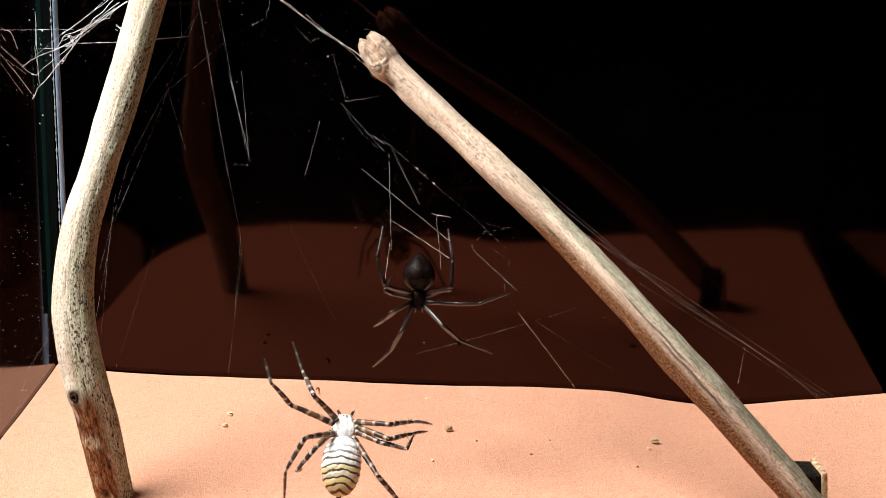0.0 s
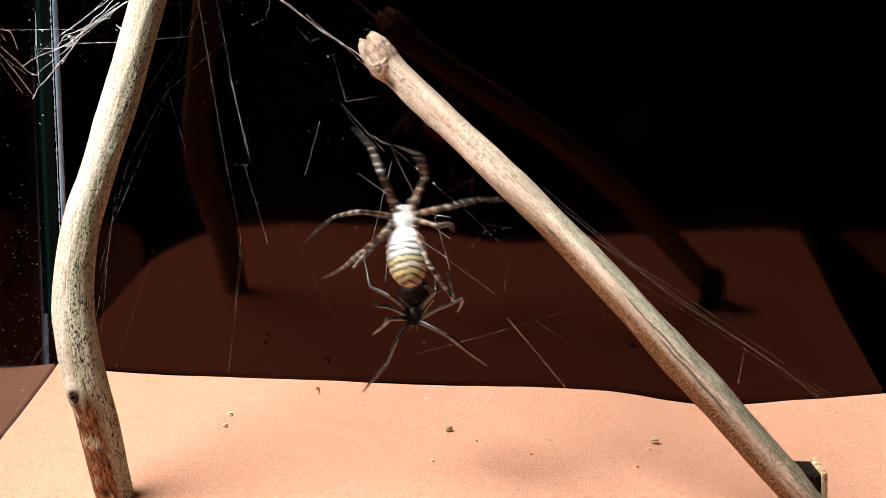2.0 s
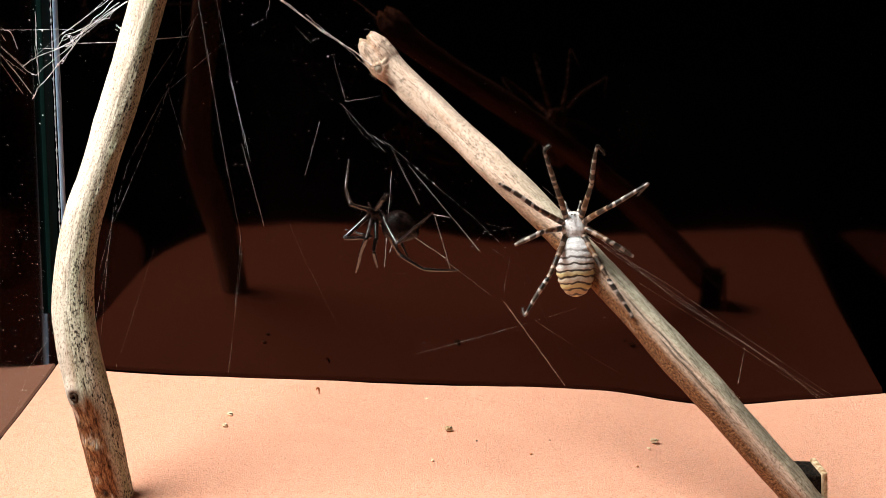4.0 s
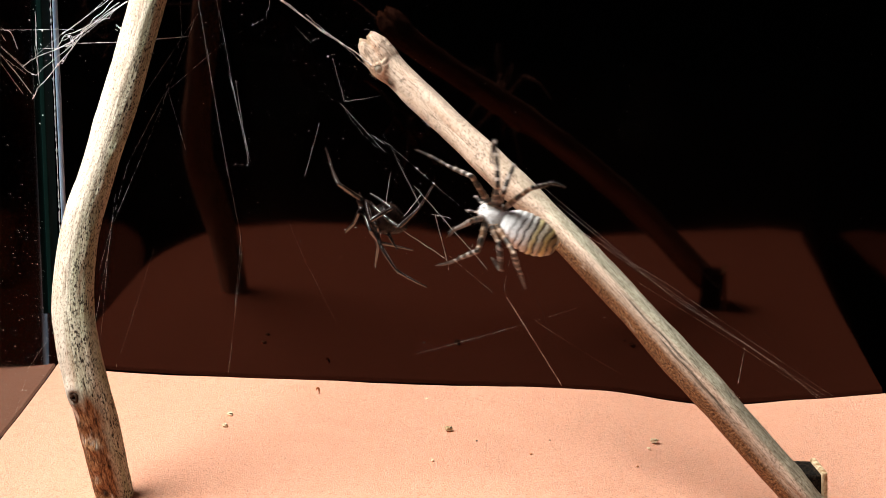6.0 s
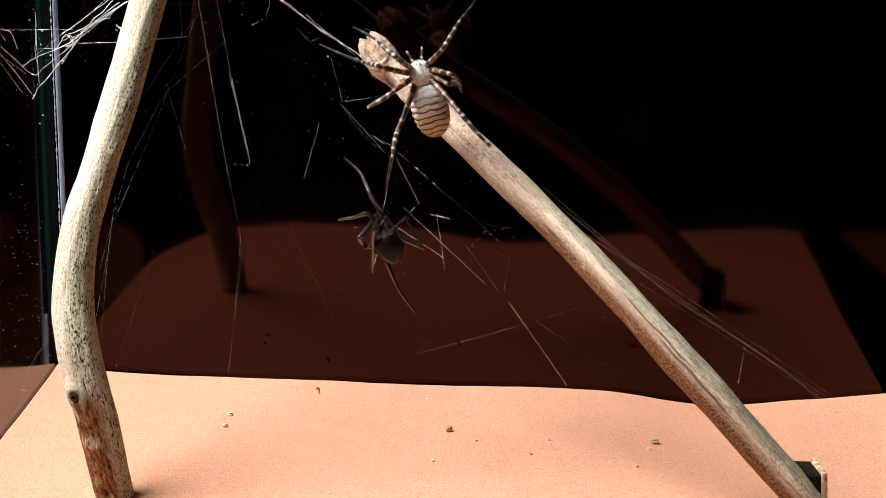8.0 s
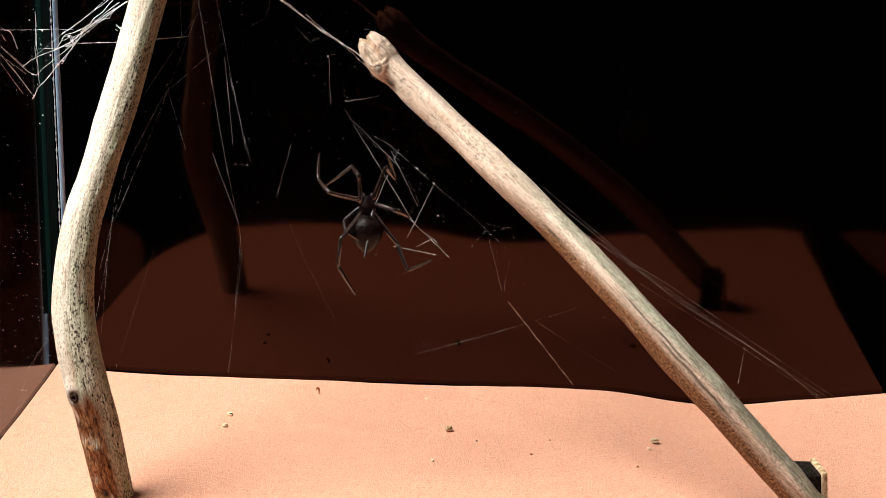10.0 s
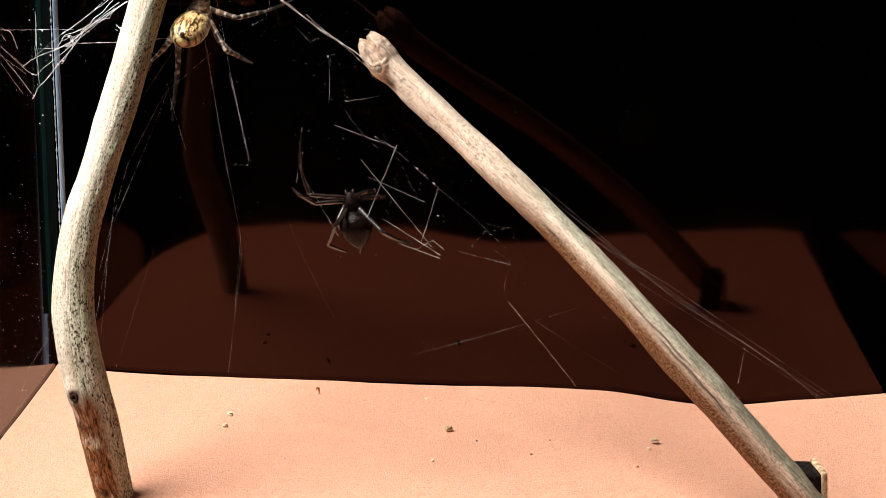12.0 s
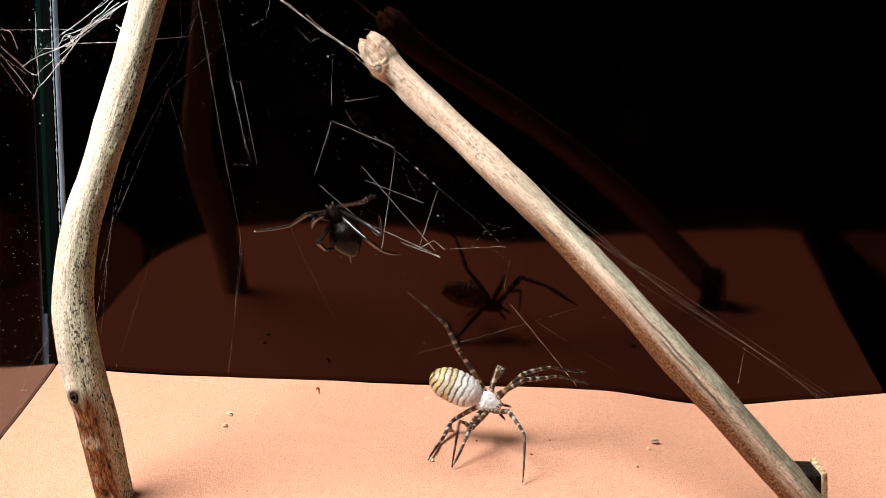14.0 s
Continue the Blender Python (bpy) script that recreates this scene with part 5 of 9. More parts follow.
    banded.at(1.5, (-38.0, -92.0, 60.4), (-0.33, 0.50, 0.80), (-0.01, -0.85, 0.53),
              (-47.3, -93.8, 73.9, -54.8, -86.2, 79.4, -65.4, -77.1, 80.3), (-52.5, -96.8, 63.7, -63.6, -94.0, 62.4, -75.0, -99.1, 58.8), (-45.7, -98.1, 59.8, -51.5, -98.4, 54.9, -51.8, -90.1, 52.5), (-46.4, -104.8, 59.2, -51.0, -96.9, 52.3, -56.2, -93.0, 39.5), (-34.0, -95.4, 74.7, -34.2, -84.9, 80.4, -36.1, -72.1, 85.9), (-27.2, -92.8, 71.6, -24.5, -82.3, 75.6, -24.1, -91.2, 85.1), (-30.9, -94.9, 59.0, -25.4, -97.7, 54.6, -27.0, -89.3, 55.4), (-29.0, -100.6, 54.5, -21.5, -103.0, 46.2, -25.4, -89.5, 49.4))
    banded.at(1.6, (-38.7, -91.6, 57.9), (-0.36, 0.45, 0.82), (0.00, -0.88, 0.48),
              (-48.3, -93.0, 71.6, -55.3, -85.3, 77.5, -65.6, -75.8, 77.9), (-51.8, -98.7, 62.2, -63.2, -99.6, 62.6, -70.9, -109.2, 58.5), (-46.3, -98.0, 57.1, -51.8, -98.3, 51.9, -51.5, -89.9, 50.2), (-47.1, -104.6, 56.7, -51.7, -96.7, 49.8, -56.8, -91.0, 37.6), (-35.8, -94.2, 73.3, -36.8, -89.1, 84.1, -39.1, -75.3, 83.1), (-28.5, -92.8, 69.8, -26.1, -82.5, 74.4, -22.4, -90.6, 83.9), (-31.6, -96.1, 59.1, -25.1, -95.5, 55.3, -27.8, -87.4, 54.8), (-29.8, -101.3, 53.4, -21.7, -102.7, 45.5, -26.0, -89.2, 48.3))
    banded.at(1.7, (-39.0, -91.2, 60.9), (-0.26, 0.61, 0.75), (-0.02, -0.78, 0.63),
              (-46.6, -93.7, 74.4, -53.0, -84.9, 79.5, -61.2, -73.7, 81.5), (-50.4, -98.8, 65.3, -61.1, -102.8, 66.1, -68.2, -113.3, 63.3), (-46.8, -94.6, 57.2, -51.5, -97.5, 51.9, -51.1, -88.9, 52.6), (-47.9, -102.9, 57.5, -53.1, -95.6, 50.4, -59.0, -88.0, 39.7), (-34.1, -92.4, 75.5, -36.7, -89.9, 87.0, -38.6, -76.6, 82.9), (-27.5, -93.6, 70.0, -22.2, -84.0, 73.5, -15.0, -84.0, 84.4), (-31.0, -93.2, 59.4, -25.5, -93.2, 54.1, -27.8, -85.1, 55.8), (-30.6, -98.8, 53.2, -24.0, -102.0, 44.4, -27.0, -88.5, 48.6))
    banded.at(1.8, (-33.9, -90.8, 70.9), (-0.30, 0.59, 0.75), (-0.05, -0.80, 0.60),
              (-42.1, -92.7, 84.4, -48.3, -83.8, 89.5, -56.0, -72.3, 91.3), (-45.2, -98.6, 75.5, -52.7, -90.9, 71.5, -63.2, -86.6, 65.1), (-41.3, -95.2, 67.6, -46.1, -97.0, 61.9, -44.7, -88.6, 63.0), (-42.8, -102.6, 67.5, -47.6, -95.1, 60.5, -53.2, -85.8, 51.0), (-30.4, -87.3, 87.0, -34.8, -91.4, 97.4, -36.6, -78.2, 93.1), (-23.1, -93.4, 80.8, -17.7, -84.0, 84.6, -8.1, -76.7, 89.4), (-26.2, -94.7, 72.7, -20.6, -90.2, 70.1, -23.1, -82.2, 68.3), (-25.6, -100.3, 65.4, -17.8, -101.6, 57.2, -21.6, -88.2, 61.0))
    banded.at(1.9, (-28.4, -90.4, 72.8), (-0.29, 0.59, 0.75), (-0.06, -0.80, 0.60),
              (-36.3, -93.0, 86.1, -42.1, -83.6, 90.6, -48.6, -71.3, 92.5), (-39.4, -98.5, 77.0, -46.7, -91.0, 72.2, -55.8, -85.5, 64.7), (-35.6, -92.6, 67.6, -38.9, -96.3, 61.8, -37.9, -88.1, 64.2), (-37.2, -101.7, 68.0, -41.6, -94.2, 60.6, -47.5, -83.6, 52.7), (-25.2, -82.4, 87.9, -30.6, -90.4, 95.1, -33.0, -76.9, 92.1), (-17.5, -93.8, 81.9, -11.1, -84.6, 84.4, -3.4, -74.2, 85.8), (-20.1, -93.7, 74.9, -15.5, -87.9, 73.1, -17.2, -80.0, 70.4), (-19.9, -99.5, 66.9, -12.2, -101.1, 58.7, -15.8, -87.8, 62.8))
    banded.at(2, (-23.3, -90.0, 72.4), (-0.13, 0.60, 0.79), (0.01, -0.79, 0.61),
              (-29.4, -91.4, 87.1, -33.1, -81.3, 92.4, -38.7, -68.8, 95.1), (-33.8, -97.4, 78.9, -41.7, -89.8, 75.4, -49.7, -83.6, 67.1), (-31.4, -91.8, 68.5, -36.0, -95.2, 63.5, -33.1, -87.5, 66.1), (-33.4, -100.7, 69.1, -39.1, -93.0, 62.8, -45.2, -81.4, 56.9), (-19.0, -77.7, 83.8, -20.4, -86.7, 91.6, -27.0, -74.4, 91.5), (-11.3, -93.7, 80.1, -4.3, -84.6, 80.1, 3.0, -74.1, 77.9), (-14.8, -93.9, 74.9, -11.6, -87.0, 73.8, -11.5, -79.3, 70.0), (-16.7, -100.7, 66.7, -10.0, -101.1, 57.5, -12.5, -87.5, 61.4))
    banded.at(2.1, (-17.3, -88.0, 70.5), (0.10, 0.25, 0.96), (0.04, -0.97, 0.24),
              (-21.7, -90.9, 86.7, -24.9, -80.7, 92.1, -27.3, -66.9, 93.1), (-29.1, -94.6, 77.4, -39.1, -89.3, 75.7, -46.4, -81.7, 68.1), (-25.3, -92.7, 70.0, -31.1, -92.6, 65.1, -26.8, -85.3, 66.7), (-26.1, -99.7, 67.7, -30.9, -91.1, 62.0, -35.8, -79.3, 55.4), (-11.1, -78.8, 83.4, -9.0, -85.2, 93.4, -16.2, -73.3, 91.7), (-4.1, -93.2, 78.0, 3.0, -84.2, 77.6, 8.7, -73.5, 72.9), (-8.2, -93.1, 71.8, -4.2, -87.2, 69.2, -3.6, -79.5, 65.4), (-12.4, -100.0, 64.4, -8.1, -99.6, 53.9, -9.1, -85.6, 57.0))
    banded.at(2.2, (-8.0, -86.0, 73.3), (0.65, 0.19, 0.73), (0.02, -0.97, 0.24),
              (-6.9, -92.2, 87.9, -6.0, -80.7, 91.0, -5.7, -66.7, 91.6), (-17.7, -91.4, 80.5, -27.7, -88.9, 85.7, -34.3, -81.1, 77.7), (-15.4, -89.7, 76.4, -22.8, -89.8, 74.5, -17.4, -83.1, 73.8), (-16.1, -97.5, 72.0, -22.3, -88.0, 70.8, -24.8, -74.8, 65.7), (5.8, -84.3, 83.8, -1.1, -91.9, 77.7, 0.4, -79.3, 83.5), (5.1, -94.8, 73.3, 10.0, -86.1, 67.6, 14.4, -74.9, 62.8), (-1.8, -92.4, 68.8, -0.5, -87.2, 63.4, 3.2, -79.7, 61.2), (-10.0, -97.5, 65.2, -13.0, -97.9, 54.3, -9.7, -84.0, 56.1))
    banded.at(2.3, (0.1, -84.0, 72.1), (0.43, 0.09, 0.90), (-0.06, -0.99, 0.12),
              (-2.1, -89.2, 87.8, -4.7, -78.3, 91.9, -1.7, -64.6, 91.4), (-12.3, -87.3, 77.6, -23.5, -88.6, 79.8, -31.0, -80.9, 72.5), (-5.3, -91.0, 76.6, -11.5, -88.9, 72.7, -7.2, -81.5, 71.7), (-4.3, -97.0, 69.0, -7.7, -87.4, 63.9, -10.3, -75.4, 56.4), (6.3, -83.0, 87.7, 17.3, -79.5, 84.4, 8.1, -70.8, 90.5), (13.9, -90.9, 78.7, 20.7, -81.7, 79.4, 25.5, -71.5, 72.9), (8.4, -91.1, 72.5, 13.6, -86.9, 68.8, 15.9, -80.0, 64.2), (2.0, -97.6, 66.9, 2.6, -96.4, 55.6, 3.3, -82.1, 56.6))
    banded.at(2.4, (5.9, -82.0, 68.8), (0.58, 0.13, 0.80), (-0.05, -0.98, 0.19),
              (4.5, -88.6, 83.1, 2.6, -77.1, 85.9, 6.9, -63.8, 85.1), (-6.0, -83.3, 72.1, -16.6, -87.1, 74.7, -26.1, -80.6, 68.8), (1.9, -89.1, 74.2, -4.2, -86.8, 70.4, -0.4, -79.3, 68.8), (3.9, -94.7, 64.8, 1.0, -85.0, 59.7, -0.7, -72.8, 52.1), (10.1, -87.2, 82.7, 13.0, -75.5, 82.8, 12.2, -62.1, 86.7), (20.0, -89.3, 73.8, 26.6, -79.9, 74.5, 31.4, -69.5, 68.4), (13.5, -89.6, 68.2, 18.7, -86.1, 63.9, 21.9, -79.6, 59.3), (6.2, -95.6, 63.6, 4.5, -94.4, 52.4, 5.9, -80.1, 52.3))
    banded.at(2.5, (12.8, -80.0, 72.9), (0.68, 0.15, 0.72), (-0.03, -0.97, 0.23),
              (10.7, -88.1, 84.7, 8.6, -76.4, 86.6, 14.2, -63.6, 85.7), (1.9, -80.1, 73.4, -8.5, -84.9, 73.7, -20.4, -80.5, 70.8), (9.6, -87.2, 77.6, 3.6, -85.0, 73.5, 6.9, -77.1, 72.3), (12.3, -91.7, 67.1, 10.2, -82.5, 60.8, 9.6, -70.1, 53.4), (14.4, -88.7, 82.7, 16.1, -77.0, 84.7, 18.4, -63.2, 86.0), (26.1, -88.8, 76.5, 32.5, -79.3, 75.9, 38.0, -67.9, 72.6), (19.2, -87.9, 70.8, 24.6, -84.9, 66.4, 28.8, -78.9, 61.9), (11.5, -93.1, 66.9, 7.9, -92.4, 56.1, 9.7, -78.1, 55.7))
    banded.at(2.6, (16.8, -79.0, 70.5), (0.65, -0.04, 0.76), (-0.17, -0.98, 0.09),
              (15.7, -87.1, 84.1, 13.1, -75.9, 87.7, 18.2, -62.9, 87.1), (5.4, -78.7, 72.4, -3.4, -85.4, 75.7, -12.5, -78.9, 69.1), (14.4, -85.6, 78.9, 7.6, -82.8, 77.0, 12.4, -76.1, 74.8), (17.9, -91.1, 65.1, 15.1, -82.7, 57.9, 14.0, -72.4, 47.9), (21.1, -88.1, 81.9, 22.8, -76.3, 83.1, 26.7, -62.9, 83.7), (31.8, -86.2, 74.5, 35.9, -76.4, 78.8, 42.5, -70.3, 69.4), (25.2, -86.5, 68.9, 31.2, -83.9, 65.0, 34.8, -78.7, 59.1), (16.9, -93.1, 65.4, 13.9, -91.2, 54.5, 13.6, -77.4, 50.3))
    banded.at(2.7, (16.5, -78.0, 70.9), (0.69, 0.01, 0.73), (-0.14, -0.98, 0.14),
              (16.0, -86.1, 84.2, 13.7, -75.3, 88.8, 17.3, -61.8, 89.3), (5.2, -77.9, 73.0, -1.8, -86.2, 76.8, -7.8, -77.0, 69.9), (13.6, -82.7, 80.8, 6.3, -80.6, 81.8, 12.0, -74.7, 79.0), (17.7, -89.1, 64.3, 13.9, -82.1, 56.2, 12.6, -74.6, 44.0), (22.5, -88.3, 80.3, 25.3, -76.6, 80.2, 29.4, -63.2, 80.7), (30.8, -86.5, 72.6, 37.5, -77.2, 73.0, 42.6, -70.1, 63.4), (26.0, -81.3, 65.6, 32.8, -80.8, 62.4, 32.5, -79.2, 54.0), (15.9, -91.2, 64.2, 12.4, -88.6, 53.7, 10.5, -76.4, 46.3))
    banded.at(2.8, (15.6, -77.0, 70.7), (0.64, 0.16, 0.75), (-0.04, -0.97, 0.24),
              (14.0, -84.4, 83.7, 10.8, -73.9, 88.5, 13.1, -60.3, 91.0), (4.1, -76.6, 72.8, -3.2, -85.2, 75.0, -5.5, -74.0, 68.9), (11.5, -79.1, 81.4, 4.6, -80.4, 84.3, 9.7, -73.9, 81.8), (16.6, -86.2, 62.3, 13.1, -82.9, 51.9, 10.2, -78.5, 38.5), (22.8, -86.8, 79.6, 26.3, -75.3, 79.6, 30.8, -62.0, 79.8), (29.2, -85.6, 72.3, 36.9, -77.2, 70.9, 41.9, -70.4, 61.0), (25.1, -79.7, 65.7, 31.7, -78.7, 62.0, 33.1, -83.6, 55.1), (15.6, -88.9, 62.2, 18.0, -96.3, 53.9, 9.0, -107.0, 50.7))
    banded.at(2.9, (15.8, -76.0, 69.6), (0.59, 0.17, 0.79), (-0.04, -0.97, 0.24),
              (13.0, -83.5, 82.1, 9.6, -72.8, 86.3, 9.9, -59.6, 91.1), (4.1, -75.8, 71.2, -3.4, -84.5, 71.9, -1.9, -72.4, 67.3), (10.5, -75.3, 80.2, 6.1, -80.4, 83.7, 9.5, -72.5, 82.8), (16.3, -82.9, 59.4, 13.6, -83.4, 48.3, 9.3, -82.9, 34.6), (23.9, -86.1, 77.3, 28.0, -74.9, 77.1, 33.0, -61.8, 77.2), (28.2, -85.5, 70.4, 36.4, -79.0, 65.7, 42.5, -71.3, 57.2), (24.9, -78.8, 64.5, 30.2, -76.2, 59.7, 33.9, -83.6, 57.3), (16.1, -85.6, 58.9, 19.0, -93.5, 51.1, 9.3, -99.1, 42.0))
    banded.at(3, (15.1, -75.0, 69.6), (0.57, 0.18, 0.80), (-0.03, -0.97, 0.24),
              (12.0, -81.9, 82.6, 9.5, -70.5, 85.4, 7.4, -59.0, 93.1), (3.2, -74.5, 71.5, -2.9, -84.3, 72.2, 1.1, -72.5, 68.4), (10.5, -72.3, 80.4, 8.0, -77.7, 85.1, 9.5, -69.3, 86.4), (16.0, -80.4, 58.7, 13.7, -82.6, 47.7, 8.9, -86.0, 34.6), (24.9, -84.7, 76.5, 29.9, -73.8, 75.7, 35.6, -61.0, 75.8), (26.6, -85.1, 70.3, 34.6, -79.8, 63.9, 41.8, -73.2, 55.3), (24.2, -77.8, 64.6, 28.4, -73.7, 59.7, 32.1, -81.4, 58.6), (16.0, -83.2, 57.8, 14.4, -89.0, 48.1, 8.5, -90.3, 35.0))
    banded.at(3.1, (16.4, -75.0, 70.1), (0.46, 0.01, 0.89), (-0.12, -0.99, 0.08),
              (14.9, -83.0, 84.1, 14.4, -71.7, 88.1, 13.7, -58.7, 93.2), (3.7, -75.4, 72.9, 1.1, -86.3, 75.8, 4.0, -74.6, 70.9), (12.0, -73.0, 81.3, 9.1, -78.1, 86.1, 10.1, -69.6, 86.0), (17.0, -80.8, 59.1, 14.3, -83.2, 48.3, 9.5, -86.7, 35.2), (24.4, -84.4, 80.8, 28.2, -73.2, 83.1, 32.9, -61.0, 78.2), (24.2, -87.2, 75.2, 33.9, -83.2, 70.7, 36.3, -70.4, 70.0), (24.4, -78.2, 64.8, 27.7, -74.7, 58.9, 28.6, -82.7, 62.1), (14.6, -84.4, 59.9, 10.9, -89.0, 50.1, 9.5, -103.2, 48.4))
    banded.at(3.2, (16.9, -75.0, 71.5), (0.08, 0.05, 1.00), (-0.05, -1.00, 0.06),
              (12.0, -83.6, 84.3, 10.5, -72.4, 88.3, 11.3, -59.2, 92.8), (2.7, -76.2, 72.5, -2.5, -86.3, 74.0, 1.1, -74.2, 70.7), (9.8, -72.7, 81.2, 6.2, -79.4, 80.7, 7.9, -71.0, 81.7), (16.7, -79.3, 59.4, 16.0, -81.9, 48.3, 10.8, -85.6, 35.4), (19.2, -83.1, 85.4, 18.6, -72.2, 90.5, 24.2, -62.0, 82.9), (20.8, -86.7, 80.1, 22.6, -80.5, 89.6, 22.4, -70.0, 82.0), (22.9, -77.9, 66.7, 24.6, -74.2, 60.3, 26.0, -81.1, 65.2), (16.1, -78.7, 59.1, 13.3, -86.2, 51.0, 15.5, -73.0, 45.7))
    banded.at(4.2, (21.4, -82.0, 69.1), (-0.09, 0.25, 0.96), (-0.05, -0.97, 0.24),
              (15.7, -85.1, 84.7, 12.5, -92.6, 93.5, 14.2, -78.7, 93.2), (11.7, -89.2, 79.6, 2.4, -90.3, 86.2, 5.9, -78.9, 81.0), (13.0, -87.8, 70.8, 6.1, -86.9, 67.9, 10.0, -79.2, 67.6), (13.6, -92.2, 62.1, 7.5, -94.0, 52.6, 7.6, -79.6, 52.1), (24.6, -85.9, 85.1, 25.9, -92.3, 95.2, 28.1, -78.8, 92.1), (29.5, -89.9, 80.2, 39.4, -90.7, 85.9, 38.2, -79.0, 80.5), (30.0, -87.1, 71.2, 36.9, -87.0, 68.0, 33.0, -79.4, 66.8), (31.5, -89.9, 62.1, 37.7, -92.6, 52.8, 35.4, -79.7, 46.8))
    banded.at(5.3, (28.3, -57.0, 68.2), (-0.17, 0.97, 0.15), (-0.49, -0.21, 0.85),
              (23.2, -43.7, 76.3, 19.5, -44.6, 87.7, 7.2, -49.4, 83.0), (13.6, -51.8, 71.9, 6.7, -45.8, 78.8, 2.5, -44.5, 66.6), (18.1, -58.5, 68.1, 11.8, -57.4, 63.9, 18.5, -52.4, 61.8), (22.9, -69.2, 63.7, 19.8, -67.6, 52.8, 22.7, -53.6, 54.9), (23.5, -51.3, 80.8, 29.0, -43.3, 87.9, 19.4, -37.0, 95.8), (23.6, -50.4, 81.0, 15.8, -46.9, 88.7, 22.5, -50.8, 99.1), (25.7, -52.3, 77.4, 19.4, -50.4, 81.2, 27.8, -52.1, 82.1), (42.6, -58.1, 63.6, 39.7, -64.1, 54.4, 32.1, -52.4, 50.8))
    banded.at(5.4, (25.4, -60.5, 70.5), (-0.39, 0.87, 0.31), (-0.53, -0.48, 0.70),
              (18.8, -48.6, 79.7, 13.4, -53.8, 89.1, 2.0, -55.6, 81.2), (11.9, -64.0, 74.1, 3.8, -56.0, 72.3, 2.8, -47.6, 62.5), (18.4, -65.9, 68.6, 15.0, -64.2, 62.0, 18.4, -56.3, 62.0), (23.5, -72.4, 63.3, 23.8, -71.4, 51.9, 23.6, -57.3, 54.9), (19.9, -55.1, 84.5, 25.0, -46.8, 91.5, 15.1, -38.3, 96.5), (20.2, -54.2, 84.6, 11.0, -49.7, 89.9, 21.1, -54.7, 96.4), (23.3, -58.3, 81.2, 21.5, -58.2, 88.6, 26.8, -55.8, 82.3), (39.0, -61.7, 66.1, 38.3, -68.7, 57.1, 32.7, -56.6, 51.6))
    banded.at(5.5, (22.4, -64.0, 73.3), (-0.55, 0.73, 0.40), (-0.47, -0.67, 0.57),
              (18.2, -57.6, 85.8, 10.9, -65.5, 91.0, 0.6, -60.0, 83.3), (12.8, -72.1, 77.1, 8.6, -62.5, 72.4, 4.2, -52.1, 65.8), (19.1, -70.6, 70.2, 18.4, -68.8, 62.8, 18.2, -60.3, 63.8), (24.3, -73.9, 63.6, 27.2, -74.7, 52.6, 23.9, -61.1, 56.2), (21.1, -66.3, 87.1, 23.9, -58.0, 95.4, 18.1, -45.4, 97.2), (20.5, -64.7, 88.7, 18.4, -70.6, 98.4, 23.0, -58.7, 95.8), (24.5, -66.6, 83.1, 28.4, -65.9, 89.6, 27.3, -59.7, 83.7), (35.1, -65.5, 68.2, 36.0, -73.3, 59.9, 32.5, -61.2, 52.9))
    banded.at(5.6, (20.7, -68.5, 77.7), (-0.67, 0.40, 0.62), (-0.20, -0.91, 0.37),
              (18.4, -69.1, 91.2, 8.3, -74.1, 87.2, 0.6, -62.9, 83.8), (12.4, -79.3, 78.2, 9.9, -69.6, 72.6, 4.3, -58.7, 68.4), (19.2, -71.5, 70.4, 20.5, -73.1, 63.1, 17.3, -65.7, 66.0), (23.3, -72.0, 64.3, 28.6, -79.2, 57.2, 23.3, -65.8, 57.9), (19.9, -76.0, 89.4, 20.6, -66.8, 97.1, 18.1, -53.2, 99.2), (21.3, -76.0, 90.3, 24.8, -76.5, 101.3, 24.4, -64.6, 96.0), (24.9, -74.0, 84.2, 31.4, -72.2, 87.7, 27.4, -65.1, 84.9), (33.2, -70.3, 72.6, 37.8, -77.1, 64.7, 33.9, -63.9, 60.6))
    banded.at(5.7, (17.2, -73.0, 79.3), (-0.77, 0.29, 0.57), (-0.14, -0.95, 0.29),
              (14.8, -79.6, 89.7, 6.5, -75.8, 81.9, -2.3, -64.9, 80.8), (9.7, -84.3, 77.0, 7.6, -74.8, 70.9, 1.9, -63.7, 67.2), (16.2, -74.5, 71.1, 19.3, -77.6, 64.9, 14.6, -70.5, 66.4), (20.5, -77.0, 66.0, 26.1, -84.1, 59.1, 22.0, -70.3, 58.8), (13.9, -81.6, 90.0, 12.4, -71.3, 95.9, 12.3, -57.4, 97.6), (17.1, -82.2, 90.3, 20.8, -81.2, 101.1, 19.7, -69.5, 95.5), (20.8, -79.2, 84.9, 27.3, -76.8, 88.0, 22.9, -69.8, 85.8), (30.7, -74.0, 76.7, 38.9, -79.7, 71.2, 33.7, -66.5, 68.8))
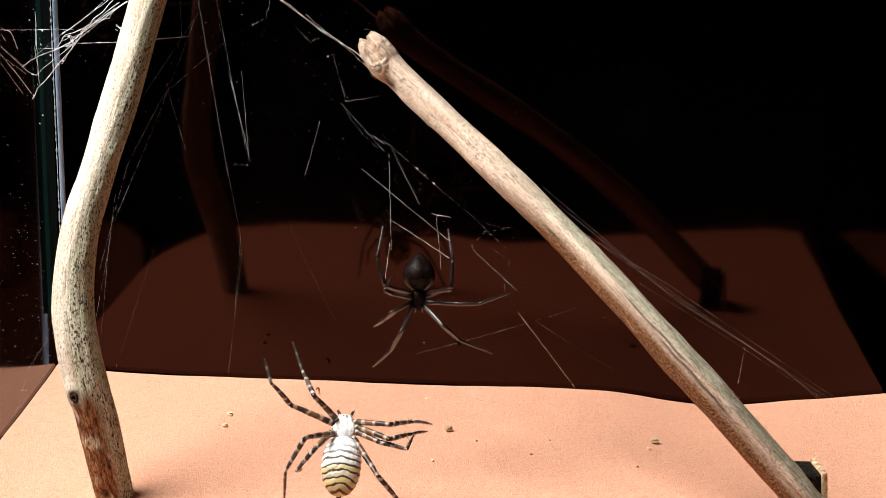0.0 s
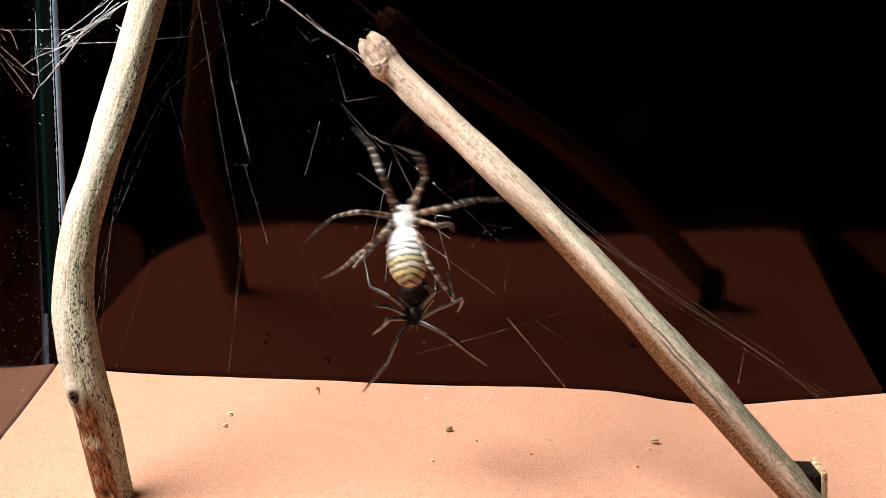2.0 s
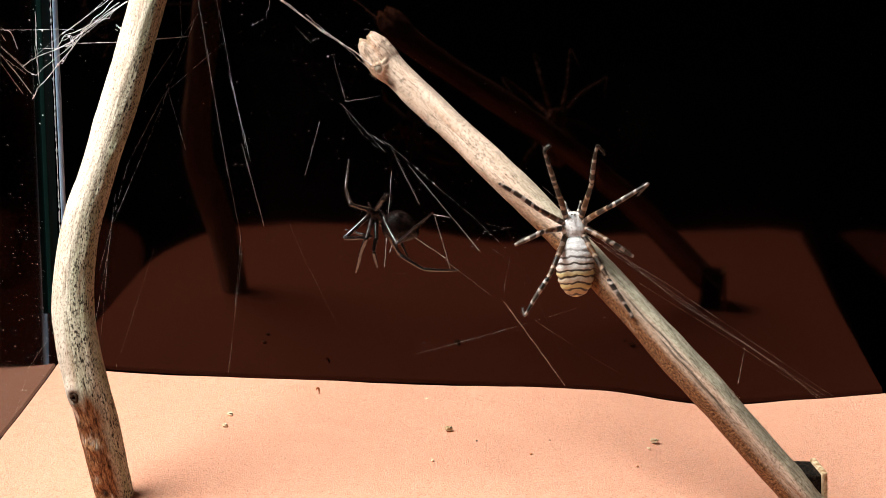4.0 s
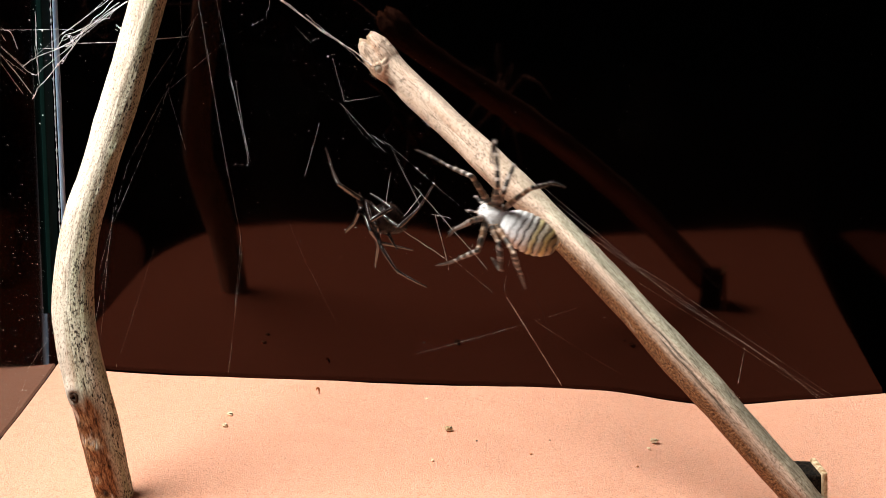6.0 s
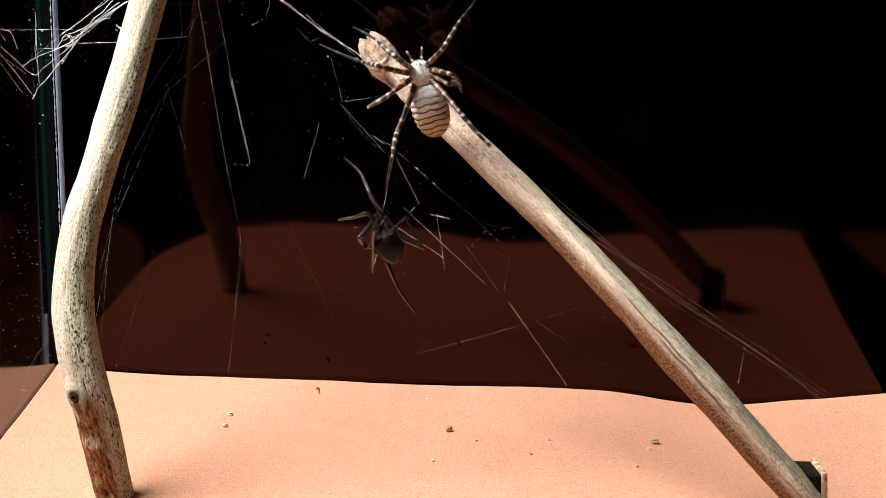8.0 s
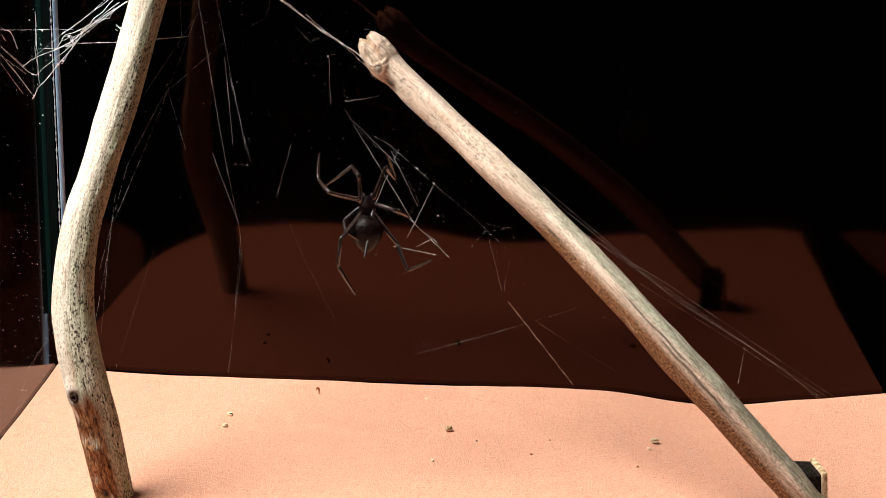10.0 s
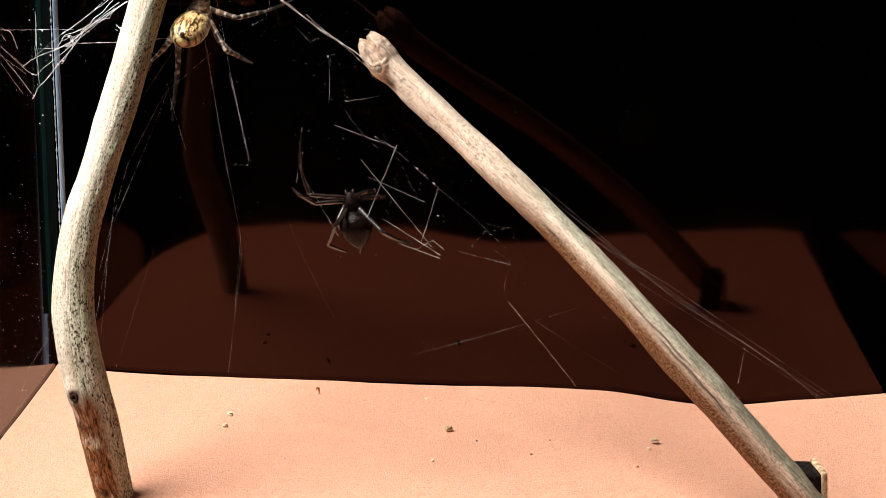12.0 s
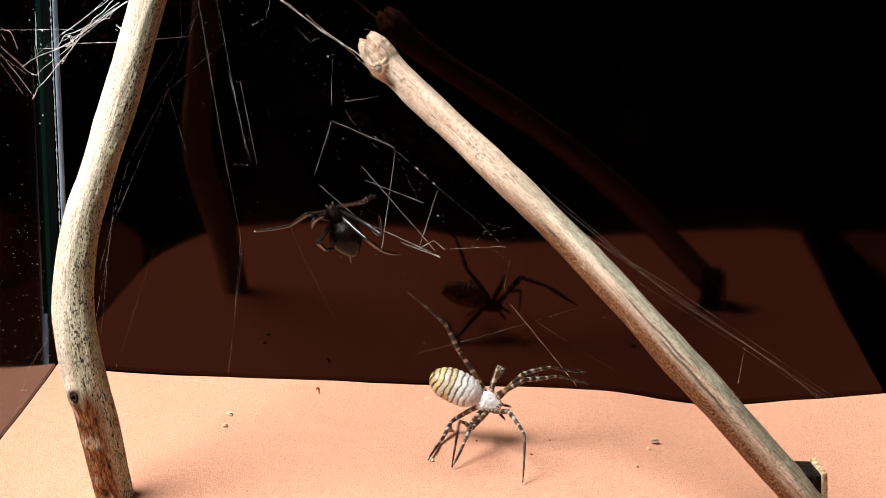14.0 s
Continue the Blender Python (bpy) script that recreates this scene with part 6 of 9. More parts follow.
    banded.at(5.8, (14.6, -77.5, 81.0), (-0.77, 0.27, 0.57), (-0.13, -0.95, 0.29),
              (10.2, -87.2, 88.0, 3.7, -78.8, 82.5, -4.3, -67.5, 79.9), (6.6, -88.4, 77.4, 3.2, -79.3, 71.3, -1.4, -67.6, 68.0), (12.7, -79.1, 72.6, 15.2, -82.4, 66.2, 10.9, -75.1, 67.8), (16.7, -81.8, 67.3, 20.5, -88.7, 59.0, 18.6, -74.4, 59.8), (9.4, -86.2, 91.3, 7.2, -75.8, 97.0, 8.0, -61.9, 98.5), (14.5, -87.5, 90.7, 19.1, -85.6, 101.0, 17.4, -74.0, 95.3), (17.4, -84.3, 85.9, 24.0, -81.6, 88.4, 19.6, -74.4, 86.7), (24.7, -87.4, 83.0, 30.9, -84.2, 74.0, 31.6, -69.9, 75.7))
    banded.at(5.9, (11.3, -82.0, 81.3), (-0.84, 0.38, 0.39), (-0.26, -0.91, 0.33),
              (4.4, -92.2, 84.3, -0.7, -82.3, 79.6, -6.9, -70.4, 75.6), (3.1, -92.1, 76.0, -0.8, -83.6, 69.2, -4.0, -71.6, 65.4), (9.3, -83.4, 72.1, 11.4, -87.0, 65.8, 7.8, -79.4, 67.5), (13.5, -89.7, 68.9, 15.9, -86.7, 58.1, 16.6, -72.8, 61.5), (2.0, -88.9, 90.3, -2.6, -78.6, 94.3, -0.4, -64.9, 96.4), (9.1, -91.8, 90.0, 11.8, -89.3, 100.9, 11.3, -78.0, 94.5), (11.8, -88.9, 86.4, 17.3, -85.6, 90.4, 13.7, -78.5, 87.2), (16.6, -93.8, 88.3, 23.5, -85.3, 85.2, 26.9, -71.3, 84.1))
    banded.at(6, (2.0, -85.0, 74.7), (-0.90, 0.11, 0.43), (-0.00, -0.97, 0.23),
              (-6.4, -96.5, 77.2, -10.2, -86.1, 72.5, -12.4, -73.3, 67.2), (-4.5, -96.7, 69.4, -10.4, -88.1, 64.4, -15.6, -77.0, 60.0), (0.9, -92.8, 70.4, 1.5, -91.3, 63.0, -0.9, -83.2, 64.4), (4.7, -98.4, 69.4, 6.7, -90.0, 62.0, 8.3, -77.8, 54.5), (-6.5, -90.9, 87.4, -13.3, -81.1, 88.1, -22.0, -70.2, 89.8), (0.1, -94.3, 86.2, -1.1, -91.9, 97.4, -1.7, -82.1, 88.9), (1.7, -90.8, 83.6, 4.1, -88.4, 90.4, 2.8, -82.2, 84.6), (8.5, -94.2, 85.5, 13.7, -84.2, 84.7, 17.9, -70.9, 80.8))
    banded.at(6.1, (-4.3, -85.0, 75.1), (-0.94, -0.04, 0.33), (0.11, -0.97, 0.20),
              (-13.7, -97.1, 76.7, -19.1, -86.9, 73.3, -21.9, -74.3, 67.9), (-10.0, -97.8, 70.2, -15.1, -89.0, 64.7, -20.2, -78.4, 59.1), (-5.6, -93.8, 71.3, -5.3, -91.1, 64.2, -7.7, -82.8, 64.7), (-1.5, -99.0, 70.4, 1.8, -91.0, 63.0, 4.7, -79.0, 55.7), (-12.6, -91.8, 87.6, -19.4, -81.9, 88.9, -28.2, -71.1, 88.8), (-8.4, -94.5, 86.8, -12.3, -91.1, 97.0, -11.4, -80.2, 89.9), (-4.7, -91.2, 83.8, -3.0, -87.2, 90.1, -2.9, -80.7, 84.4), (1.6, -94.4, 86.2, 6.2, -84.0, 86.1, 10.3, -70.8, 82.0))
    banded.at(6.2, (-4.9, -85.0, 74.4), (-0.95, 0.07, 0.32), (0.01, -0.97, 0.23),
              (-14.8, -96.3, 76.1, -21.3, -86.4, 74.3, -25.5, -74.2, 69.0), (-10.3, -97.6, 70.2, -15.4, -88.8, 64.8, -20.4, -78.3, 59.0), (-6.3, -93.6, 70.9, -6.6, -89.8, 64.3, -9.4, -81.7, 63.8), (-2.6, -98.9, 69.5, 0.7, -91.5, 61.4, 5.1, -79.7, 54.4), (-11.0, -91.4, 87.4, -16.3, -81.1, 90.4, -25.5, -70.6, 89.9), (-9.0, -93.8, 86.3, -12.9, -88.5, 95.8, -12.6, -76.9, 90.0), (-3.4, -90.7, 82.5, -0.6, -85.5, 87.3, -0.6, -78.2, 82.8), (2.1, -94.0, 84.7, 7.4, -83.9, 83.9, 10.9, -70.3, 80.8))
    banded.at(6.4, (-5.4, -85.0, 74.6), (-0.98, -0.03, 0.19), (0.07, -0.97, 0.22),
              (-17.1, -96.0, 74.8, -24.6, -86.8, 72.8, -32.4, -75.7, 69.2), (-9.7, -98.3, 71.3, -14.0, -89.6, 65.2, -18.6, -79.5, 58.3), (-7.3, -94.3, 71.9, -8.3, -88.7, 66.8, -10.8, -81.2, 63.4), (-3.5, -99.4, 69.7, 1.4, -93.1, 61.6, 8.9, -82.1, 55.9), (-10.1, -91.9, 87.2, -14.0, -81.1, 91.0, -23.7, -71.0, 90.9), (-12.8, -92.9, 86.6, -17.4, -83.4, 91.2, -18.5, -70.5, 89.4), (-2.5, -90.0, 81.8, 0.1, -83.2, 84.1, 2.2, -75.1, 82.3), (1.6, -93.7, 84.9, 6.2, -83.3, 85.1, 9.9, -69.6, 82.5))
    banded.at(6.5, (-5.7, -85.0, 74.7), (-0.99, 0.00, 0.17), (0.04, -0.97, 0.23),
              (-18.2, -95.3, 74.7, -25.9, -86.3, 72.8, -35.6, -76.4, 70.4), (-9.8, -98.3, 72.1, -14.0, -89.5, 66.0, -18.4, -79.6, 58.8), (-7.9, -94.3, 72.3, -9.4, -88.2, 68.0, -11.9, -81.3, 63.6), (-4.5, -99.4, 69.3, 0.7, -93.6, 61.0, 9.6, -83.4, 56.1), (-9.0, -91.3, 87.4, -12.4, -80.4, 91.0, -22.1, -70.4, 92.8), (-14.0, -91.9, 86.9, -17.5, -81.1, 89.0, -20.2, -68.4, 89.9), (-1.7, -89.0, 81.3, 1.4, -82.2, 82.2, 4.1, -74.0, 82.0), (2.1, -93.3, 84.4, 6.5, -82.8, 84.6, 10.4, -69.1, 82.5))
    banded.at(6.6, (-7.7, -85.0, 75.9), (-0.93, -0.08, 0.36), (0.16, -0.97, 0.18),
              (-20.8, -95.1, 77.9, -28.8, -86.2, 77.3, -37.2, -75.6, 73.7), (-14.1, -98.5, 73.9, -20.7, -90.2, 69.3, -25.3, -80.1, 62.6), (-11.3, -94.5, 73.5, -14.1, -89.2, 68.8, -15.4, -81.3, 65.7), (-7.7, -99.2, 69.6, -3.6, -93.1, 60.9, 6.2, -84.6, 54.5), (-10.7, -91.6, 89.6, -13.2, -80.8, 94.2, -23.5, -71.4, 95.3), (-13.1, -93.2, 88.9, -14.2, -82.4, 92.6, -15.3, -69.6, 94.9), (-3.6, -89.8, 83.0, -0.2, -83.0, 83.5, 2.1, -74.7, 82.6), (0.6, -94.5, 84.5, 5.8, -84.4, 83.5, 9.9, -70.8, 81.1))
    banded.at(6.7, (-12.7, -85.0, 76.7), (-0.94, -0.06, 0.34), (0.13, -0.97, 0.19),
              (-25.3, -95.5, 77.9, -32.9, -86.4, 75.8, -40.2, -75.4, 71.1), (-19.4, -98.2, 73.7, -26.0, -90.1, 68.8, -31.9, -80.2, 62.9), (-15.6, -94.2, 73.5, -17.7, -89.5, 67.9, -19.5, -81.2, 66.6), (-11.1, -98.3, 69.0, -6.0, -92.2, 60.8, 4.6, -85.2, 54.1), (-17.1, -92.5, 89.7, -20.7, -81.9, 93.9, -30.8, -72.2, 94.4), (-17.0, -93.7, 89.3, -18.1, -83.4, 94.2, -16.7, -70.6, 96.1), (-8.8, -89.6, 84.2, -5.6, -82.7, 84.7, -3.9, -74.5, 82.8), (-4.5, -94.4, 85.4, 1.1, -84.5, 85.0, 5.7, -71.2, 82.1))
    banded.at(6.8, (-15.0, -85.0, 79.9), (-0.91, 0.06, 0.40), (0.04, -0.97, 0.22),
              (-27.2, -95.2, 81.4, -34.4, -85.8, 78.9, -40.9, -74.7, 73.5), (-22.7, -97.3, 76.5, -30.0, -89.6, 72.2, -37.0, -79.7, 67.5), (-17.8, -93.5, 75.8, -19.9, -89.7, 69.6, -21.7, -81.3, 70.5), (-13.0, -96.5, 70.3, -8.1, -90.9, 61.7, 3.2, -85.9, 54.3), (-19.4, -92.7, 92.4, -23.6, -82.3, 96.7, -33.3, -72.3, 97.6), (-16.7, -94.0, 91.8, -16.0, -84.3, 98.0, -13.3, -71.8, 100.4), (-10.6, -89.2, 87.2, -7.0, -82.5, 87.0, -6.2, -74.3, 84.7), (-6.1, -94.4, 87.4, 0.3, -85.0, 86.1, 5.1, -71.8, 83.2))
    banded.at(6.9, (-15.8, -85.0, 83.3), (-0.87, -0.05, 0.50), (0.14, -0.98, 0.15),
              (-28.4, -95.3, 85.6, -35.3, -85.9, 83.2, -41.1, -75.0, 76.5), (-25.1, -97.1, 80.2, -33.2, -89.7, 76.7, -41.1, -80.0, 73.3), (-19.3, -93.6, 79.1, -22.0, -90.7, 72.6, -22.6, -82.5, 75.1), (-14.4, -95.7, 72.6, -9.8, -90.0, 63.8, 1.8, -87.4, 55.7), (-21.0, -93.4, 96.1, -25.7, -83.1, 100.1, -35.5, -73.2, 101.9), (-15.9, -94.7, 95.0, -13.7, -85.9, 102.0, -9.5, -74.0, 104.8), (-11.7, -89.9, 91.2, -8.4, -83.1, 90.6, -7.8, -75.2, 87.3), (-7.2, -95.4, 90.3, -0.5, -86.4, 88.6, 4.7, -73.4, 85.3))
    banded.at(7, (-15.6, -85.0, 85.7), (-0.83, -0.08, 0.55), (0.17, -0.98, 0.12),
              (-28.4, -95.3, 88.3, -34.9, -85.6, 85.5, -40.2, -75.3, 77.6), (-26.1, -96.6, 82.6, -34.5, -89.3, 79.6, -43.4, -80.1, 77.5), (-19.3, -93.4, 81.2, -22.0, -91.5, 74.3, -22.1, -83.7, 77.9), (-14.3, -93.9, 73.5, -9.9, -88.5, 64.5, 2.0, -88.5, 56.4), (-21.9, -93.6, 98.2, -27.3, -83.5, 101.7, -36.8, -73.7, 104.7), (-14.4, -95.0, 97.0, -10.6, -86.9, 104.2, -5.2, -75.6, 107.7), (-11.7, -90.2, 94.0, -8.7, -83.3, 93.1, -8.4, -75.8, 89.0), (-7.3, -96.0, 92.2, -0.2, -87.3, 90.4, 5.4, -74.5, 86.7))
    banded.at(7.1, (-16.2, -85.0, 83.8), (-0.83, -0.15, 0.53), (0.23, -0.97, 0.10),
              (-28.6, -95.9, 86.6, -35.0, -85.9, 84.7, -40.5, -74.6, 78.6), (-27.1, -96.6, 80.5, -35.7, -90.1, 76.5, -43.9, -80.6, 73.2), (-20.2, -94.0, 80.0, -23.2, -92.0, 73.3, -22.8, -83.9, 76.3), (-14.5, -96.4, 73.8, -9.2, -91.4, 65.0, 1.5, -86.9, 56.5), (-25.4, -93.2, 95.4, -33.5, -85.4, 99.7, -41.2, -73.9, 101.7), (-16.1, -94.7, 96.1, -13.8, -86.4, 103.8, -8.8, -74.6, 105.6), (-13.6, -90.9, 92.5, -10.5, -84.1, 93.7, -10.7, -77.2, 88.5), (-8.9, -96.6, 91.0, -0.7, -88.8, 90.7, 2.2, -75.2, 86.7))
    banded.at(7.2, (-15.7, -85.0, 83.5), (-0.83, -0.16, 0.54), (0.25, -0.97, 0.08),
              (-27.4, -96.2, 87.0, -33.7, -86.0, 86.4, -39.3, -73.7, 82.9), (-26.9, -96.4, 80.2, -35.6, -90.2, 75.8, -43.4, -80.9, 71.3), (-19.7, -94.3, 80.4, -22.8, -92.1, 73.7, -22.3, -83.9, 76.3), (-13.8, -97.5, 75.0, -8.2, -93.4, 65.9, 0.1, -84.3, 58.5), (-27.0, -92.0, 94.2, -37.4, -88.7, 99.2, -41.5, -75.3, 100.5), (-15.9, -94.1, 96.6, -14.7, -85.8, 104.5, -10.6, -73.5, 105.0), (-13.7, -91.3, 92.3, -10.5, -85.0, 95.1, -11.5, -78.7, 89.4), (-8.9, -96.9, 90.7, 0.2, -90.2, 91.7, -0.1, -76.4, 87.5))
    banded.at(7.3, (-14.5, -85.0, 86.2), (-0.68, -0.24, 0.70), (0.29, -0.96, -0.04),
              (-26.7, -94.3, 94.0, -33.2, -85.8, 99.3, -40.4, -74.2, 96.2), (-27.9, -95.3, 86.1, -37.9, -89.9, 84.8, -44.4, -81.0, 77.8), (-20.4, -94.5, 85.5, -25.5, -92.2, 80.4, -22.9, -84.1, 81.5), (-15.2, -99.1, 79.8, -11.7, -95.1, 69.7, -6.8, -83.1, 63.5), (-26.5, -85.5, 98.1, -36.3, -81.2, 92.6, -37.3, -80.3, 106.5), (-13.5, -93.4, 100.6, -11.8, -85.3, 108.6, -8.4, -72.8, 107.8), (-12.6, -91.7, 95.3, -9.3, -86.4, 99.6, -10.2, -80.5, 93.4), (-8.2, -97.9, 92.7, 1.5, -92.1, 93.5, -1.1, -78.5, 89.7))
    banded.at(7.4, (-15.8, -85.0, 86.2), (-0.70, -0.21, 0.68), (0.28, -0.96, -0.01),
              (-27.3, -95.0, 93.9, -33.3, -86.2, 99.5, -40.3, -74.2, 100.8), (-29.1, -95.2, 85.2, -38.6, -89.1, 83.3, -45.1, -81.7, 74.8), (-21.1, -94.6, 85.4, -25.7, -92.3, 79.9, -23.7, -84.0, 81.1), (-15.4, -99.1, 80.4, -11.1, -96.8, 70.1, -9.7, -82.7, 67.2), (-28.9, -85.7, 96.5, -39.9, -85.9, 91.8, -40.7, -82.2, 105.3), (-15.0, -92.9, 100.8, -14.5, -84.5, 108.7, -12.2, -71.9, 107.0), (-14.1, -91.9, 95.0, -10.8, -87.9, 100.5, -12.5, -81.9, 94.5), (-9.6, -97.9, 92.6, 0.6, -93.5, 95.4, -4.6, -80.6, 91.4))
    banded.at(7.5, (-19.1, -85.0, 90.9), (-0.65, 0.12, 0.75), (0.05, -0.98, 0.20),
              (-27.1, -95.2, 98.8, -33.5, -86.7, 104.3, -40.3, -76.6, 111.2), (-30.5, -95.2, 89.8, -39.0, -88.1, 86.9, -47.0, -81.3, 79.2), (-22.2, -93.1, 88.1, -25.0, -90.9, 81.4, -25.6, -83.0, 84.7), (-17.1, -96.6, 82.8, -13.1, -97.4, 72.2, -15.1, -83.1, 72.3), (-31.9, -84.0, 101.1, -43.3, -86.0, 98.2, -40.5, -82.1, 111.3), (-14.4, -92.3, 103.6, -11.2, -82.9, 109.4, -12.7, -70.0, 108.1), (-14.3, -91.4, 96.4, -8.1, -88.6, 99.7, -13.5, -82.3, 97.5), (-10.4, -96.7, 93.5, 0.8, -94.7, 94.2, -6.9, -82.5, 94.1))
    banded.at(7.6, (-20.1, -80.0, 96.2), (-0.55, -0.10, 0.83), (0.17, -0.99, -0.00),
              (-29.1, -90.2, 105.6, -35.8, -82.4, 111.9, -43.1, -71.6, 116.9), (-32.7, -90.3, 98.2, -41.6, -83.2, 96.7, -50.5, -76.6, 89.9), (-25.1, -89.0, 95.1, -29.8, -86.8, 89.5, -28.2, -78.6, 91.7), (-20.4, -93.0, 89.0, -17.5, -94.2, 78.1, -18.8, -80.0, 76.5), (-30.0, -83.2, 109.4, -40.2, -88.1, 113.4, -35.5, -76.7, 119.9), (-15.1, -88.7, 108.7, -12.3, -79.3, 114.6, -12.5, -66.9, 110.7), (-15.6, -87.3, 102.4, -10.4, -83.3, 106.3, -14.1, -76.5, 102.6), (-11.7, -92.5, 98.7, -0.4, -90.9, 97.5, -6.5, -77.9, 97.2))
    banded.at(7.7, (-21.2, -75.0, 101.9), (-0.44, -0.06, 0.90), (0.13, -0.99, 0.00),
              (-29.3, -85.4, 111.5, -36.2, -77.4, 117.1, -43.4, -66.4, 122.0), (-33.2, -85.3, 105.4, -41.8, -77.7, 104.3, -52.2, -70.9, 100.6), (-26.8, -83.3, 100.1, -31.8, -81.3, 94.8, -29.9, -73.4, 97.6), (-23.2, -86.9, 93.4, -21.3, -90.5, 82.7, -23.1, -76.6, 79.4), (-26.1, -82.8, 115.7, -32.3, -81.9, 126.0, -27.6, -68.8, 127.0), (-14.4, -84.7, 111.7, -10.2, -74.6, 115.4, -11.2, -62.5, 111.0), (-15.4, -82.2, 106.0, -10.1, -77.1, 107.9, -13.8, -69.7, 105.5), (-12.0, -86.9, 101.4, -1.6, -86.7, 96.8, -5.7, -72.9, 97.6))
    banded.at(7.8, (-21.0, -70.0, 102.6), (-0.26, -0.16, 0.95), (0.13, -0.98, -0.13),
              (-28.2, -79.8, 114.3, -34.1, -72.3, 121.5, -42.1, -61.3, 124.9), (-32.6, -79.9, 109.3, -40.4, -71.5, 110.6, -51.9, -65.8, 108.5), (-28.0, -78.2, 102.8, -34.4, -76.5, 99.1, -31.0, -68.7, 100.5), (-25.7, -82.3, 95.1, -26.1, -86.9, 84.7, -28.4, -73.6, 79.6), (-21.0, -78.7, 117.1, -22.7, -74.5, 128.2, -17.5, -61.5, 128.2), (-13.2, -80.7, 111.0, -8.7, -70.2, 112.4, -9.9, -58.4, 107.0), (-14.7, -77.6, 106.3, -10.4, -71.4, 107.2, -12.8, -63.6, 104.5), (-12.2, -82.2, 100.6, -3.3, -82.3, 93.5, -5.6, -68.1, 93.2))
    banded.at(7.9, (-20.0, -65.0, 103.6), (-0.30, -0.19, 0.94), (0.15, -0.98, -0.15),
              (-27.7, -75.7, 113.9, -33.7, -66.7, 119.0, -41.5, -55.2, 120.9), (-32.0, -74.9, 109.9, -38.9, -65.8, 110.1, -51.0, -61.1, 111.2), (-27.8, -72.8, 103.1, -34.0, -71.4, 99.1, -30.3, -63.8, 100.7), (-25.0, -76.5, 95.1, -24.5, -82.7, 85.5, -27.2, -70.8, 78.1), (-18.0, -74.7, 117.1, -17.1, -67.4, 126.6, -12.6, -54.3, 128.7), (-12.5, -76.2, 111.0, -8.6, -65.4, 110.8, -9.7, -53.8, 105.0), (-13.6, -72.5, 106.8, -10.5, -65.7, 107.7, -11.5, -57.6, 104.9), (-10.6, -76.5, 100.8, -1.9, -77.4, 93.6, -2.9, -63.1, 91.9))
    banded.at(8, (-20.5, -60.0, 105.4), (-0.26, -0.16, 0.95), (0.13, -0.98, -0.13),
              (-27.5, -71.5, 114.5, -33.5, -61.6, 117.5, -40.6, -49.6, 119.2), (-32.0, -70.2, 111.6, -37.3, -60.0, 111.2, -49.1, -56.4, 115.2), (-28.9, -66.7, 104.0, -35.1, -66.1, 99.8, -31.3, -58.7, 102.0), (-27.1, -66.8, 93.9, -27.7, -76.9, 88.6, -29.8, -68.0, 77.5), (-15.1, -70.0, 116.9, -11.1, -60.7, 123.3, -7.0, -48.2, 128.0), (-12.7, -71.4, 110.2, -10.7, -60.9, 106.0, -10.5, -48.6, 101.7), (-13.6, -66.9, 106.8, -11.8, -59.5, 106.3, -11.4, -51.1, 104.4), (-10.7, -69.8, 100.2, -3.0, -72.1, 92.2, -2.5, -58.1, 89.0))
    banded.at(8.1, (-20.2, -59.0, 105.7), (-0.30, -0.24, 0.92), (0.16, -0.97, -0.20),
              (-26.4, -71.4, 114.3, -32.6, -61.6, 117.4, -38.2, -48.9, 118.9), (-32.0, -69.7, 110.2, -37.9, -59.9, 108.6, -49.5, -55.5, 112.7), (-28.8, -65.0, 103.1, -34.8, -65.1, 98.4, -31.1, -57.9, 101.2), (-26.1, -65.9, 93.8, -26.0, -76.4, 89.3, -28.2, -66.8, 78.7), (-15.7, -69.6, 117.4, -12.8, -60.2, 124.4, -9.1, -47.4, 128.7), (-13.0, -70.9, 110.4, -10.2, -59.9, 108.8, -10.9, -47.7, 104.4), (-14.1, -66.4, 106.3, -12.8, -59.0, 105.0, -11.7, -50.5, 103.9), (-11.2, -69.4, 100.4, -3.4, -71.5, 92.4, -2.5, -57.2, 90.5))
    banded.at(8.2, (-19.4, -58.0, 112.6), (-0.23, -0.28, 0.93), (0.15, -0.96, -0.25),
              (-23.9, -70.9, 121.3, -29.8, -61.3, 125.6, -33.6, -48.0, 127.5), (-30.8, -69.1, 115.9, -36.8, -59.5, 113.8, -47.8, -54.4, 118.5), (-28.6, -60.8, 108.9, -33.5, -64.2, 104.2, -30.7, -57.0, 107.9), (-25.8, -64.9, 100.9, -25.0, -75.6, 97.2, -29.2, -65.6, 87.7), (-14.5, -69.3, 123.4, -11.2, -59.8, 129.9, -8.0, -46.8, 133.8), (-12.2, -70.3, 115.9, -9.4, -59.2, 115.5, -10.3, -46.6, 112.0), (-14.0, -65.0, 111.2, -13.9, -58.0, 108.3, -11.5, -49.7, 108.7), (-12.0, -68.4, 105.6, -5.4, -70.6, 96.6, -3.7, -56.3, 96.1))
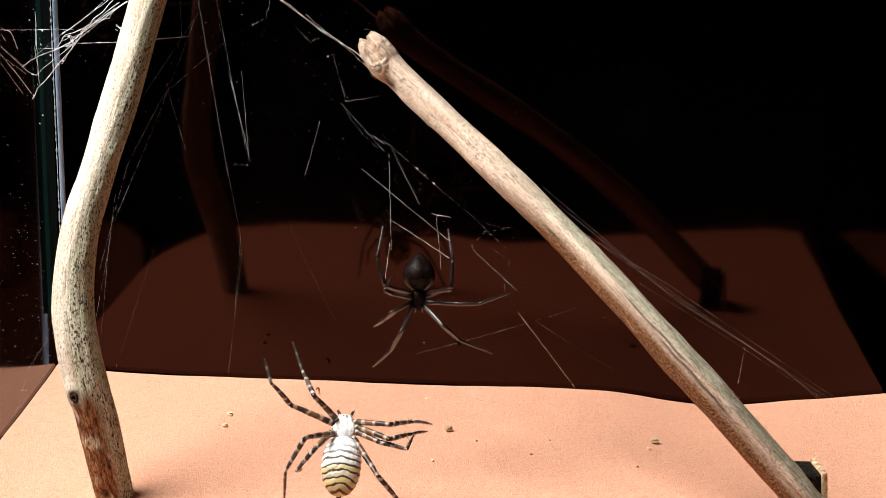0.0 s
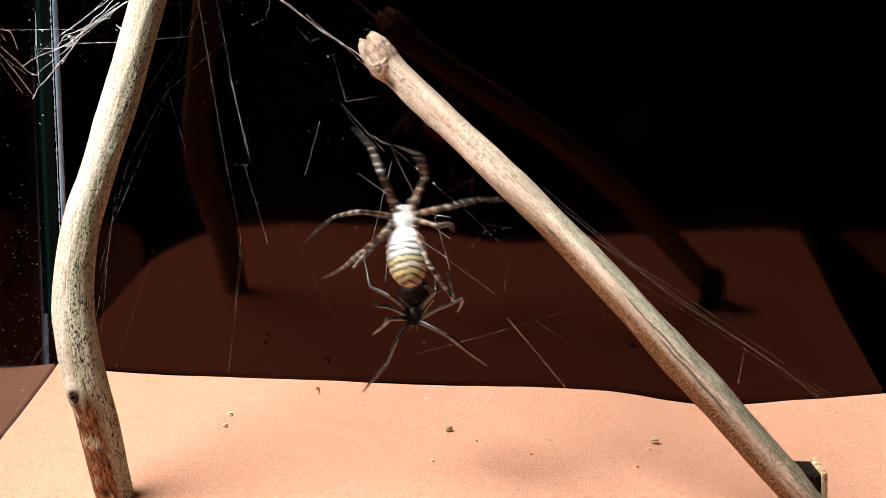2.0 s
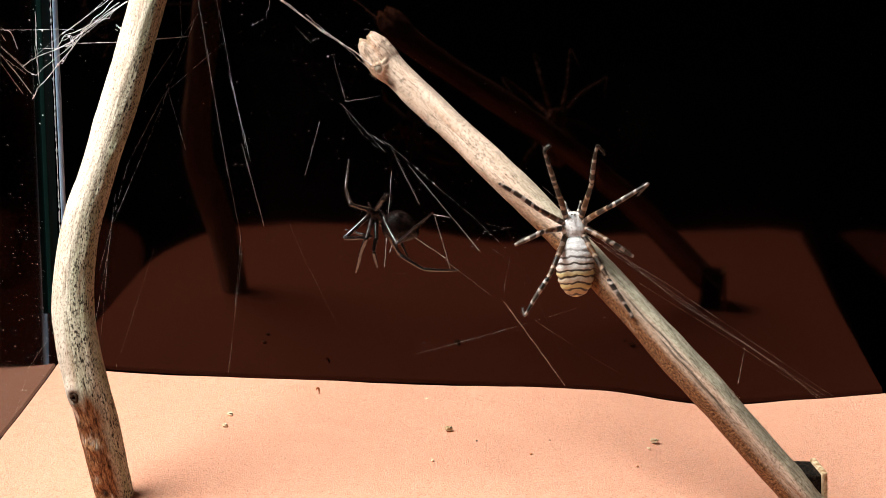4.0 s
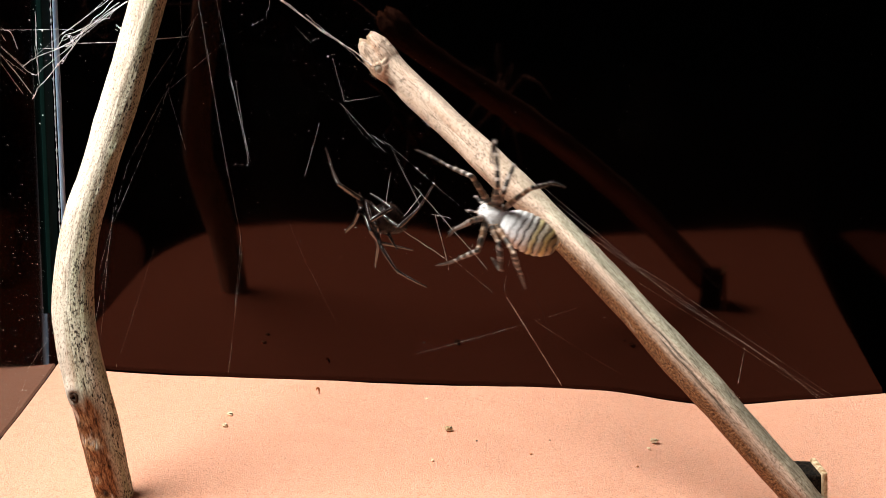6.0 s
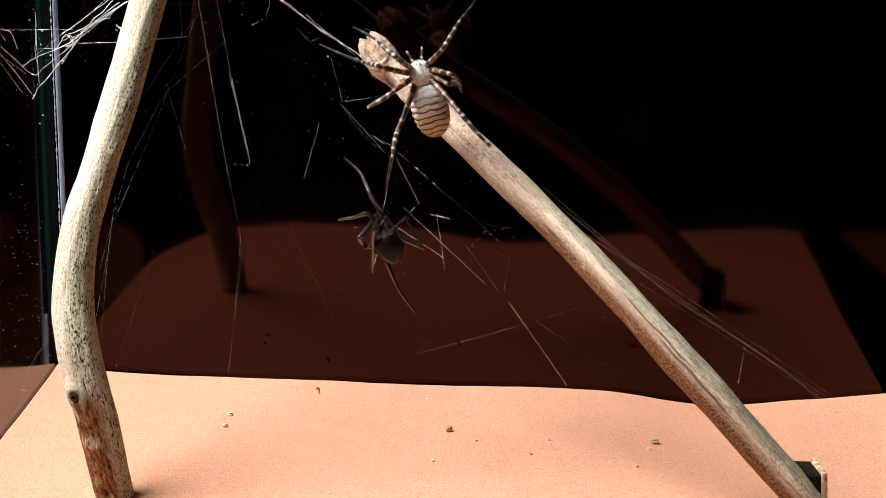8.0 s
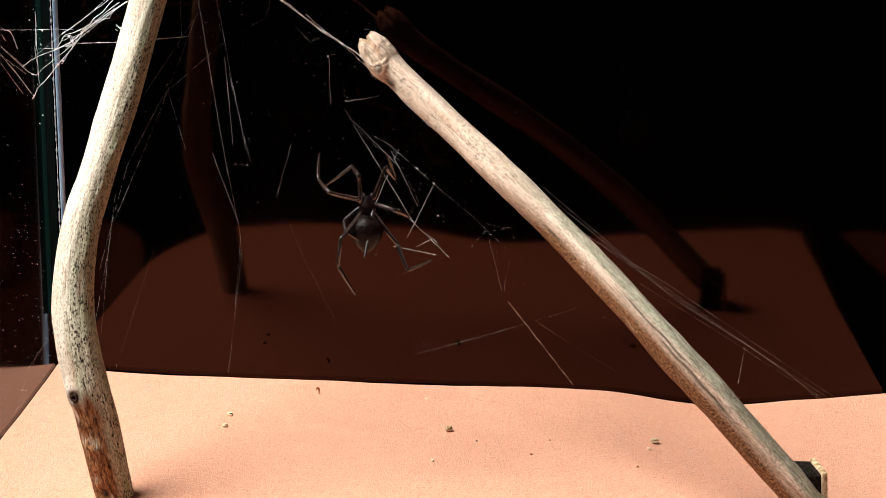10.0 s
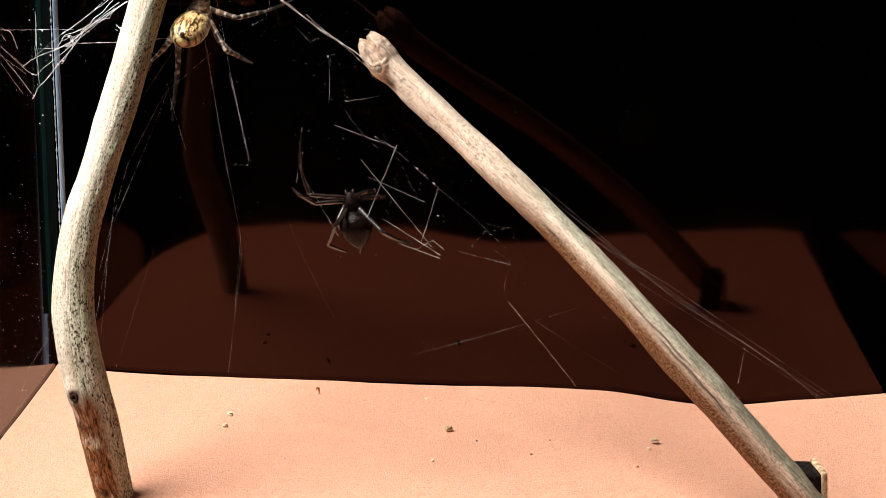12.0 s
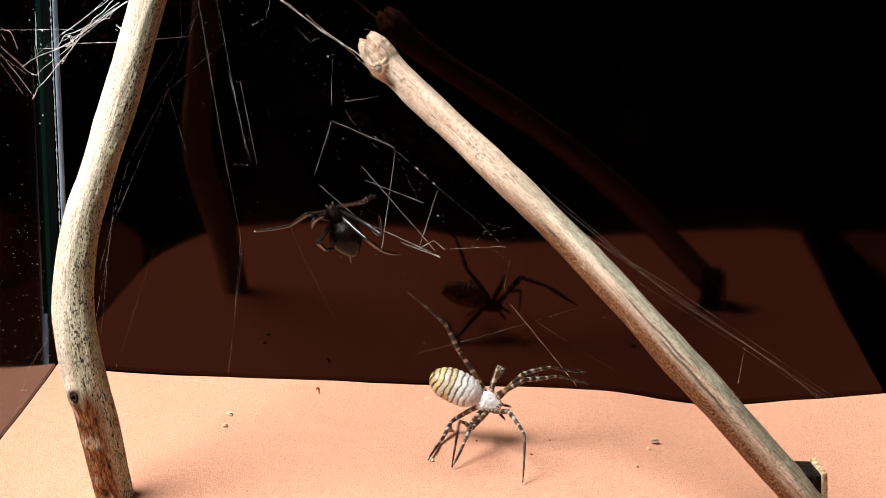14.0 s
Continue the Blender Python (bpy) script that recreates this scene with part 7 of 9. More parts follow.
    banded.at(9, (-38.6, -75.0, 139.8), (-0.52, -0.27, 0.81), (0.25, -0.96, -0.16),
              (-49.9, -84.8, 148.4, -61.2, -87.2, 151.9, -62.3, -74.6, 145.8), (-49.3, -87.2, 142.8, -60.3, -86.9, 139.3, -59.5, -74.4, 135.8), (-42.9, -84.3, 137.8, -47.3, -82.1, 132.0, -46.5, -74.0, 134.7), (-39.4, -86.8, 130.4, -42.7, -87.1, 119.5, -48.0, -73.7, 120.1), (-41.3, -85.4, 152.8, -45.8, -87.9, 163.6, -48.0, -74.2, 161.5), (-33.6, -86.6, 149.0, -25.9, -86.0, 157.5, -29.4, -73.8, 154.9), (-30.2, -79.0, 142.3, -22.8, -79.2, 140.6, -29.2, -73.5, 140.8), (-25.2, -75.1, 134.8, -15.6, -78.9, 139.5, -18.8, -73.2, 126.7))
    banded.at(9.7, (-69.9, -55.0, 139.0), (-0.86, -0.43, 0.26), (0.19, 0.19, 0.96),
              (-81.4, -67.7, 139.0, -92.0, -69.9, 133.9, -93.9, -56.9, 129.0), (-78.5, -69.4, 137.6, -87.1, -69.3, 129.9, -87.9, -56.9, 126.1), (-73.3, -65.1, 135.3, -77.0, -64.0, 128.8, -75.7, -56.3, 132.4), (-65.8, -69.3, 132.8, -61.6, -69.6, 122.2, -63.8, -55.4, 122.0), (-80.6, -63.2, 147.8, -87.8, -67.5, 156.5, -89.5, -53.6, 155.6), (-73.1, -62.3, 150.0, -73.5, -64.8, 161.2, -77.5, -52.7, 158.8), (-70.5, -56.6, 147.4, -67.9, -59.4, 154.0, -70.2, -52.1, 150.1), (-61.5, -61.8, 145.7, -52.5, -66.4, 151.0, -53.5, -52.0, 150.5))
    banded.at(10.3, (-86.0, -55.0, 127.6), (-0.98, -0.17, 0.10), (-0.10, 0.76, -0.64),
              (-100.6, -48.6, 133.8, -110.0, -46.0, 140.9, -104.7, -58.1, 145.6), (-92.4, -46.2, 139.3, -94.1, -45.1, 150.6, -92.6, -58.0, 150.3), (-84.3, -48.9, 135.0, -80.1, -49.6, 141.3, -82.4, -57.8, 140.3), (-76.7, -45.8, 134.4, -66.9, -43.4, 139.7, -65.8, -57.5, 142.1), (-89.0, -67.2, 120.5, -93.1, -61.7, 110.7, -98.4, -52.2, 101.9), (-92.1, -64.9, 135.7, -98.0, -57.6, 142.3, -101.4, -48.2, 150.6), (-80.8, -56.7, 122.3, -76.6, -57.4, 116.1, -83.9, -52.8, 115.7), (-74.9, -63.2, 123.4, -72.2, -52.4, 121.0, -65.8, -65.3, 121.8))
    banded.at(11.5, (-86.0, -55.0, 127.6), (-0.98, -0.17, 0.10), (-0.10, 0.76, -0.64),
              (-100.6, -48.6, 133.8, -110.0, -46.0, 140.9, -104.7, -58.1, 145.6), (-92.4, -46.2, 139.3, -94.1, -45.1, 150.6, -92.6, -58.0, 150.3), (-84.3, -48.9, 135.0, -80.1, -49.6, 141.3, -82.4, -57.8, 140.3), (-76.7, -45.8, 134.4, -66.9, -43.4, 139.7, -65.8, -57.5, 142.1), (-89.0, -67.2, 120.5, -93.1, -61.7, 110.7, -98.4, -52.2, 101.9), (-92.1, -64.9, 135.7, -98.0, -57.6, 142.3, -101.4, -48.2, 150.6), (-80.8, -56.7, 122.3, -76.6, -57.4, 116.1, -83.9, -52.8, 115.7), (-74.9, -63.2, 123.4, -72.2, -52.4, 121.0, -65.8, -65.3, 121.8))
    banded.at(11.8, (-87.1, -45.0, 127.2), (-0.84, 0.22, 0.49), (-0.30, 0.86, -0.41),
              (-101.2, -44.5, 136.1, -113.1, -43.1, 136.5, -105.7, -50.1, 146.1), (-93.8, -44.3, 142.4, -97.6, -39.4, 152.1, -86.5, -35.8, 157.9), (-84.2, -40.7, 137.3, -81.5, -43.6, 143.8, -80.9, -44.2, 135.3), (-75.0, -42.5, 136.7, -67.8, -35.3, 141.9, -65.6, -49.5, 140.9), (-89.5, -54.9, 122.9, -82.4, -59.8, 114.6, -91.0, -50.6, 108.5), (-85.4, -55.6, 124.7, -79.8, -55.1, 114.7, -79.2, -42.1, 114.6), (-87.0, -41.4, 120.2, -84.7, -42.8, 113.1, -91.3, -45.6, 117.8), (-77.4, -53.6, 125.4, -70.5, -46.8, 119.4, -66.7, -33.1, 116.9))
    banded.at(12, (-84.9, -42.0, 120.4), (0.10, 0.90, 0.42), (0.00, 0.42, -0.91),
              (-84.1, -39.3, 134.1, -86.0, -33.1, 144.2, -85.8, -46.3, 148.9), (-72.8, -46.9, 120.5, -66.3, -37.4, 121.5, -59.8, -26.4, 123.7), (-79.2, -40.4, 113.3, -74.4, -45.6, 110.7, -72.8, -37.6, 108.0), (-75.6, -49.5, 111.7, -72.6, -39.1, 108.1, -67.8, -52.7, 109.0), (-89.6, -46.8, 116.4, -90.7, -42.3, 105.3, -93.5, -37.3, 92.5), (-88.4, -48.9, 115.9, -89.3, -47.5, 104.6, -90.8, -49.5, 91.8), (-91.9, -40.6, 114.6, -93.1, -47.8, 112.3, -96.2, -40.6, 108.7), (-90.5, -52.6, 114.1, -97.1, -45.7, 107.9, -101.5, -33.3, 102.1))
    banded.at(12.1, (-87.2, -42.0, 120.5), (0.13, 0.30, 0.94), (-0.01, 0.95, -0.30),
              (-82.1, -36.9, 136.3, -82.1, -33.0, 147.7, -84.8, -46.0, 143.0), (-72.3, -38.9, 120.4, -67.0, -31.3, 127.2, -59.0, -24.0, 120.1), (-81.6, -40.2, 114.7, -76.1, -44.0, 111.1, -74.5, -35.7, 109.8), (-78.0, -50.6, 112.9, -82.6, -41.0, 116.8, -75.8, -47.9, 106.2), (-96.1, -31.4, 128.4, -94.0, -33.6, 116.7, -93.4, -47.1, 120.3), (-92.7, -47.7, 115.0, -95.4, -37.2, 111.2, -94.5, -47.5, 103.3), (-93.6, -36.8, 117.2, -98.5, -37.5, 111.5, -96.2, -45.1, 114.7), (-94.0, -51.9, 113.5, -98.8, -45.6, 105.3, -105.3, -33.2, 101.7))
    banded.at(12.2, (-95.8, -42.0, 97.9), (-0.23, -0.47, 0.85), (-0.31, 0.87, 0.39),
              (-89.9, -42.9, 113.7, -93.2, -33.4, 120.2, -100.5, -45.3, 119.1), (-89.1, -33.6, 108.2, -83.2, -30.8, 117.6, -79.4, -38.1, 107.6), (-89.0, -37.5, 96.9, -82.1, -40.7, 97.8, -85.1, -39.5, 89.9), (-81.0, -45.4, 95.5, -76.9, -35.2, 98.5, -82.7, -42.0, 87.2), (-102.5, -45.7, 113.1, -105.7, -35.3, 118.2, -115.3, -45.3, 116.0), (-110.2, -38.5, 101.8, -105.6, -43.4, 92.5, -107.2, -50.5, 81.7), (-102.0, -36.3, 96.3, -107.7, -37.2, 91.3, -103.9, -44.4, 94.0), (-100.0, -49.6, 85.9, -104.2, -44.2, 76.8, -108.3, -30.8, 73.4))
    banded.at(12.3, (-114.0, -42.0, 81.7), (-0.91, -0.33, 0.26), (-0.35, 0.94, -0.02),
              (-119.1, -52.9, 92.1, -124.4, -42.1, 91.1, -134.7, -33.3, 94.4), (-116.7, -33.2, 93.1, -115.7, -31.2, 104.4, -112.8, -42.9, 99.5), (-107.6, -41.7, 86.3, -100.6, -39.4, 88.2, -94.1, -44.9, 88.8), (-102.0, -46.0, 89.1, -95.6, -37.4, 92.9, -82.9, -35.4, 86.4), (-126.6, -39.4, 72.8, -130.3, -29.3, 67.5, -132.5, -43.0, 68.7), (-122.2, -33.9, 73.2, -126.1, -41.8, 65.8, -118.0, -51.8, 64.0), (-114.6, -36.6, 74.9, -111.8, -37.2, 67.9, -115.0, -44.1, 71.8), (-105.1, -51.7, 76.9, -96.0, -48.0, 71.0, -99.8, -37.0, 62.6))
    banded.at(12.4, (-112.0, -42.0, 83.4), (-0.96, -0.19, 0.22), (-0.19, 0.98, 0.01),
              (-115.4, -54.6, 87.4, -120.4, -44.0, 90.0, -127.0, -33.4, 96.3), (-117.3, -32.2, 93.7, -117.0, -31.3, 105.1, -113.4, -43.6, 102.7), (-105.9, -40.9, 88.2, -98.7, -40.7, 90.7, -90.8, -43.2, 92.9), (-100.1, -47.2, 89.8, -93.5, -38.2, 92.2, -85.2, -26.6, 90.1), (-118.4, -43.1, 70.7, -123.1, -33.9, 64.6, -130.5, -42.2, 56.2), (-124.8, -33.2, 81.8, -135.2, -37.9, 82.0, -125.8, -46.1, 78.4), (-112.9, -36.6, 75.8, -110.4, -36.9, 68.6, -112.7, -44.1, 72.7), (-103.4, -51.5, 78.0, -97.7, -45.5, 70.2, -98.9, -33.7, 62.1))
    banded.at(12.5, (-113.4, -42.0, 85.9), (-0.94, -0.17, 0.30), (-0.16, 0.99, 0.06),
              (-116.5, -54.6, 89.8, -120.7, -43.9, 93.1, -125.0, -32.5, 100.0), (-120.4, -32.6, 96.1, -120.8, -32.6, 107.6, -116.4, -44.7, 106.1), (-107.3, -39.5, 90.6, -100.3, -37.1, 92.0, -92.3, -34.3, 93.6), (-102.0, -49.2, 91.3, -96.8, -39.3, 93.5, -92.7, -25.7, 91.2), (-118.2, -51.5, 77.6, -122.9, -53.2, 66.6, -129.1, -50.9, 54.3), (-127.7, -36.1, 89.7, -137.2, -32.1, 94.8, -134.0, -44.7, 95.2), (-116.1, -36.9, 77.8, -115.1, -37.1, 70.2, -115.5, -44.5, 74.6), (-106.4, -52.0, 79.0, -103.4, -45.0, 70.5, -102.8, -32.7, 63.1))
    banded.at(12.7, (-112.9, -42.0, 85.5), (-0.83, -0.40, 0.38), (-0.37, 0.92, 0.15),
              (-116.5, -55.9, 89.7, -121.5, -45.5, 93.2, -124.8, -33.9, 100.2), (-120.0, -41.4, 100.8, -119.1, -32.4, 108.0, -117.7, -43.5, 101.3), (-106.2, -40.9, 90.7, -99.3, -38.4, 92.6, -92.6, -33.7, 95.4), (-100.5, -48.4, 90.8, -93.9, -39.6, 93.8, -92.0, -25.3, 92.8), (-120.4, -45.4, 74.1, -125.1, -38.3, 65.7, -130.3, -44.5, 54.3), (-126.1, -37.2, 91.5, -134.3, -33.5, 98.6, -129.8, -45.7, 99.0), (-116.3, -38.4, 77.1, -116.3, -38.0, 69.5, -116.3, -45.2, 74.2), (-104.4, -49.4, 77.2, -95.3, -45.5, 71.7, -97.8, -32.2, 66.9))
    banded.at(13, (-112.1, -42.0, 86.8), (-0.69, -0.48, 0.54), (-0.42, 0.87, 0.25),
              (-114.9, -56.2, 91.4, -119.3, -46.0, 95.9, -122.4, -34.2, 102.8), (-111.4, -55.7, 93.8, -114.5, -45.7, 98.3, -118.0, -33.3, 100.3), (-104.5, -41.0, 92.0, -97.1, -39.7, 92.4, -91.3, -36.5, 98.0), (-98.5, -47.3, 91.0, -90.9, -40.0, 95.4, -91.0, -25.6, 94.6), (-123.0, -39.7, 78.9, -129.2, -33.7, 70.5, -126.3, -46.6, 65.9), (-121.9, -37.4, 96.4, -126.0, -34.3, 106.7, -120.5, -46.1, 106.7), (-116.9, -40.7, 78.3, -117.9, -38.2, 71.2, -118.2, -45.5, 75.8), (-103.4, -44.6, 76.8, -93.4, -50.0, 75.5, -91.1, -35.8, 75.2))
    banded.at(13.1, (-107.3, -45.7, 79.3), (-0.61, -0.76, 0.21), (-0.56, 0.61, 0.56),
              (-104.5, -58.9, 88.3, -105.1, -47.5, 92.1, -110.3, -38.1, 101.0), (-101.0, -58.6, 85.7, -91.5, -52.6, 87.7, -100.0, -43.9, 92.4), (-100.1, -47.0, 85.6, -93.5, -43.9, 87.8, -88.8, -50.6, 90.3), (-93.5, -51.7, 81.7, -89.2, -41.6, 84.5, -84.9, -28.7, 79.6), (-117.7, -38.8, 77.2, -127.3, -35.6, 70.7, -122.5, -48.8, 69.6), (-115.7, -43.3, 89.2, -120.5, -38.7, 98.6, -118.6, -51.2, 95.7), (-112.4, -41.9, 71.5, -114.3, -41.7, 64.2, -113.1, -48.5, 69.3), (-98.1, -47.0, 69.2, -87.6, -50.1, 65.8, -87.2, -35.7, 66.2))
    banded.at(13.2, (-96.6, -56.3, 72.6), (-0.09, 0.33, -0.94), (-0.90, -0.44, -0.07),
              (-89.6, -65.9, 64.6, -81.3, -67.2, 56.1, -82.4, -53.3, 56.1), (-90.2, -68.2, 68.3, -80.9, -72.7, 63.3, -84.3, -60.4, 61.1), (-91.0, -62.3, 74.3, -84.3, -60.4, 77.3, -90.0, -55.1, 73.5), (-91.1, -64.7, 82.1, -86.2, -64.4, 92.4, -87.0, -50.1, 93.9), (-95.9, -63.7, 63.2, -100.7, -58.8, 53.3, -96.4, -46.7, 47.6), (-101.7, -64.9, 67.0, -110.1, -66.3, 59.3, -112.9, -53.6, 59.1), (-98.8, -61.7, 73.4, -105.0, -58.2, 70.7, -104.8, -49.7, 68.9), (-94.7, -62.3, 83.6, -99.1, -65.2, 93.7, -95.6, -51.3, 94.7))
    banded.at(13.3, (-74.5, -60.0, 17.8), (0.36, -0.45, -0.82), (0.16, -0.85, 0.50),
              (-63.4, -71.1, 11.7, -57.3, -74.8, 2.2, -57.3, -60.8, 2.1), (-63.8, -71.6, 16.8, -53.6, -76.2, 14.0, -52.3, -63.8, 10.3), (-66.0, -65.4, 21.1, -58.9, -62.6, 20.7, -61.8, -56.7, 15.2), (-70.7, -65.4, 30.6, -71.5, -62.5, 41.6, -69.2, -48.3, 41.8), (-72.4, -74.9, 11.8, -80.0, -71.6, 3.1, -67.7, -76.1, -1.8), (-84.6, -70.8, 16.1, -95.6, -73.5, 13.9, -98.2, -62.1, 8.3), (-83.8, -64.3, 13.5, -90.5, -62.0, 10.6, -83.9, -56.9, 8.6), (-76.7, -55.2, 29.3, -75.3, -44.1, 27.3, -74.8, -44.3, 41.7))
    banded.at(13.4, (-75.1, -58.8, 13.0), (0.26, -0.45, -0.85), (0.15, -0.85, 0.50),
              (-61.3, -66.3, 9.1, -54.0, -75.2, 12.6, -54.0, -63.1, 5.4), (-61.8, -67.6, 12.3, -51.4, -72.3, 10.8, -49.7, -60.6, 5.3), (-64.6, -61.4, 14.9, -61.2, -54.6, 14.8, -62.7, -51.9, 6.8), (-68.8, -64.3, 25.1, -70.6, -57.8, 34.3, -66.5, -44.1, 33.2), (-70.6, -72.6, 9.8, -79.4, -69.8, 2.2, -69.6, -79.7, 0.5), (-86.7, -66.3, 14.4, -97.7, -66.6, 17.8, -106.0, -63.3, 8.4), (-81.5, -66.5, 14.6, -85.8, -61.3, 11.1, -85.7, -54.0, 6.5), (-73.0, -58.7, 25.6, -66.2, -62.4, 34.0, -68.7, -48.3, 35.5))
    banded.at(13.5, (-71.3, -57.5, 12.8), (0.29, -0.42, -0.86), (0.18, -0.86, 0.47),
              (-56.6, -56.8, 11.7, -48.6, -65.7, 12.5, -44.6, -54.7, 4.8), (-55.7, -56.8, 12.8, -44.6, -59.1, 14.5, -39.2, -51.2, 5.6), (-61.5, -62.5, 14.1, -58.1, -56.4, 11.0, -56.6, -49.7, 5.8), (-64.1, -64.3, 24.0, -62.9, -54.1, 28.7, -62.7, -39.7, 29.6), (-62.9, -68.6, 9.7, -63.9, -59.3, 2.0, -62.5, -73.2, 0.9), (-82.0, -66.0, 14.5, -93.3, -65.0, 12.4, -105.7, -63.7, 8.7), (-74.2, -66.4, 15.1, -77.5, -60.6, 11.5, -80.7, -53.7, 7.3), (-64.9, -62.9, 22.9, -63.7, -52.7, 27.7, -63.7, -38.3, 28.5))
    banded.at(13.6, (-61.6, -55.3, 12.6), (0.70, -0.30, -0.65), (0.13, -0.88, 0.46),
              (-45.8, -57.1, 15.6, -37.4, -53.0, 8.1, -33.3, -40.1, 4.3), (-48.6, -59.9, 19.8, -39.2, -64.3, 24.9, -34.4, -53.4, 19.6), (-53.8, -55.4, 19.8, -50.4, -51.0, 25.0, -51.0, -47.0, 17.4), (-63.0, -58.3, 26.5, -71.3, -50.7, 27.8, -61.9, -40.8, 32.3), (-49.5, -64.5, 9.9, -41.8, -61.3, 18.6, -44.4, -70.7, 8.6), (-66.1, -68.9, 9.6, -73.7, -76.9, 12.8, -75.7, -80.1, 0.3), (-67.0, -62.7, 12.9, -73.8, -61.2, 9.7, -72.0, -55.8, 3.2), (-67.9, -46.8, 19.3, -61.7, -50.6, 28.1, -70.4, -40.0, 23.8))
    banded.at(13.7, (-43.3, -53.2, 11.5), (0.92, 0.02, -0.39), (0.16, -0.94, 0.31),
              (-28.3, -55.9, 17.8, -18.0, -51.0, 14.2, -13.5, -38.2, 10.7), (-33.4, -59.2, 21.3, -23.7, -61.7, 27.0, -19.8, -49.6, 24.1), (-39.8, -54.5, 20.9, -38.3, -58.9, 26.9, -39.4, -51.1, 23.4), (-51.1, -55.5, 22.8, -61.0, -54.3, 28.3, -51.9, -43.2, 28.5), (-27.4, -52.8, 10.1, -15.5, -51.2, 9.4, -17.4, -64.3, 4.7), (-38.2, -66.6, 7.8, -36.8, -77.0, 12.5, -38.5, -74.7, -0.2), (-48.7, -58.8, 9.0, -55.8, -61.6, 9.4, -52.9, -66.1, 2.7), (-52.1, -43.1, 9.5, -63.1, -40.8, 7.5, -77.4, -39.6, 7.6))
    banded.at(13.8, (-21.2, -51.2, 9.8), (0.98, -0.03, -0.21), (0.04, -0.94, 0.34),
              (-8.9, -57.0, 18.3, 1.3, -51.0, 16.0, 5.5, -37.9, 13.4), (-13.4, -59.2, 19.9, -3.0, -56.4, 23.8, 0.7, -44.2, 21.1), (-23.0, -53.1, 18.0, -22.1, -58.7, 23.1, -23.4, -50.9, 19.5), (-32.2, -48.5, 17.6, -43.6, -48.4, 18.2, -32.0, -45.8, 26.4), (-5.9, -54.2, 12.3, 2.7, -62.0, 9.2, 6.6, -73.6, 2.3), (-10.2, -62.4, 8.4, 0.5, -62.7, 4.3, -6.1, -51.6, 2.7), (-27.0, -55.4, 7.3, -33.4, -59.4, 6.6, -33.8, -67.5, 3.9), (-30.7, -43.0, 3.8, -39.8, -44.7, -2.9, -47.6, -56.1, 0.9))
    banded.at(13.9, (-7.3, -49.5, 13.7), (0.94, -0.20, -0.29), (0.01, -0.81, 0.58),
              (5.0, -53.8, 22.7, 13.3, -45.1, 22.2, 23.6, -36.6, 17.9), (5.9, -55.1, 21.5, 14.9, -48.0, 20.5, 24.6, -40.7, 15.9), (-1.9, -43.4, 21.1, -0.6, -50.7, 22.7, -2.1, -43.9, 17.7), (-13.5, -45.5, 26.2, -17.4, -50.5, 35.7, -28.6, -48.3, 44.4), (1.3, -62.3, 14.4, 7.7, -72.0, 11.2, 9.3, -81.2, 0.8), (-4.7, -64.3, 9.6, -1.9, -75.2, 12.2, -10.1, -75.3, 2.2), (-9.5, -58.8, 8.9, -9.0, -65.5, 5.3, -10.2, -72.7, 0.8), (-15.0, -42.5, 3.7, -16.3, -53.4, 0.6, -17.1, -67.7, 0.8))
    banded.at(14, (-3.6, -49.0, 13.4), (0.92, -0.12, -0.37), (0.11, -0.83, 0.55),
              (8.8, -52.5, 22.1, 17.1, -43.9, 21.6, 27.5, -35.5, 17.4), (9.6, -54.1, 21.1, 18.7, -47.1, 20.0, 28.5, -39.9, 15.4), (1.9, -43.0, 20.8, 3.2, -50.4, 22.5, 1.7, -43.5, 17.5), (-9.7, -45.1, 25.9, -13.7, -49.9, 35.4, -24.9, -47.7, 44.1), (5.1, -61.3, 13.9, 9.5, -72.2, 11.4, 9.3, -81.3, 0.8), (-5.1, -62.7, 9.0, -8.4, -72.1, 14.7, -10.2, -75.8, 2.4), (-5.5, -58.3, 8.5, -7.3, -64.7, 4.9, -10.2, -71.7, 0.8), (-11.5, -42.2, 3.1, -14.4, -52.9, 0.5, -17.1, -67.0, 0.8))
    black.at(0, (-20.4, -70.0, 51.4), (0.03, -0.33, -0.94), (0.04, -0.94, 0.34),
              (-13.2, -78.2, 43.5, -9.1, -74.1, 38.6, 0.1, -73.4, 34.8), (-10.9, -72.5, 48.2, -4.3, -73.1, 48.5, 4.1, -70.3, 51.1), (-13.7, -71.5, 51.9, -12.2, -68.1, 50.6, -11.6, -63.3, 51.6), (-11.5, -77.6, 53.7, -11.3, -75.1, 60.8, -12.9, -69.5, 68.3), (-24.5, -79.0, 41.9, -27.3, -75.8, 35.6, -32.6, -70.6, 28.9), (-26.1, -77.9, 47.4, -29.1, -73.5, 43.6, -32.7, -66.2, 39.2), (-27.7, -70.9, 50.0, -29.5, -73.9, 51.7, -28.0, -69.9, 54.2), (-29.0, -77.9, 54.1, -31.3, -75.7, 61.0, -30.3, -70.5, 68.7))
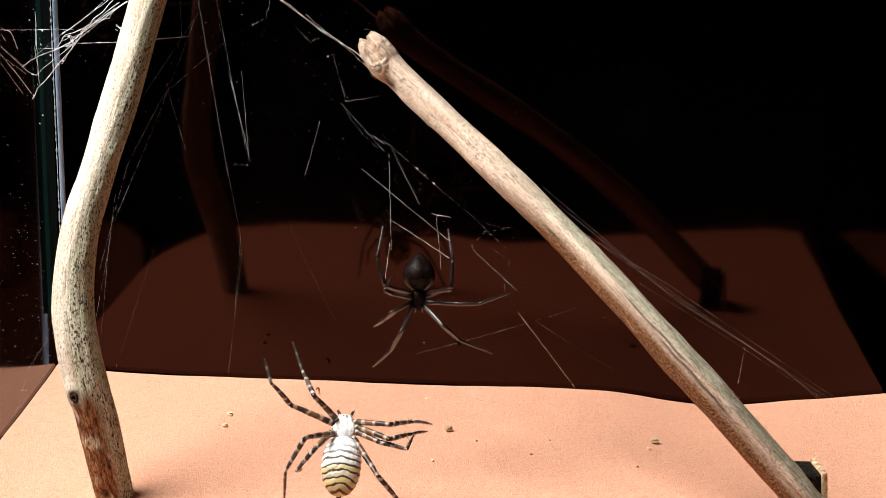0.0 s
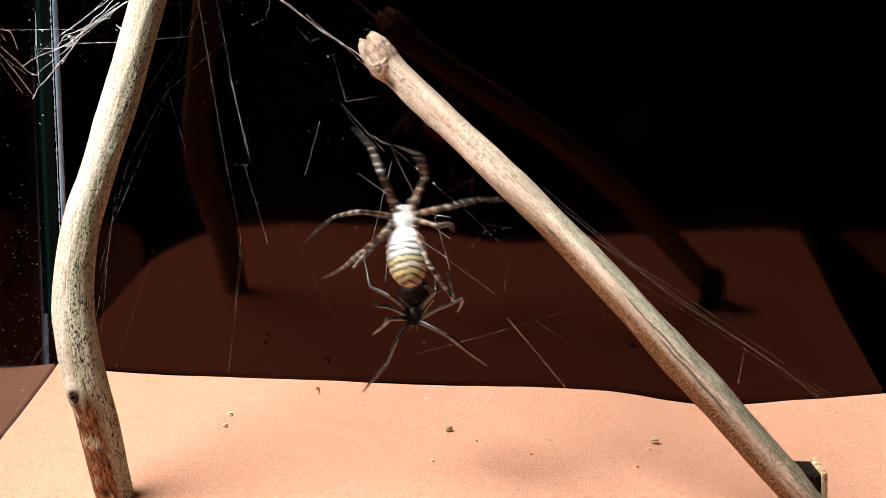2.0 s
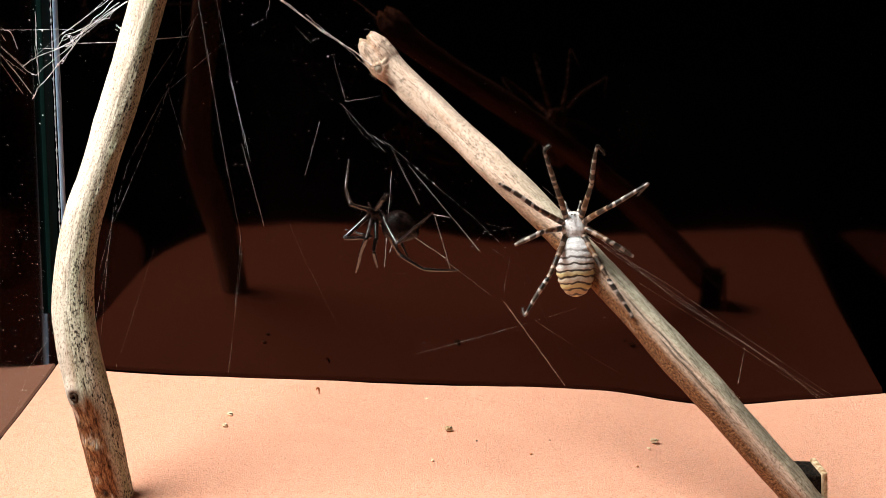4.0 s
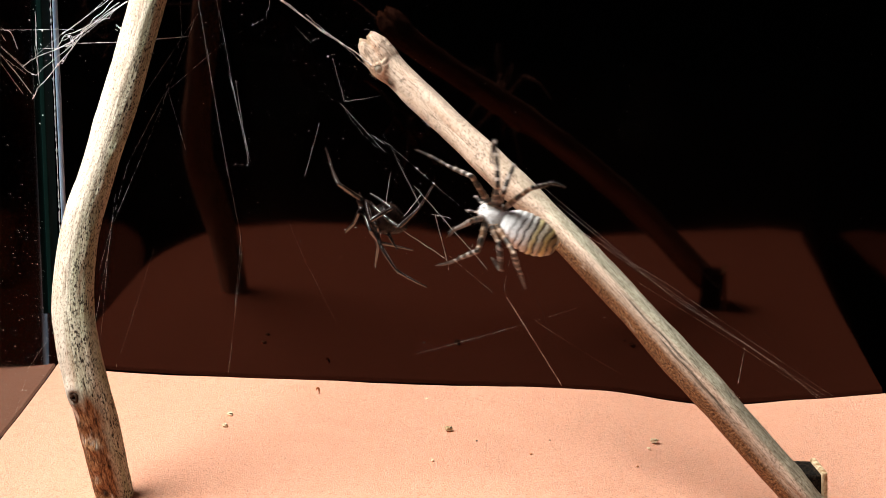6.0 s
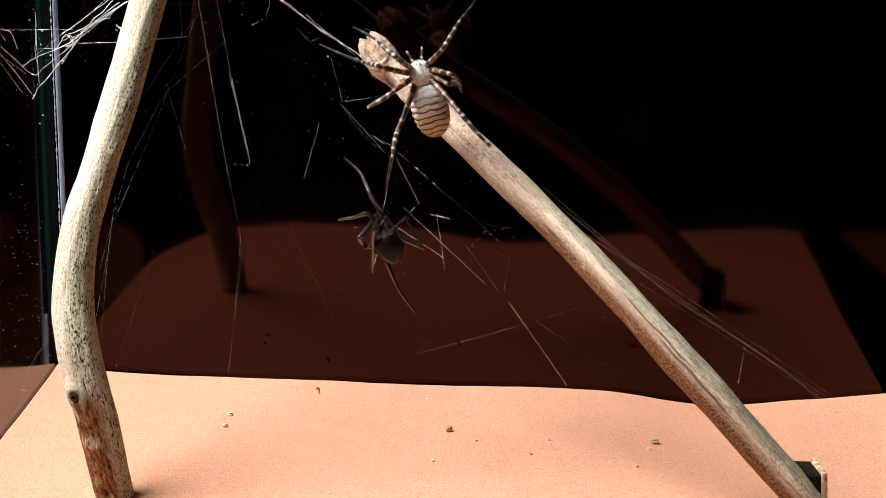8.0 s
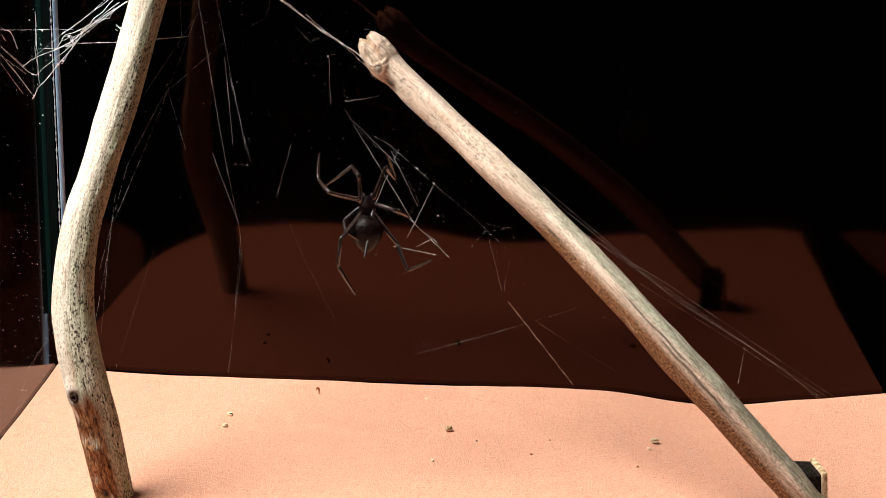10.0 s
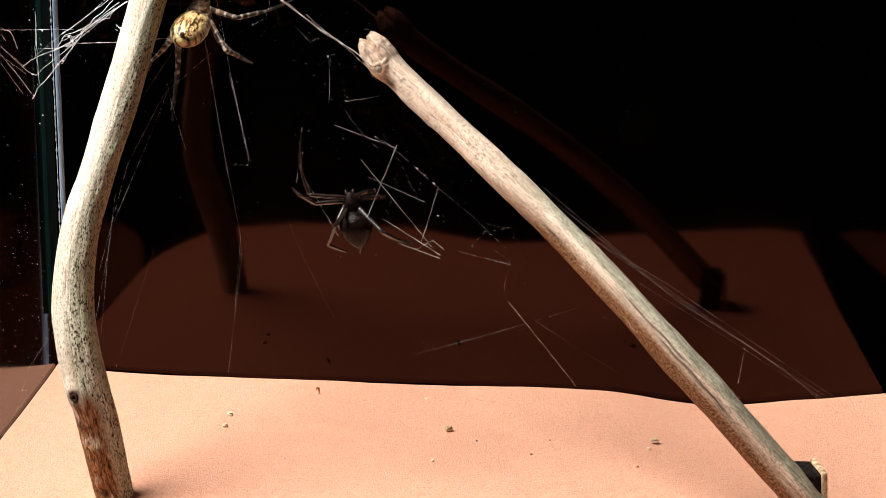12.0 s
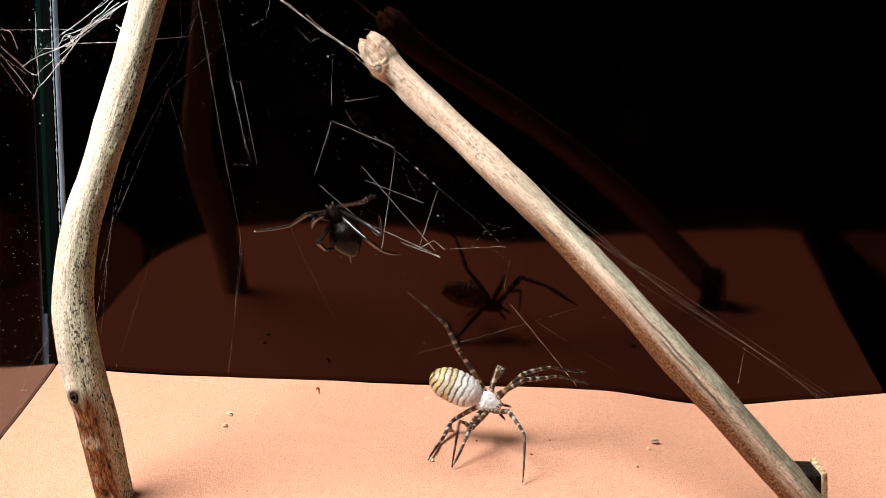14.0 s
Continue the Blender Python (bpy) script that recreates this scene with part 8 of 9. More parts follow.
    black.at(0.5, (-20.3, -70.0, 51.4), (0.05, -0.27, -0.96), (0.04, -0.96, 0.28),
              (-14.4, -74.6, 39.3, -12.2, -76.6, 32.3, -9.7, -78.8, 22.9), (-10.8, -73.0, 48.3, -4.3, -73.6, 48.6, 4.1, -70.8, 51.3), (-13.7, -71.8, 52.0, -12.2, -68.4, 50.6, -11.6, -63.6, 51.7), (-11.5, -77.7, 53.7, -11.3, -75.1, 60.9, -12.6, -69.5, 68.3), (-24.5, -78.7, 41.7, -27.6, -75.6, 35.5, -32.4, -69.4, 29.3), (-26.1, -77.6, 47.3, -29.2, -73.1, 43.5, -32.7, -66.1, 38.8), (-27.5, -70.8, 50.0, -29.5, -73.7, 51.6, -28.0, -69.7, 54.2), (-29.0, -77.6, 54.0, -31.2, -75.5, 61.0, -30.8, -70.0, 68.6))
    black.at(0.6, (-25.3, -70.0, 56.8), (0.03, -0.26, -0.96), (0.06, -0.96, 0.27),
              (-19.2, -74.8, 44.9, -16.6, -75.7, 37.9, -13.6, -78.3, 28.7), (-16.0, -73.1, 52.5, -9.9, -72.7, 50.1, -2.5, -71.6, 55.3), (-18.8, -71.2, 57.5, -17.1, -67.8, 57.0, -16.7, -62.8, 57.3), (-16.6, -77.7, 59.0, -16.7, -74.4, 65.9, -18.3, -69.0, 73.4), (-29.7, -78.1, 46.5, -32.3, -74.7, 40.2, -34.6, -66.1, 35.5), (-31.3, -77.5, 52.5, -34.2, -72.9, 48.7, -37.4, -65.6, 44.1), (-32.5, -71.7, 55.4, -33.0, -73.3, 58.9, -33.0, -68.4, 58.2), (-33.0, -78.7, 59.1, -35.1, -76.3, 66.0, -35.8, -69.0, 72.0))
    black.at(0.7, (-27.0, -70.0, 57.7), (0.04, -0.40, -0.91), (0.05, -0.91, 0.41),
              (-20.3, -75.7, 46.6, -17.0, -75.6, 39.7, -13.6, -78.4, 30.8), (-17.6, -73.5, 54.2, -13.1, -71.9, 49.6, -6.3, -72.5, 55.8), (-20.3, -71.1, 58.4, -17.3, -68.6, 58.6, -19.2, -63.9, 58.2), (-18.2, -77.9, 60.1, -18.7, -73.9, 66.6, -20.8, -68.6, 74.1), (-30.9, -78.1, 46.9, -32.7, -74.6, 40.4, -35.0, -66.2, 35.5), (-32.6, -78.0, 52.8, -35.1, -73.4, 48.8, -38.3, -65.8, 44.7), (-33.9, -73.0, 56.1, -34.7, -72.4, 59.8, -34.6, -68.0, 57.6), (-34.1, -79.6, 59.4, -36.3, -75.8, 65.6, -37.8, -67.9, 70.5))
    black.at(0.8, (-25.3, -70.0, 55.5), (0.01, -0.45, -0.89), (0.06, -0.89, 0.45),
              (-18.6, -76.3, 44.8, -14.1, -75.2, 38.7, -11.3, -77.2, 29.3), (-16.0, -73.7, 52.3, -12.0, -73.9, 47.1, -5.7, -73.6, 53.7), (-18.6, -70.8, 56.0, -16.7, -73.3, 58.3, -16.7, -68.6, 56.7), (-16.5, -77.9, 57.7, -17.2, -73.2, 63.6, -19.5, -68.3, 71.3), (-29.3, -77.7, 44.2, -30.5, -74.0, 37.7, -32.9, -65.9, 32.4), (-31.1, -78.1, 50.3, -33.3, -73.3, 46.3, -36.4, -65.6, 42.4), (-32.0, -73.8, 53.8, -32.9, -71.2, 56.6, -32.9, -66.9, 54.2), (-32.1, -79.9, 56.9, -34.5, -74.8, 61.9, -36.3, -66.7, 66.4))
    black.at(0.9, (-26.9, -70.0, 53.6), (-0.05, -0.43, -0.90), (0.07, -0.90, 0.43),
              (-20.1, -76.7, 43.3, -14.6, -76.6, 38.1, -12.9, -75.9, 28.2), (-17.8, -73.6, 50.9, -13.2, -69.0, 49.8, -7.4, -75.5, 53.0), (-20.3, -70.3, 54.0, -20.3, -72.1, 57.5, -18.6, -68.4, 54.6), (-17.8, -77.6, 55.7, -18.3, -72.1, 61.0, -21.0, -68.1, 69.0), (-31.1, -77.7, 42.4, -32.5, -73.9, 36.0, -34.6, -66.1, 30.1), (-33.1, -77.8, 48.5, -35.4, -72.8, 44.9, -38.1, -65.0, 40.8), (-33.2, -74.5, 52.1, -33.8, -70.9, 53.5, -34.3, -66.2, 51.9), (-33.4, -80.0, 55.2, -35.6, -73.8, 58.9, -37.6, -65.6, 63.1))
    black.at(1, (-25.2, -70.0, 51.2), (-0.15, -0.51, -0.85), (0.09, -0.86, 0.50),
              (-19.2, -77.6, 41.2, -14.6, -77.9, 35.2, -12.1, -77.5, 25.5), (-16.5, -74.0, 48.6, -13.4, -68.6, 46.7, -9.0, -76.4, 48.9), (-18.7, -70.2, 51.0, -18.2, -72.9, 53.8, -16.6, -69.0, 51.1), (-16.0, -77.7, 52.4, -16.1, -71.7, 57.0, -18.5, -68.2, 65.4), (-30.1, -77.5, 40.2, -31.6, -73.5, 33.9, -33.6, -66.9, 26.7), (-31.8, -77.9, 46.5, -34.1, -72.8, 42.9, -36.9, -64.9, 39.1), (-31.2, -75.3, 49.9, -32.4, -71.6, 49.3, -32.3, -66.7, 50.3), (-31.8, -80.2, 52.9, -33.4, -73.1, 55.2, -35.4, -64.9, 59.3))
    black.at(1.2, (-24.4, -70.0, 51.0), (0.05, -0.57, -0.82), (0.04, -0.82, 0.57),
              (-16.4, -76.7, 41.6, -10.2, -75.0, 37.6, -5.5, -77.7, 29.2), (-15.7, -75.6, 49.1, -11.1, -72.4, 45.6, -4.2, -68.9, 50.5), (-17.7, -73.0, 51.4, -14.2, -72.2, 52.9, -15.9, -67.7, 51.7), (-16.1, -78.6, 53.3, -16.1, -72.6, 57.9, -18.6, -66.9, 65.0), (-28.2, -78.2, 40.0, -29.4, -74.0, 33.8, -28.7, -83.4, 30.6), (-30.2, -77.9, 44.9, -31.5, -72.9, 40.8, -35.7, -65.3, 37.7), (-30.7, -74.7, 49.2, -31.6, -70.9, 49.3, -34.3, -66.7, 48.8), (-31.0, -80.2, 52.7, -33.3, -73.3, 55.0, -35.4, -64.8, 58.4))
    black.at(1.5, (-23.6, -70.0, 49.0), (0.28, -0.52, -0.81), (-0.03, -0.85, 0.53),
              (-12.8, -74.4, 41.2, -6.3, -73.3, 37.5, 1.2, -79.8, 36.4), (-14.2, -75.6, 47.4, -11.3, -69.9, 45.8, -6.5, -62.2, 44.2), (-17.3, -74.3, 49.8, -15.9, -70.7, 50.4, -14.9, -66.0, 51.5), (-15.4, -77.6, 53.7, -15.5, -70.9, 57.1, -18.3, -64.9, 63.8), (-25.3, -79.9, 39.1, -24.9, -78.3, 31.7, -22.4, -83.8, 23.8), (-28.3, -78.4, 43.6, -30.6, -73.6, 39.6, -34.2, -66.2, 35.5), (-29.7, -73.7, 47.3, -32.0, -70.8, 45.9, -33.1, -66.0, 46.9), (-31.0, -78.5, 52.1, -33.2, -71.8, 54.9, -34.3, -63.0, 58.1))
    black.at(2, (-21.6, -70.0, 46.5), (0.05, -0.64, -0.77), (0.03, -0.77, 0.64),
              (-11.7, -77.1, 40.6, -7.1, -73.7, 35.6, -1.3, -68.1, 29.6), (-13.8, -75.3, 48.1, -8.2, -76.9, 51.1, -9.7, -69.8, 45.3), (-16.4, -69.9, 49.0, -18.8, -69.4, 52.0, -14.0, -69.2, 50.7), (-15.4, -77.3, 53.1, -16.1, -70.2, 55.8, -18.1, -61.3, 58.1), (-25.5, -81.8, 40.7, -28.0, -81.6, 33.5, -34.3, -82.8, 25.8), (-27.6, -78.6, 45.2, -29.7, -73.6, 41.6, -33.0, -66.4, 36.9), (-28.5, -71.4, 46.6, -31.3, -74.1, 47.4, -32.6, -69.3, 47.8), (-27.7, -78.8, 51.6, -33.3, -73.8, 52.6, -35.5, -66.6, 58.2))
    black.at(2.1, (-25.8, -70.0, 47.1), (-0.00, -0.58, -0.82), (0.16, -0.81, 0.57),
              (-16.5, -76.8, 40.1, -10.9, -74.1, 35.7, -9.4, -68.3, 27.7), (-18.4, -75.8, 47.7, -11.8, -76.2, 48.6, -15.2, -69.5, 43.2), (-20.4, -69.7, 49.0, -22.4, -69.6, 52.3, -17.9, -69.0, 50.2), (-19.0, -76.8, 53.2, -18.4, -70.0, 56.6, -19.7, -60.9, 58.3), (-30.3, -81.2, 40.2, -32.9, -79.5, 33.3, -37.6, -72.0, 28.6), (-31.5, -78.6, 46.7, -34.4, -73.3, 44.0, -37.6, -65.5, 40.4), (-32.5, -71.2, 47.9, -34.1, -74.3, 49.7, -35.6, -69.6, 48.9), (-29.7, -77.7, 54.5, -35.3, -80.9, 58.5, -36.3, -71.6, 59.7))
    black.at(2.3, (-23.2, -70.0, 49.2), (-0.23, -0.44, -0.87), (0.38, -0.86, 0.33),
              (-17.7, -78.8, 41.3, -14.4, -76.1, 35.0, -18.3, -70.3, 27.8), (-17.4, -76.9, 46.9, -12.4, -76.3, 42.7, -16.7, -68.9, 39.4), (-17.4, -71.1, 49.4, -14.6, -72.3, 51.9, -14.7, -68.5, 48.7), (-14.9, -76.3, 53.1, -12.1, -71.2, 58.1, -10.2, -62.1, 56.7), (-28.6, -81.3, 44.3, -33.9, -78.5, 39.6, -39.1, -70.0, 38.9), (-28.2, -77.9, 51.1, -31.7, -72.3, 50.9, -35.3, -63.9, 49.8), (-28.2, -72.5, 52.4, -30.1, -73.2, 55.8, -30.6, -69.6, 52.4), (-19.9, -71.5, 58.4, -16.0, -67.8, 63.8, -25.3, -67.9, 65.0))
    black.at(2.4, (-25.2, -70.0, 52.6), (-0.48, -0.61, -0.63), (0.58, -0.76, 0.30),
              (-24.3, -79.2, 42.3, -23.1, -75.8, 35.6, -31.6, -72.4, 31.8), (-22.7, -78.6, 46.7, -16.8, -81.2, 45.3, -23.9, -87.0, 44.2), (-20.7, -74.4, 49.5, -17.1, -73.6, 48.3, -18.3, -68.9, 47.2), (-17.2, -78.3, 52.2, -12.4, -72.8, 54.2, -9.5, -63.8, 53.5), (-33.3, -80.8, 48.4, -38.6, -76.6, 45.0, -43.2, -69.0, 49.7), (-31.4, -78.4, 55.6, -34.5, -72.6, 55.4, -36.6, -63.9, 57.7), (-29.5, -75.3, 56.3, -32.2, -73.9, 58.7, -31.6, -69.9, 55.8), (-17.4, -70.7, 58.6, -12.4, -68.6, 63.9, -21.3, -68.5, 66.8))
    black.at(2.5, (-27.3, -70.0, 56.1), (-0.91, -0.36, -0.22), (0.40, -0.90, -0.18),
              (-33.5, -80.4, 52.6, -37.0, -75.2, 48.3, -46.7, -72.8, 48.9), (-30.4, -78.1, 50.9, -27.3, -82.8, 47.5, -35.6, -85.6, 50.3), (-26.1, -74.1, 51.1, -24.2, -73.1, 47.9, -25.2, -68.3, 46.8), (-21.0, -77.8, 51.5, -16.6, -72.3, 48.5, -12.4, -64.3, 45.8), (-33.6, -80.5, 60.4, -37.6, -74.7, 63.4, -39.0, -66.7, 69.1), (-29.2, -75.4, 63.8, -30.0, -69.7, 67.0, -31.4, -61.0, 69.6), (-27.9, -74.6, 61.5, -28.3, -72.5, 64.8, -30.0, -69.1, 61.5), (-17.9, -71.0, 54.7, -10.4, -70.6, 55.1, -14.1, -68.7, 63.5))
    black.at(2.7, (-29.6, -70.0, 58.5), (-0.99, -0.02, 0.16), (-0.04, -0.91, -0.42),
              (-42.0, -75.0, 56.6, -45.4, -69.9, 52.2, -50.9, -69.5, 60.5), (-34.8, -76.7, 55.3, -38.6, -74.5, 50.4, -40.7, -65.6, 49.4), (-30.3, -72.4, 53.0, -29.6, -74.0, 49.5, -29.7, -69.1, 48.6), (-24.2, -69.6, 48.8, -21.2, -71.7, 42.2, -15.7, -64.2, 44.1), (-35.0, -79.1, 65.0, -35.8, -73.6, 70.2, -34.6, -65.1, 75.3), (-29.6, -75.1, 66.3, -27.5, -69.6, 69.3, -29.1, -60.6, 69.7), (-26.9, -71.0, 57.6, -23.7, -71.4, 55.5, -24.6, -68.7, 59.6), (-22.4, -74.7, 54.0, -15.5, -71.9, 52.8, -14.9, -66.3, 60.3))
    black.at(2.8, (-29.3, -70.0, 60.9), (-0.95, 0.02, 0.32), (-0.17, -0.87, -0.47),
              (-42.8, -72.9, 60.6, -49.1, -75.1, 64.1, -51.2, -65.7, 66.9), (-35.6, -76.2, 58.6, -39.3, -73.4, 53.9, -41.1, -64.6, 51.8), (-31.1, -73.0, 56.3, -31.4, -74.4, 52.7, -30.6, -69.7, 51.1), (-25.4, -69.4, 50.6, -22.1, -70.2, 43.8, -15.6, -63.4, 44.8), (-35.0, -78.9, 68.0, -35.1, -73.4, 73.2, -32.9, -65.3, 78.6), (-29.3, -75.6, 68.9, -27.2, -69.7, 71.0, -27.7, -60.6, 70.7), (-27.6, -71.6, 58.8, -25.2, -72.0, 55.8, -22.5, -68.7, 58.5), (-23.8, -76.4, 55.6, -17.6, -72.2, 54.3, -14.9, -65.4, 60.3))
    black.at(3, (-30.2, -70.0, 63.3), (-0.93, 0.03, 0.38), (-0.26, -0.76, -0.59),
              (-44.0, -70.3, 62.1, -47.4, -75.0, 67.0, -51.8, -66.2, 68.6), (-37.4, -74.9, 60.0, -39.3, -70.2, 55.8, -41.5, -62.7, 51.0), (-32.0, -73.8, 60.6, -32.9, -74.7, 56.9, -30.9, -71.8, 53.4), (-25.5, -68.4, 53.8, -18.8, -70.4, 50.8, -9.8, -68.0, 49.6), (-37.4, -79.1, 69.4, -38.7, -72.9, 73.7, -35.0, -66.6, 80.5), (-31.3, -76.7, 71.0, -30.8, -70.2, 71.8, -29.1, -61.2, 70.5), (-27.6, -72.2, 62.1, -24.6, -73.0, 59.8, -20.7, -74.0, 56.8), (-26.3, -78.9, 58.9, -21.3, -73.1, 59.1, -17.0, -65.1, 61.5))
    black.at(5.3, (-28.9, -70.0, 75.1), (-0.88, 0.05, 0.47), (-0.35, -0.74, -0.57),
              (-32.3, -76.1, 70.1, -32.9, -71.3, 64.2, -24.5, -66.0, 63.1), (-29.7, -74.5, 71.3, -31.3, -74.1, 65.0, -32.9, -68.3, 57.9), (-31.7, -70.2, 69.6, -31.9, -71.2, 65.9, -32.0, -72.5, 61.1), (-25.9, -69.7, 64.8, -20.1, -72.8, 61.0, -10.7, -72.0, 61.5), (-38.8, -77.0, 81.5, -41.4, -70.6, 84.7, -44.0, -61.3, 87.2), (-28.1, -77.0, 81.9, -27.5, -70.4, 81.5, -27.7, -61.2, 81.1), (-28.4, -73.0, 72.6, -26.9, -74.3, 69.2, -25.1, -76.0, 64.9), (-25.6, -79.2, 70.8, -22.3, -74.2, 75.3, -17.9, -67.8, 80.7))
    black.at(5.5, (-28.9, -70.0, 75.1), (-0.88, 0.05, 0.47), (-0.35, -0.74, -0.57),
              (-32.3, -76.1, 70.1, -32.9, -71.4, 64.2, -24.5, -66.0, 63.1), (-29.7, -74.5, 71.3, -31.3, -74.1, 64.9, -32.9, -68.3, 57.9), (-31.8, -70.2, 69.6, -31.9, -71.2, 65.9, -32.0, -72.5, 61.0), (-25.9, -69.7, 64.8, -20.1, -72.8, 61.0, -10.7, -72.0, 61.4), (-38.9, -77.0, 81.5, -41.5, -70.6, 84.7, -44.1, -61.3, 87.2), (-28.2, -77.0, 81.8, -27.6, -70.4, 81.5, -27.7, -61.2, 81.1), (-28.4, -73.0, 72.6, -27.0, -74.3, 69.2, -25.1, -76.0, 64.9), (-25.6, -79.2, 70.7, -22.3, -74.2, 75.3, -17.9, -67.8, 80.6))
    black.at(6, (-32.5, -70.0, 72.7), (-0.86, 0.06, 0.51), (-0.38, -0.74, -0.55),
              (-33.3, -76.0, 68.8, -31.1, -70.5, 64.1, -22.5, -66.4, 61.2), (-31.6, -73.7, 69.6, -31.5, -71.2, 63.4, -32.7, -65.5, 56.4), (-36.5, -74.1, 73.3, -37.8, -72.7, 69.9, -40.3, -69.9, 66.6), (-30.4, -75.4, 64.3, -26.1, -77.9, 58.6, -18.0, -76.8, 53.9), (-41.9, -75.9, 81.2, -44.4, -69.4, 84.4, -46.9, -60.3, 87.6), (-33.0, -77.6, 71.9, -27.6, -74.9, 74.7, -34.0, -68.8, 77.2), (-30.9, -72.0, 70.5, -28.8, -72.7, 67.3, -26.2, -73.5, 63.1), (-25.7, -78.0, 70.4, -20.8, -73.8, 74.5, -17.3, -66.7, 79.5))
    black.at(6.5, (-33.1, -70.0, 71.2), (-0.46, 0.17, 0.87), (-0.69, -0.69, -0.22),
              (-33.7, -75.6, 68.7, -31.5, -70.3, 63.7, -23.4, -66.7, 59.0), (-32.1, -73.0, 68.6, -31.9, -70.6, 62.5, -32.7, -66.3, 54.4), (-37.1, -73.2, 74.6, -38.9, -72.3, 71.3, -40.4, -69.2, 67.7), (-31.1, -75.5, 63.7, -27.3, -78.0, 57.6, -20.0, -77.1, 51.7), (-40.9, -75.5, 80.4, -43.5, -69.6, 84.4, -45.9, -60.3, 87.3), (-29.6, -73.5, 81.0, -28.1, -67.2, 82.1, -25.8, -58.3, 82.1), (-30.7, -73.4, 69.7, -28.9, -75.1, 66.7, -26.6, -77.3, 62.9), (-26.4, -79.3, 70.6, -21.8, -73.9, 73.4, -18.2, -66.2, 77.5))
    black.at(7, (-33.5, -70.0, 71.7), (-0.27, 0.20, 0.94), (-0.75, -0.66, -0.07),
              (-34.5, -75.1, 69.0, -32.2, -70.0, 63.9, -24.2, -65.2, 60.2), (-32.8, -73.3, 69.4, -33.2, -72.4, 62.9, -34.4, -66.9, 55.6), (-38.1, -73.0, 73.8, -40.0, -72.2, 70.4, -41.5, -68.5, 67.5), (-31.6, -74.0, 63.4, -28.4, -77.0, 57.2, -21.8, -77.5, 50.6), (-41.3, -74.9, 80.2, -43.9, -69.0, 84.3, -45.9, -59.6, 86.8), (-29.0, -71.5, 69.2, -22.7, -70.2, 67.4, -26.5, -68.5, 75.6), (-29.7, -71.7, 70.2, -27.3, -72.3, 67.2, -24.3, -73.1, 63.3), (-26.4, -79.0, 70.3, -21.8, -73.7, 73.4, -18.7, -65.6, 76.9))
    black.at(7.5, (-31.5, -70.0, 72.0), (-0.38, 0.19, 0.91), (-0.71, -0.68, -0.16),
              (-34.3, -73.6, 67.5, -31.6, -68.7, 62.3, -24.0, -75.2, 62.2), (-32.4, -74.0, 69.6, -32.7, -73.0, 63.1, -33.7, -68.0, 55.4), (-37.1, -72.5, 72.9, -38.4, -70.3, 70.0, -39.6, -66.8, 66.6), (-30.9, -74.4, 63.4, -27.4, -75.5, 56.7, -20.5, -77.9, 50.9), (-39.9, -74.6, 80.5, -42.2, -67.9, 83.3, -44.1, -58.2, 85.0), (-27.3, -73.0, 69.9, -20.9, -71.9, 68.7, -25.1, -68.5, 76.2), (-28.6, -72.8, 70.4, -26.7, -74.1, 67.3, -24.3, -75.9, 63.3), (-25.6, -79.6, 70.4, -21.5, -73.9, 73.3, -19.0, -65.2, 75.7))
    black.at(8, (-30.0, -70.0, 67.6), (-0.30, 0.21, 0.93), (-0.74, -0.67, -0.08),
              (-36.4, -75.2, 66.4, -34.6, -69.0, 62.3, -28.7, -61.3, 60.0), (-32.3, -75.7, 69.2, -32.6, -73.2, 63.1, -33.1, -68.8, 55.0), (-34.5, -71.9, 72.4, -37.9, -70.7, 70.9, -42.5, -69.4, 69.7), (-29.8, -64.8, 58.1, -26.9, -65.3, 51.1, -21.4, -67.0, 43.7), (-33.4, -76.6, 78.6, -36.1, -70.8, 82.6, -41.5, -62.8, 85.4), (-25.1, -73.4, 66.1, -19.1, -72.6, 63.3, -24.1, -68.5, 69.9), (-32.2, -72.1, 65.6, -34.8, -72.0, 62.7, -36.5, -68.6, 66.0), (-27.7, -81.6, 69.7, -24.4, -75.1, 71.9, -23.2, -65.8, 71.6))
    black.at(9.3, (-33.6, -70.0, 70.2), (-0.08, 0.23, 0.97), (0.08, -0.97, 0.23),
              (-43.9, -69.0, 78.8, -51.5, -69.9, 78.4, -45.7, -67.3, 86.1), (-38.6, -68.1, 80.5, -43.2, -66.8, 85.1, -44.8, -67.5, 76.1), (-39.8, -70.9, 69.0, -38.4, -71.7, 65.4, -35.9, -72.6, 61.2), (-38.4, -72.8, 61.3, -39.0, -73.0, 53.7, -34.6, -67.9, 47.2), (-29.4, -71.1, 83.4, -27.3, -76.5, 88.2, -29.0, -67.0, 85.7), (-24.7, -69.1, 71.3, -19.0, -69.6, 67.9, -19.8, -67.2, 76.8), (-33.0, -72.5, 68.2, -33.6, -74.8, 65.1, -34.5, -77.7, 61.1), (-25.1, -71.3, 63.4, -22.5, -75.7, 57.8, -17.9, -67.6, 58.9))
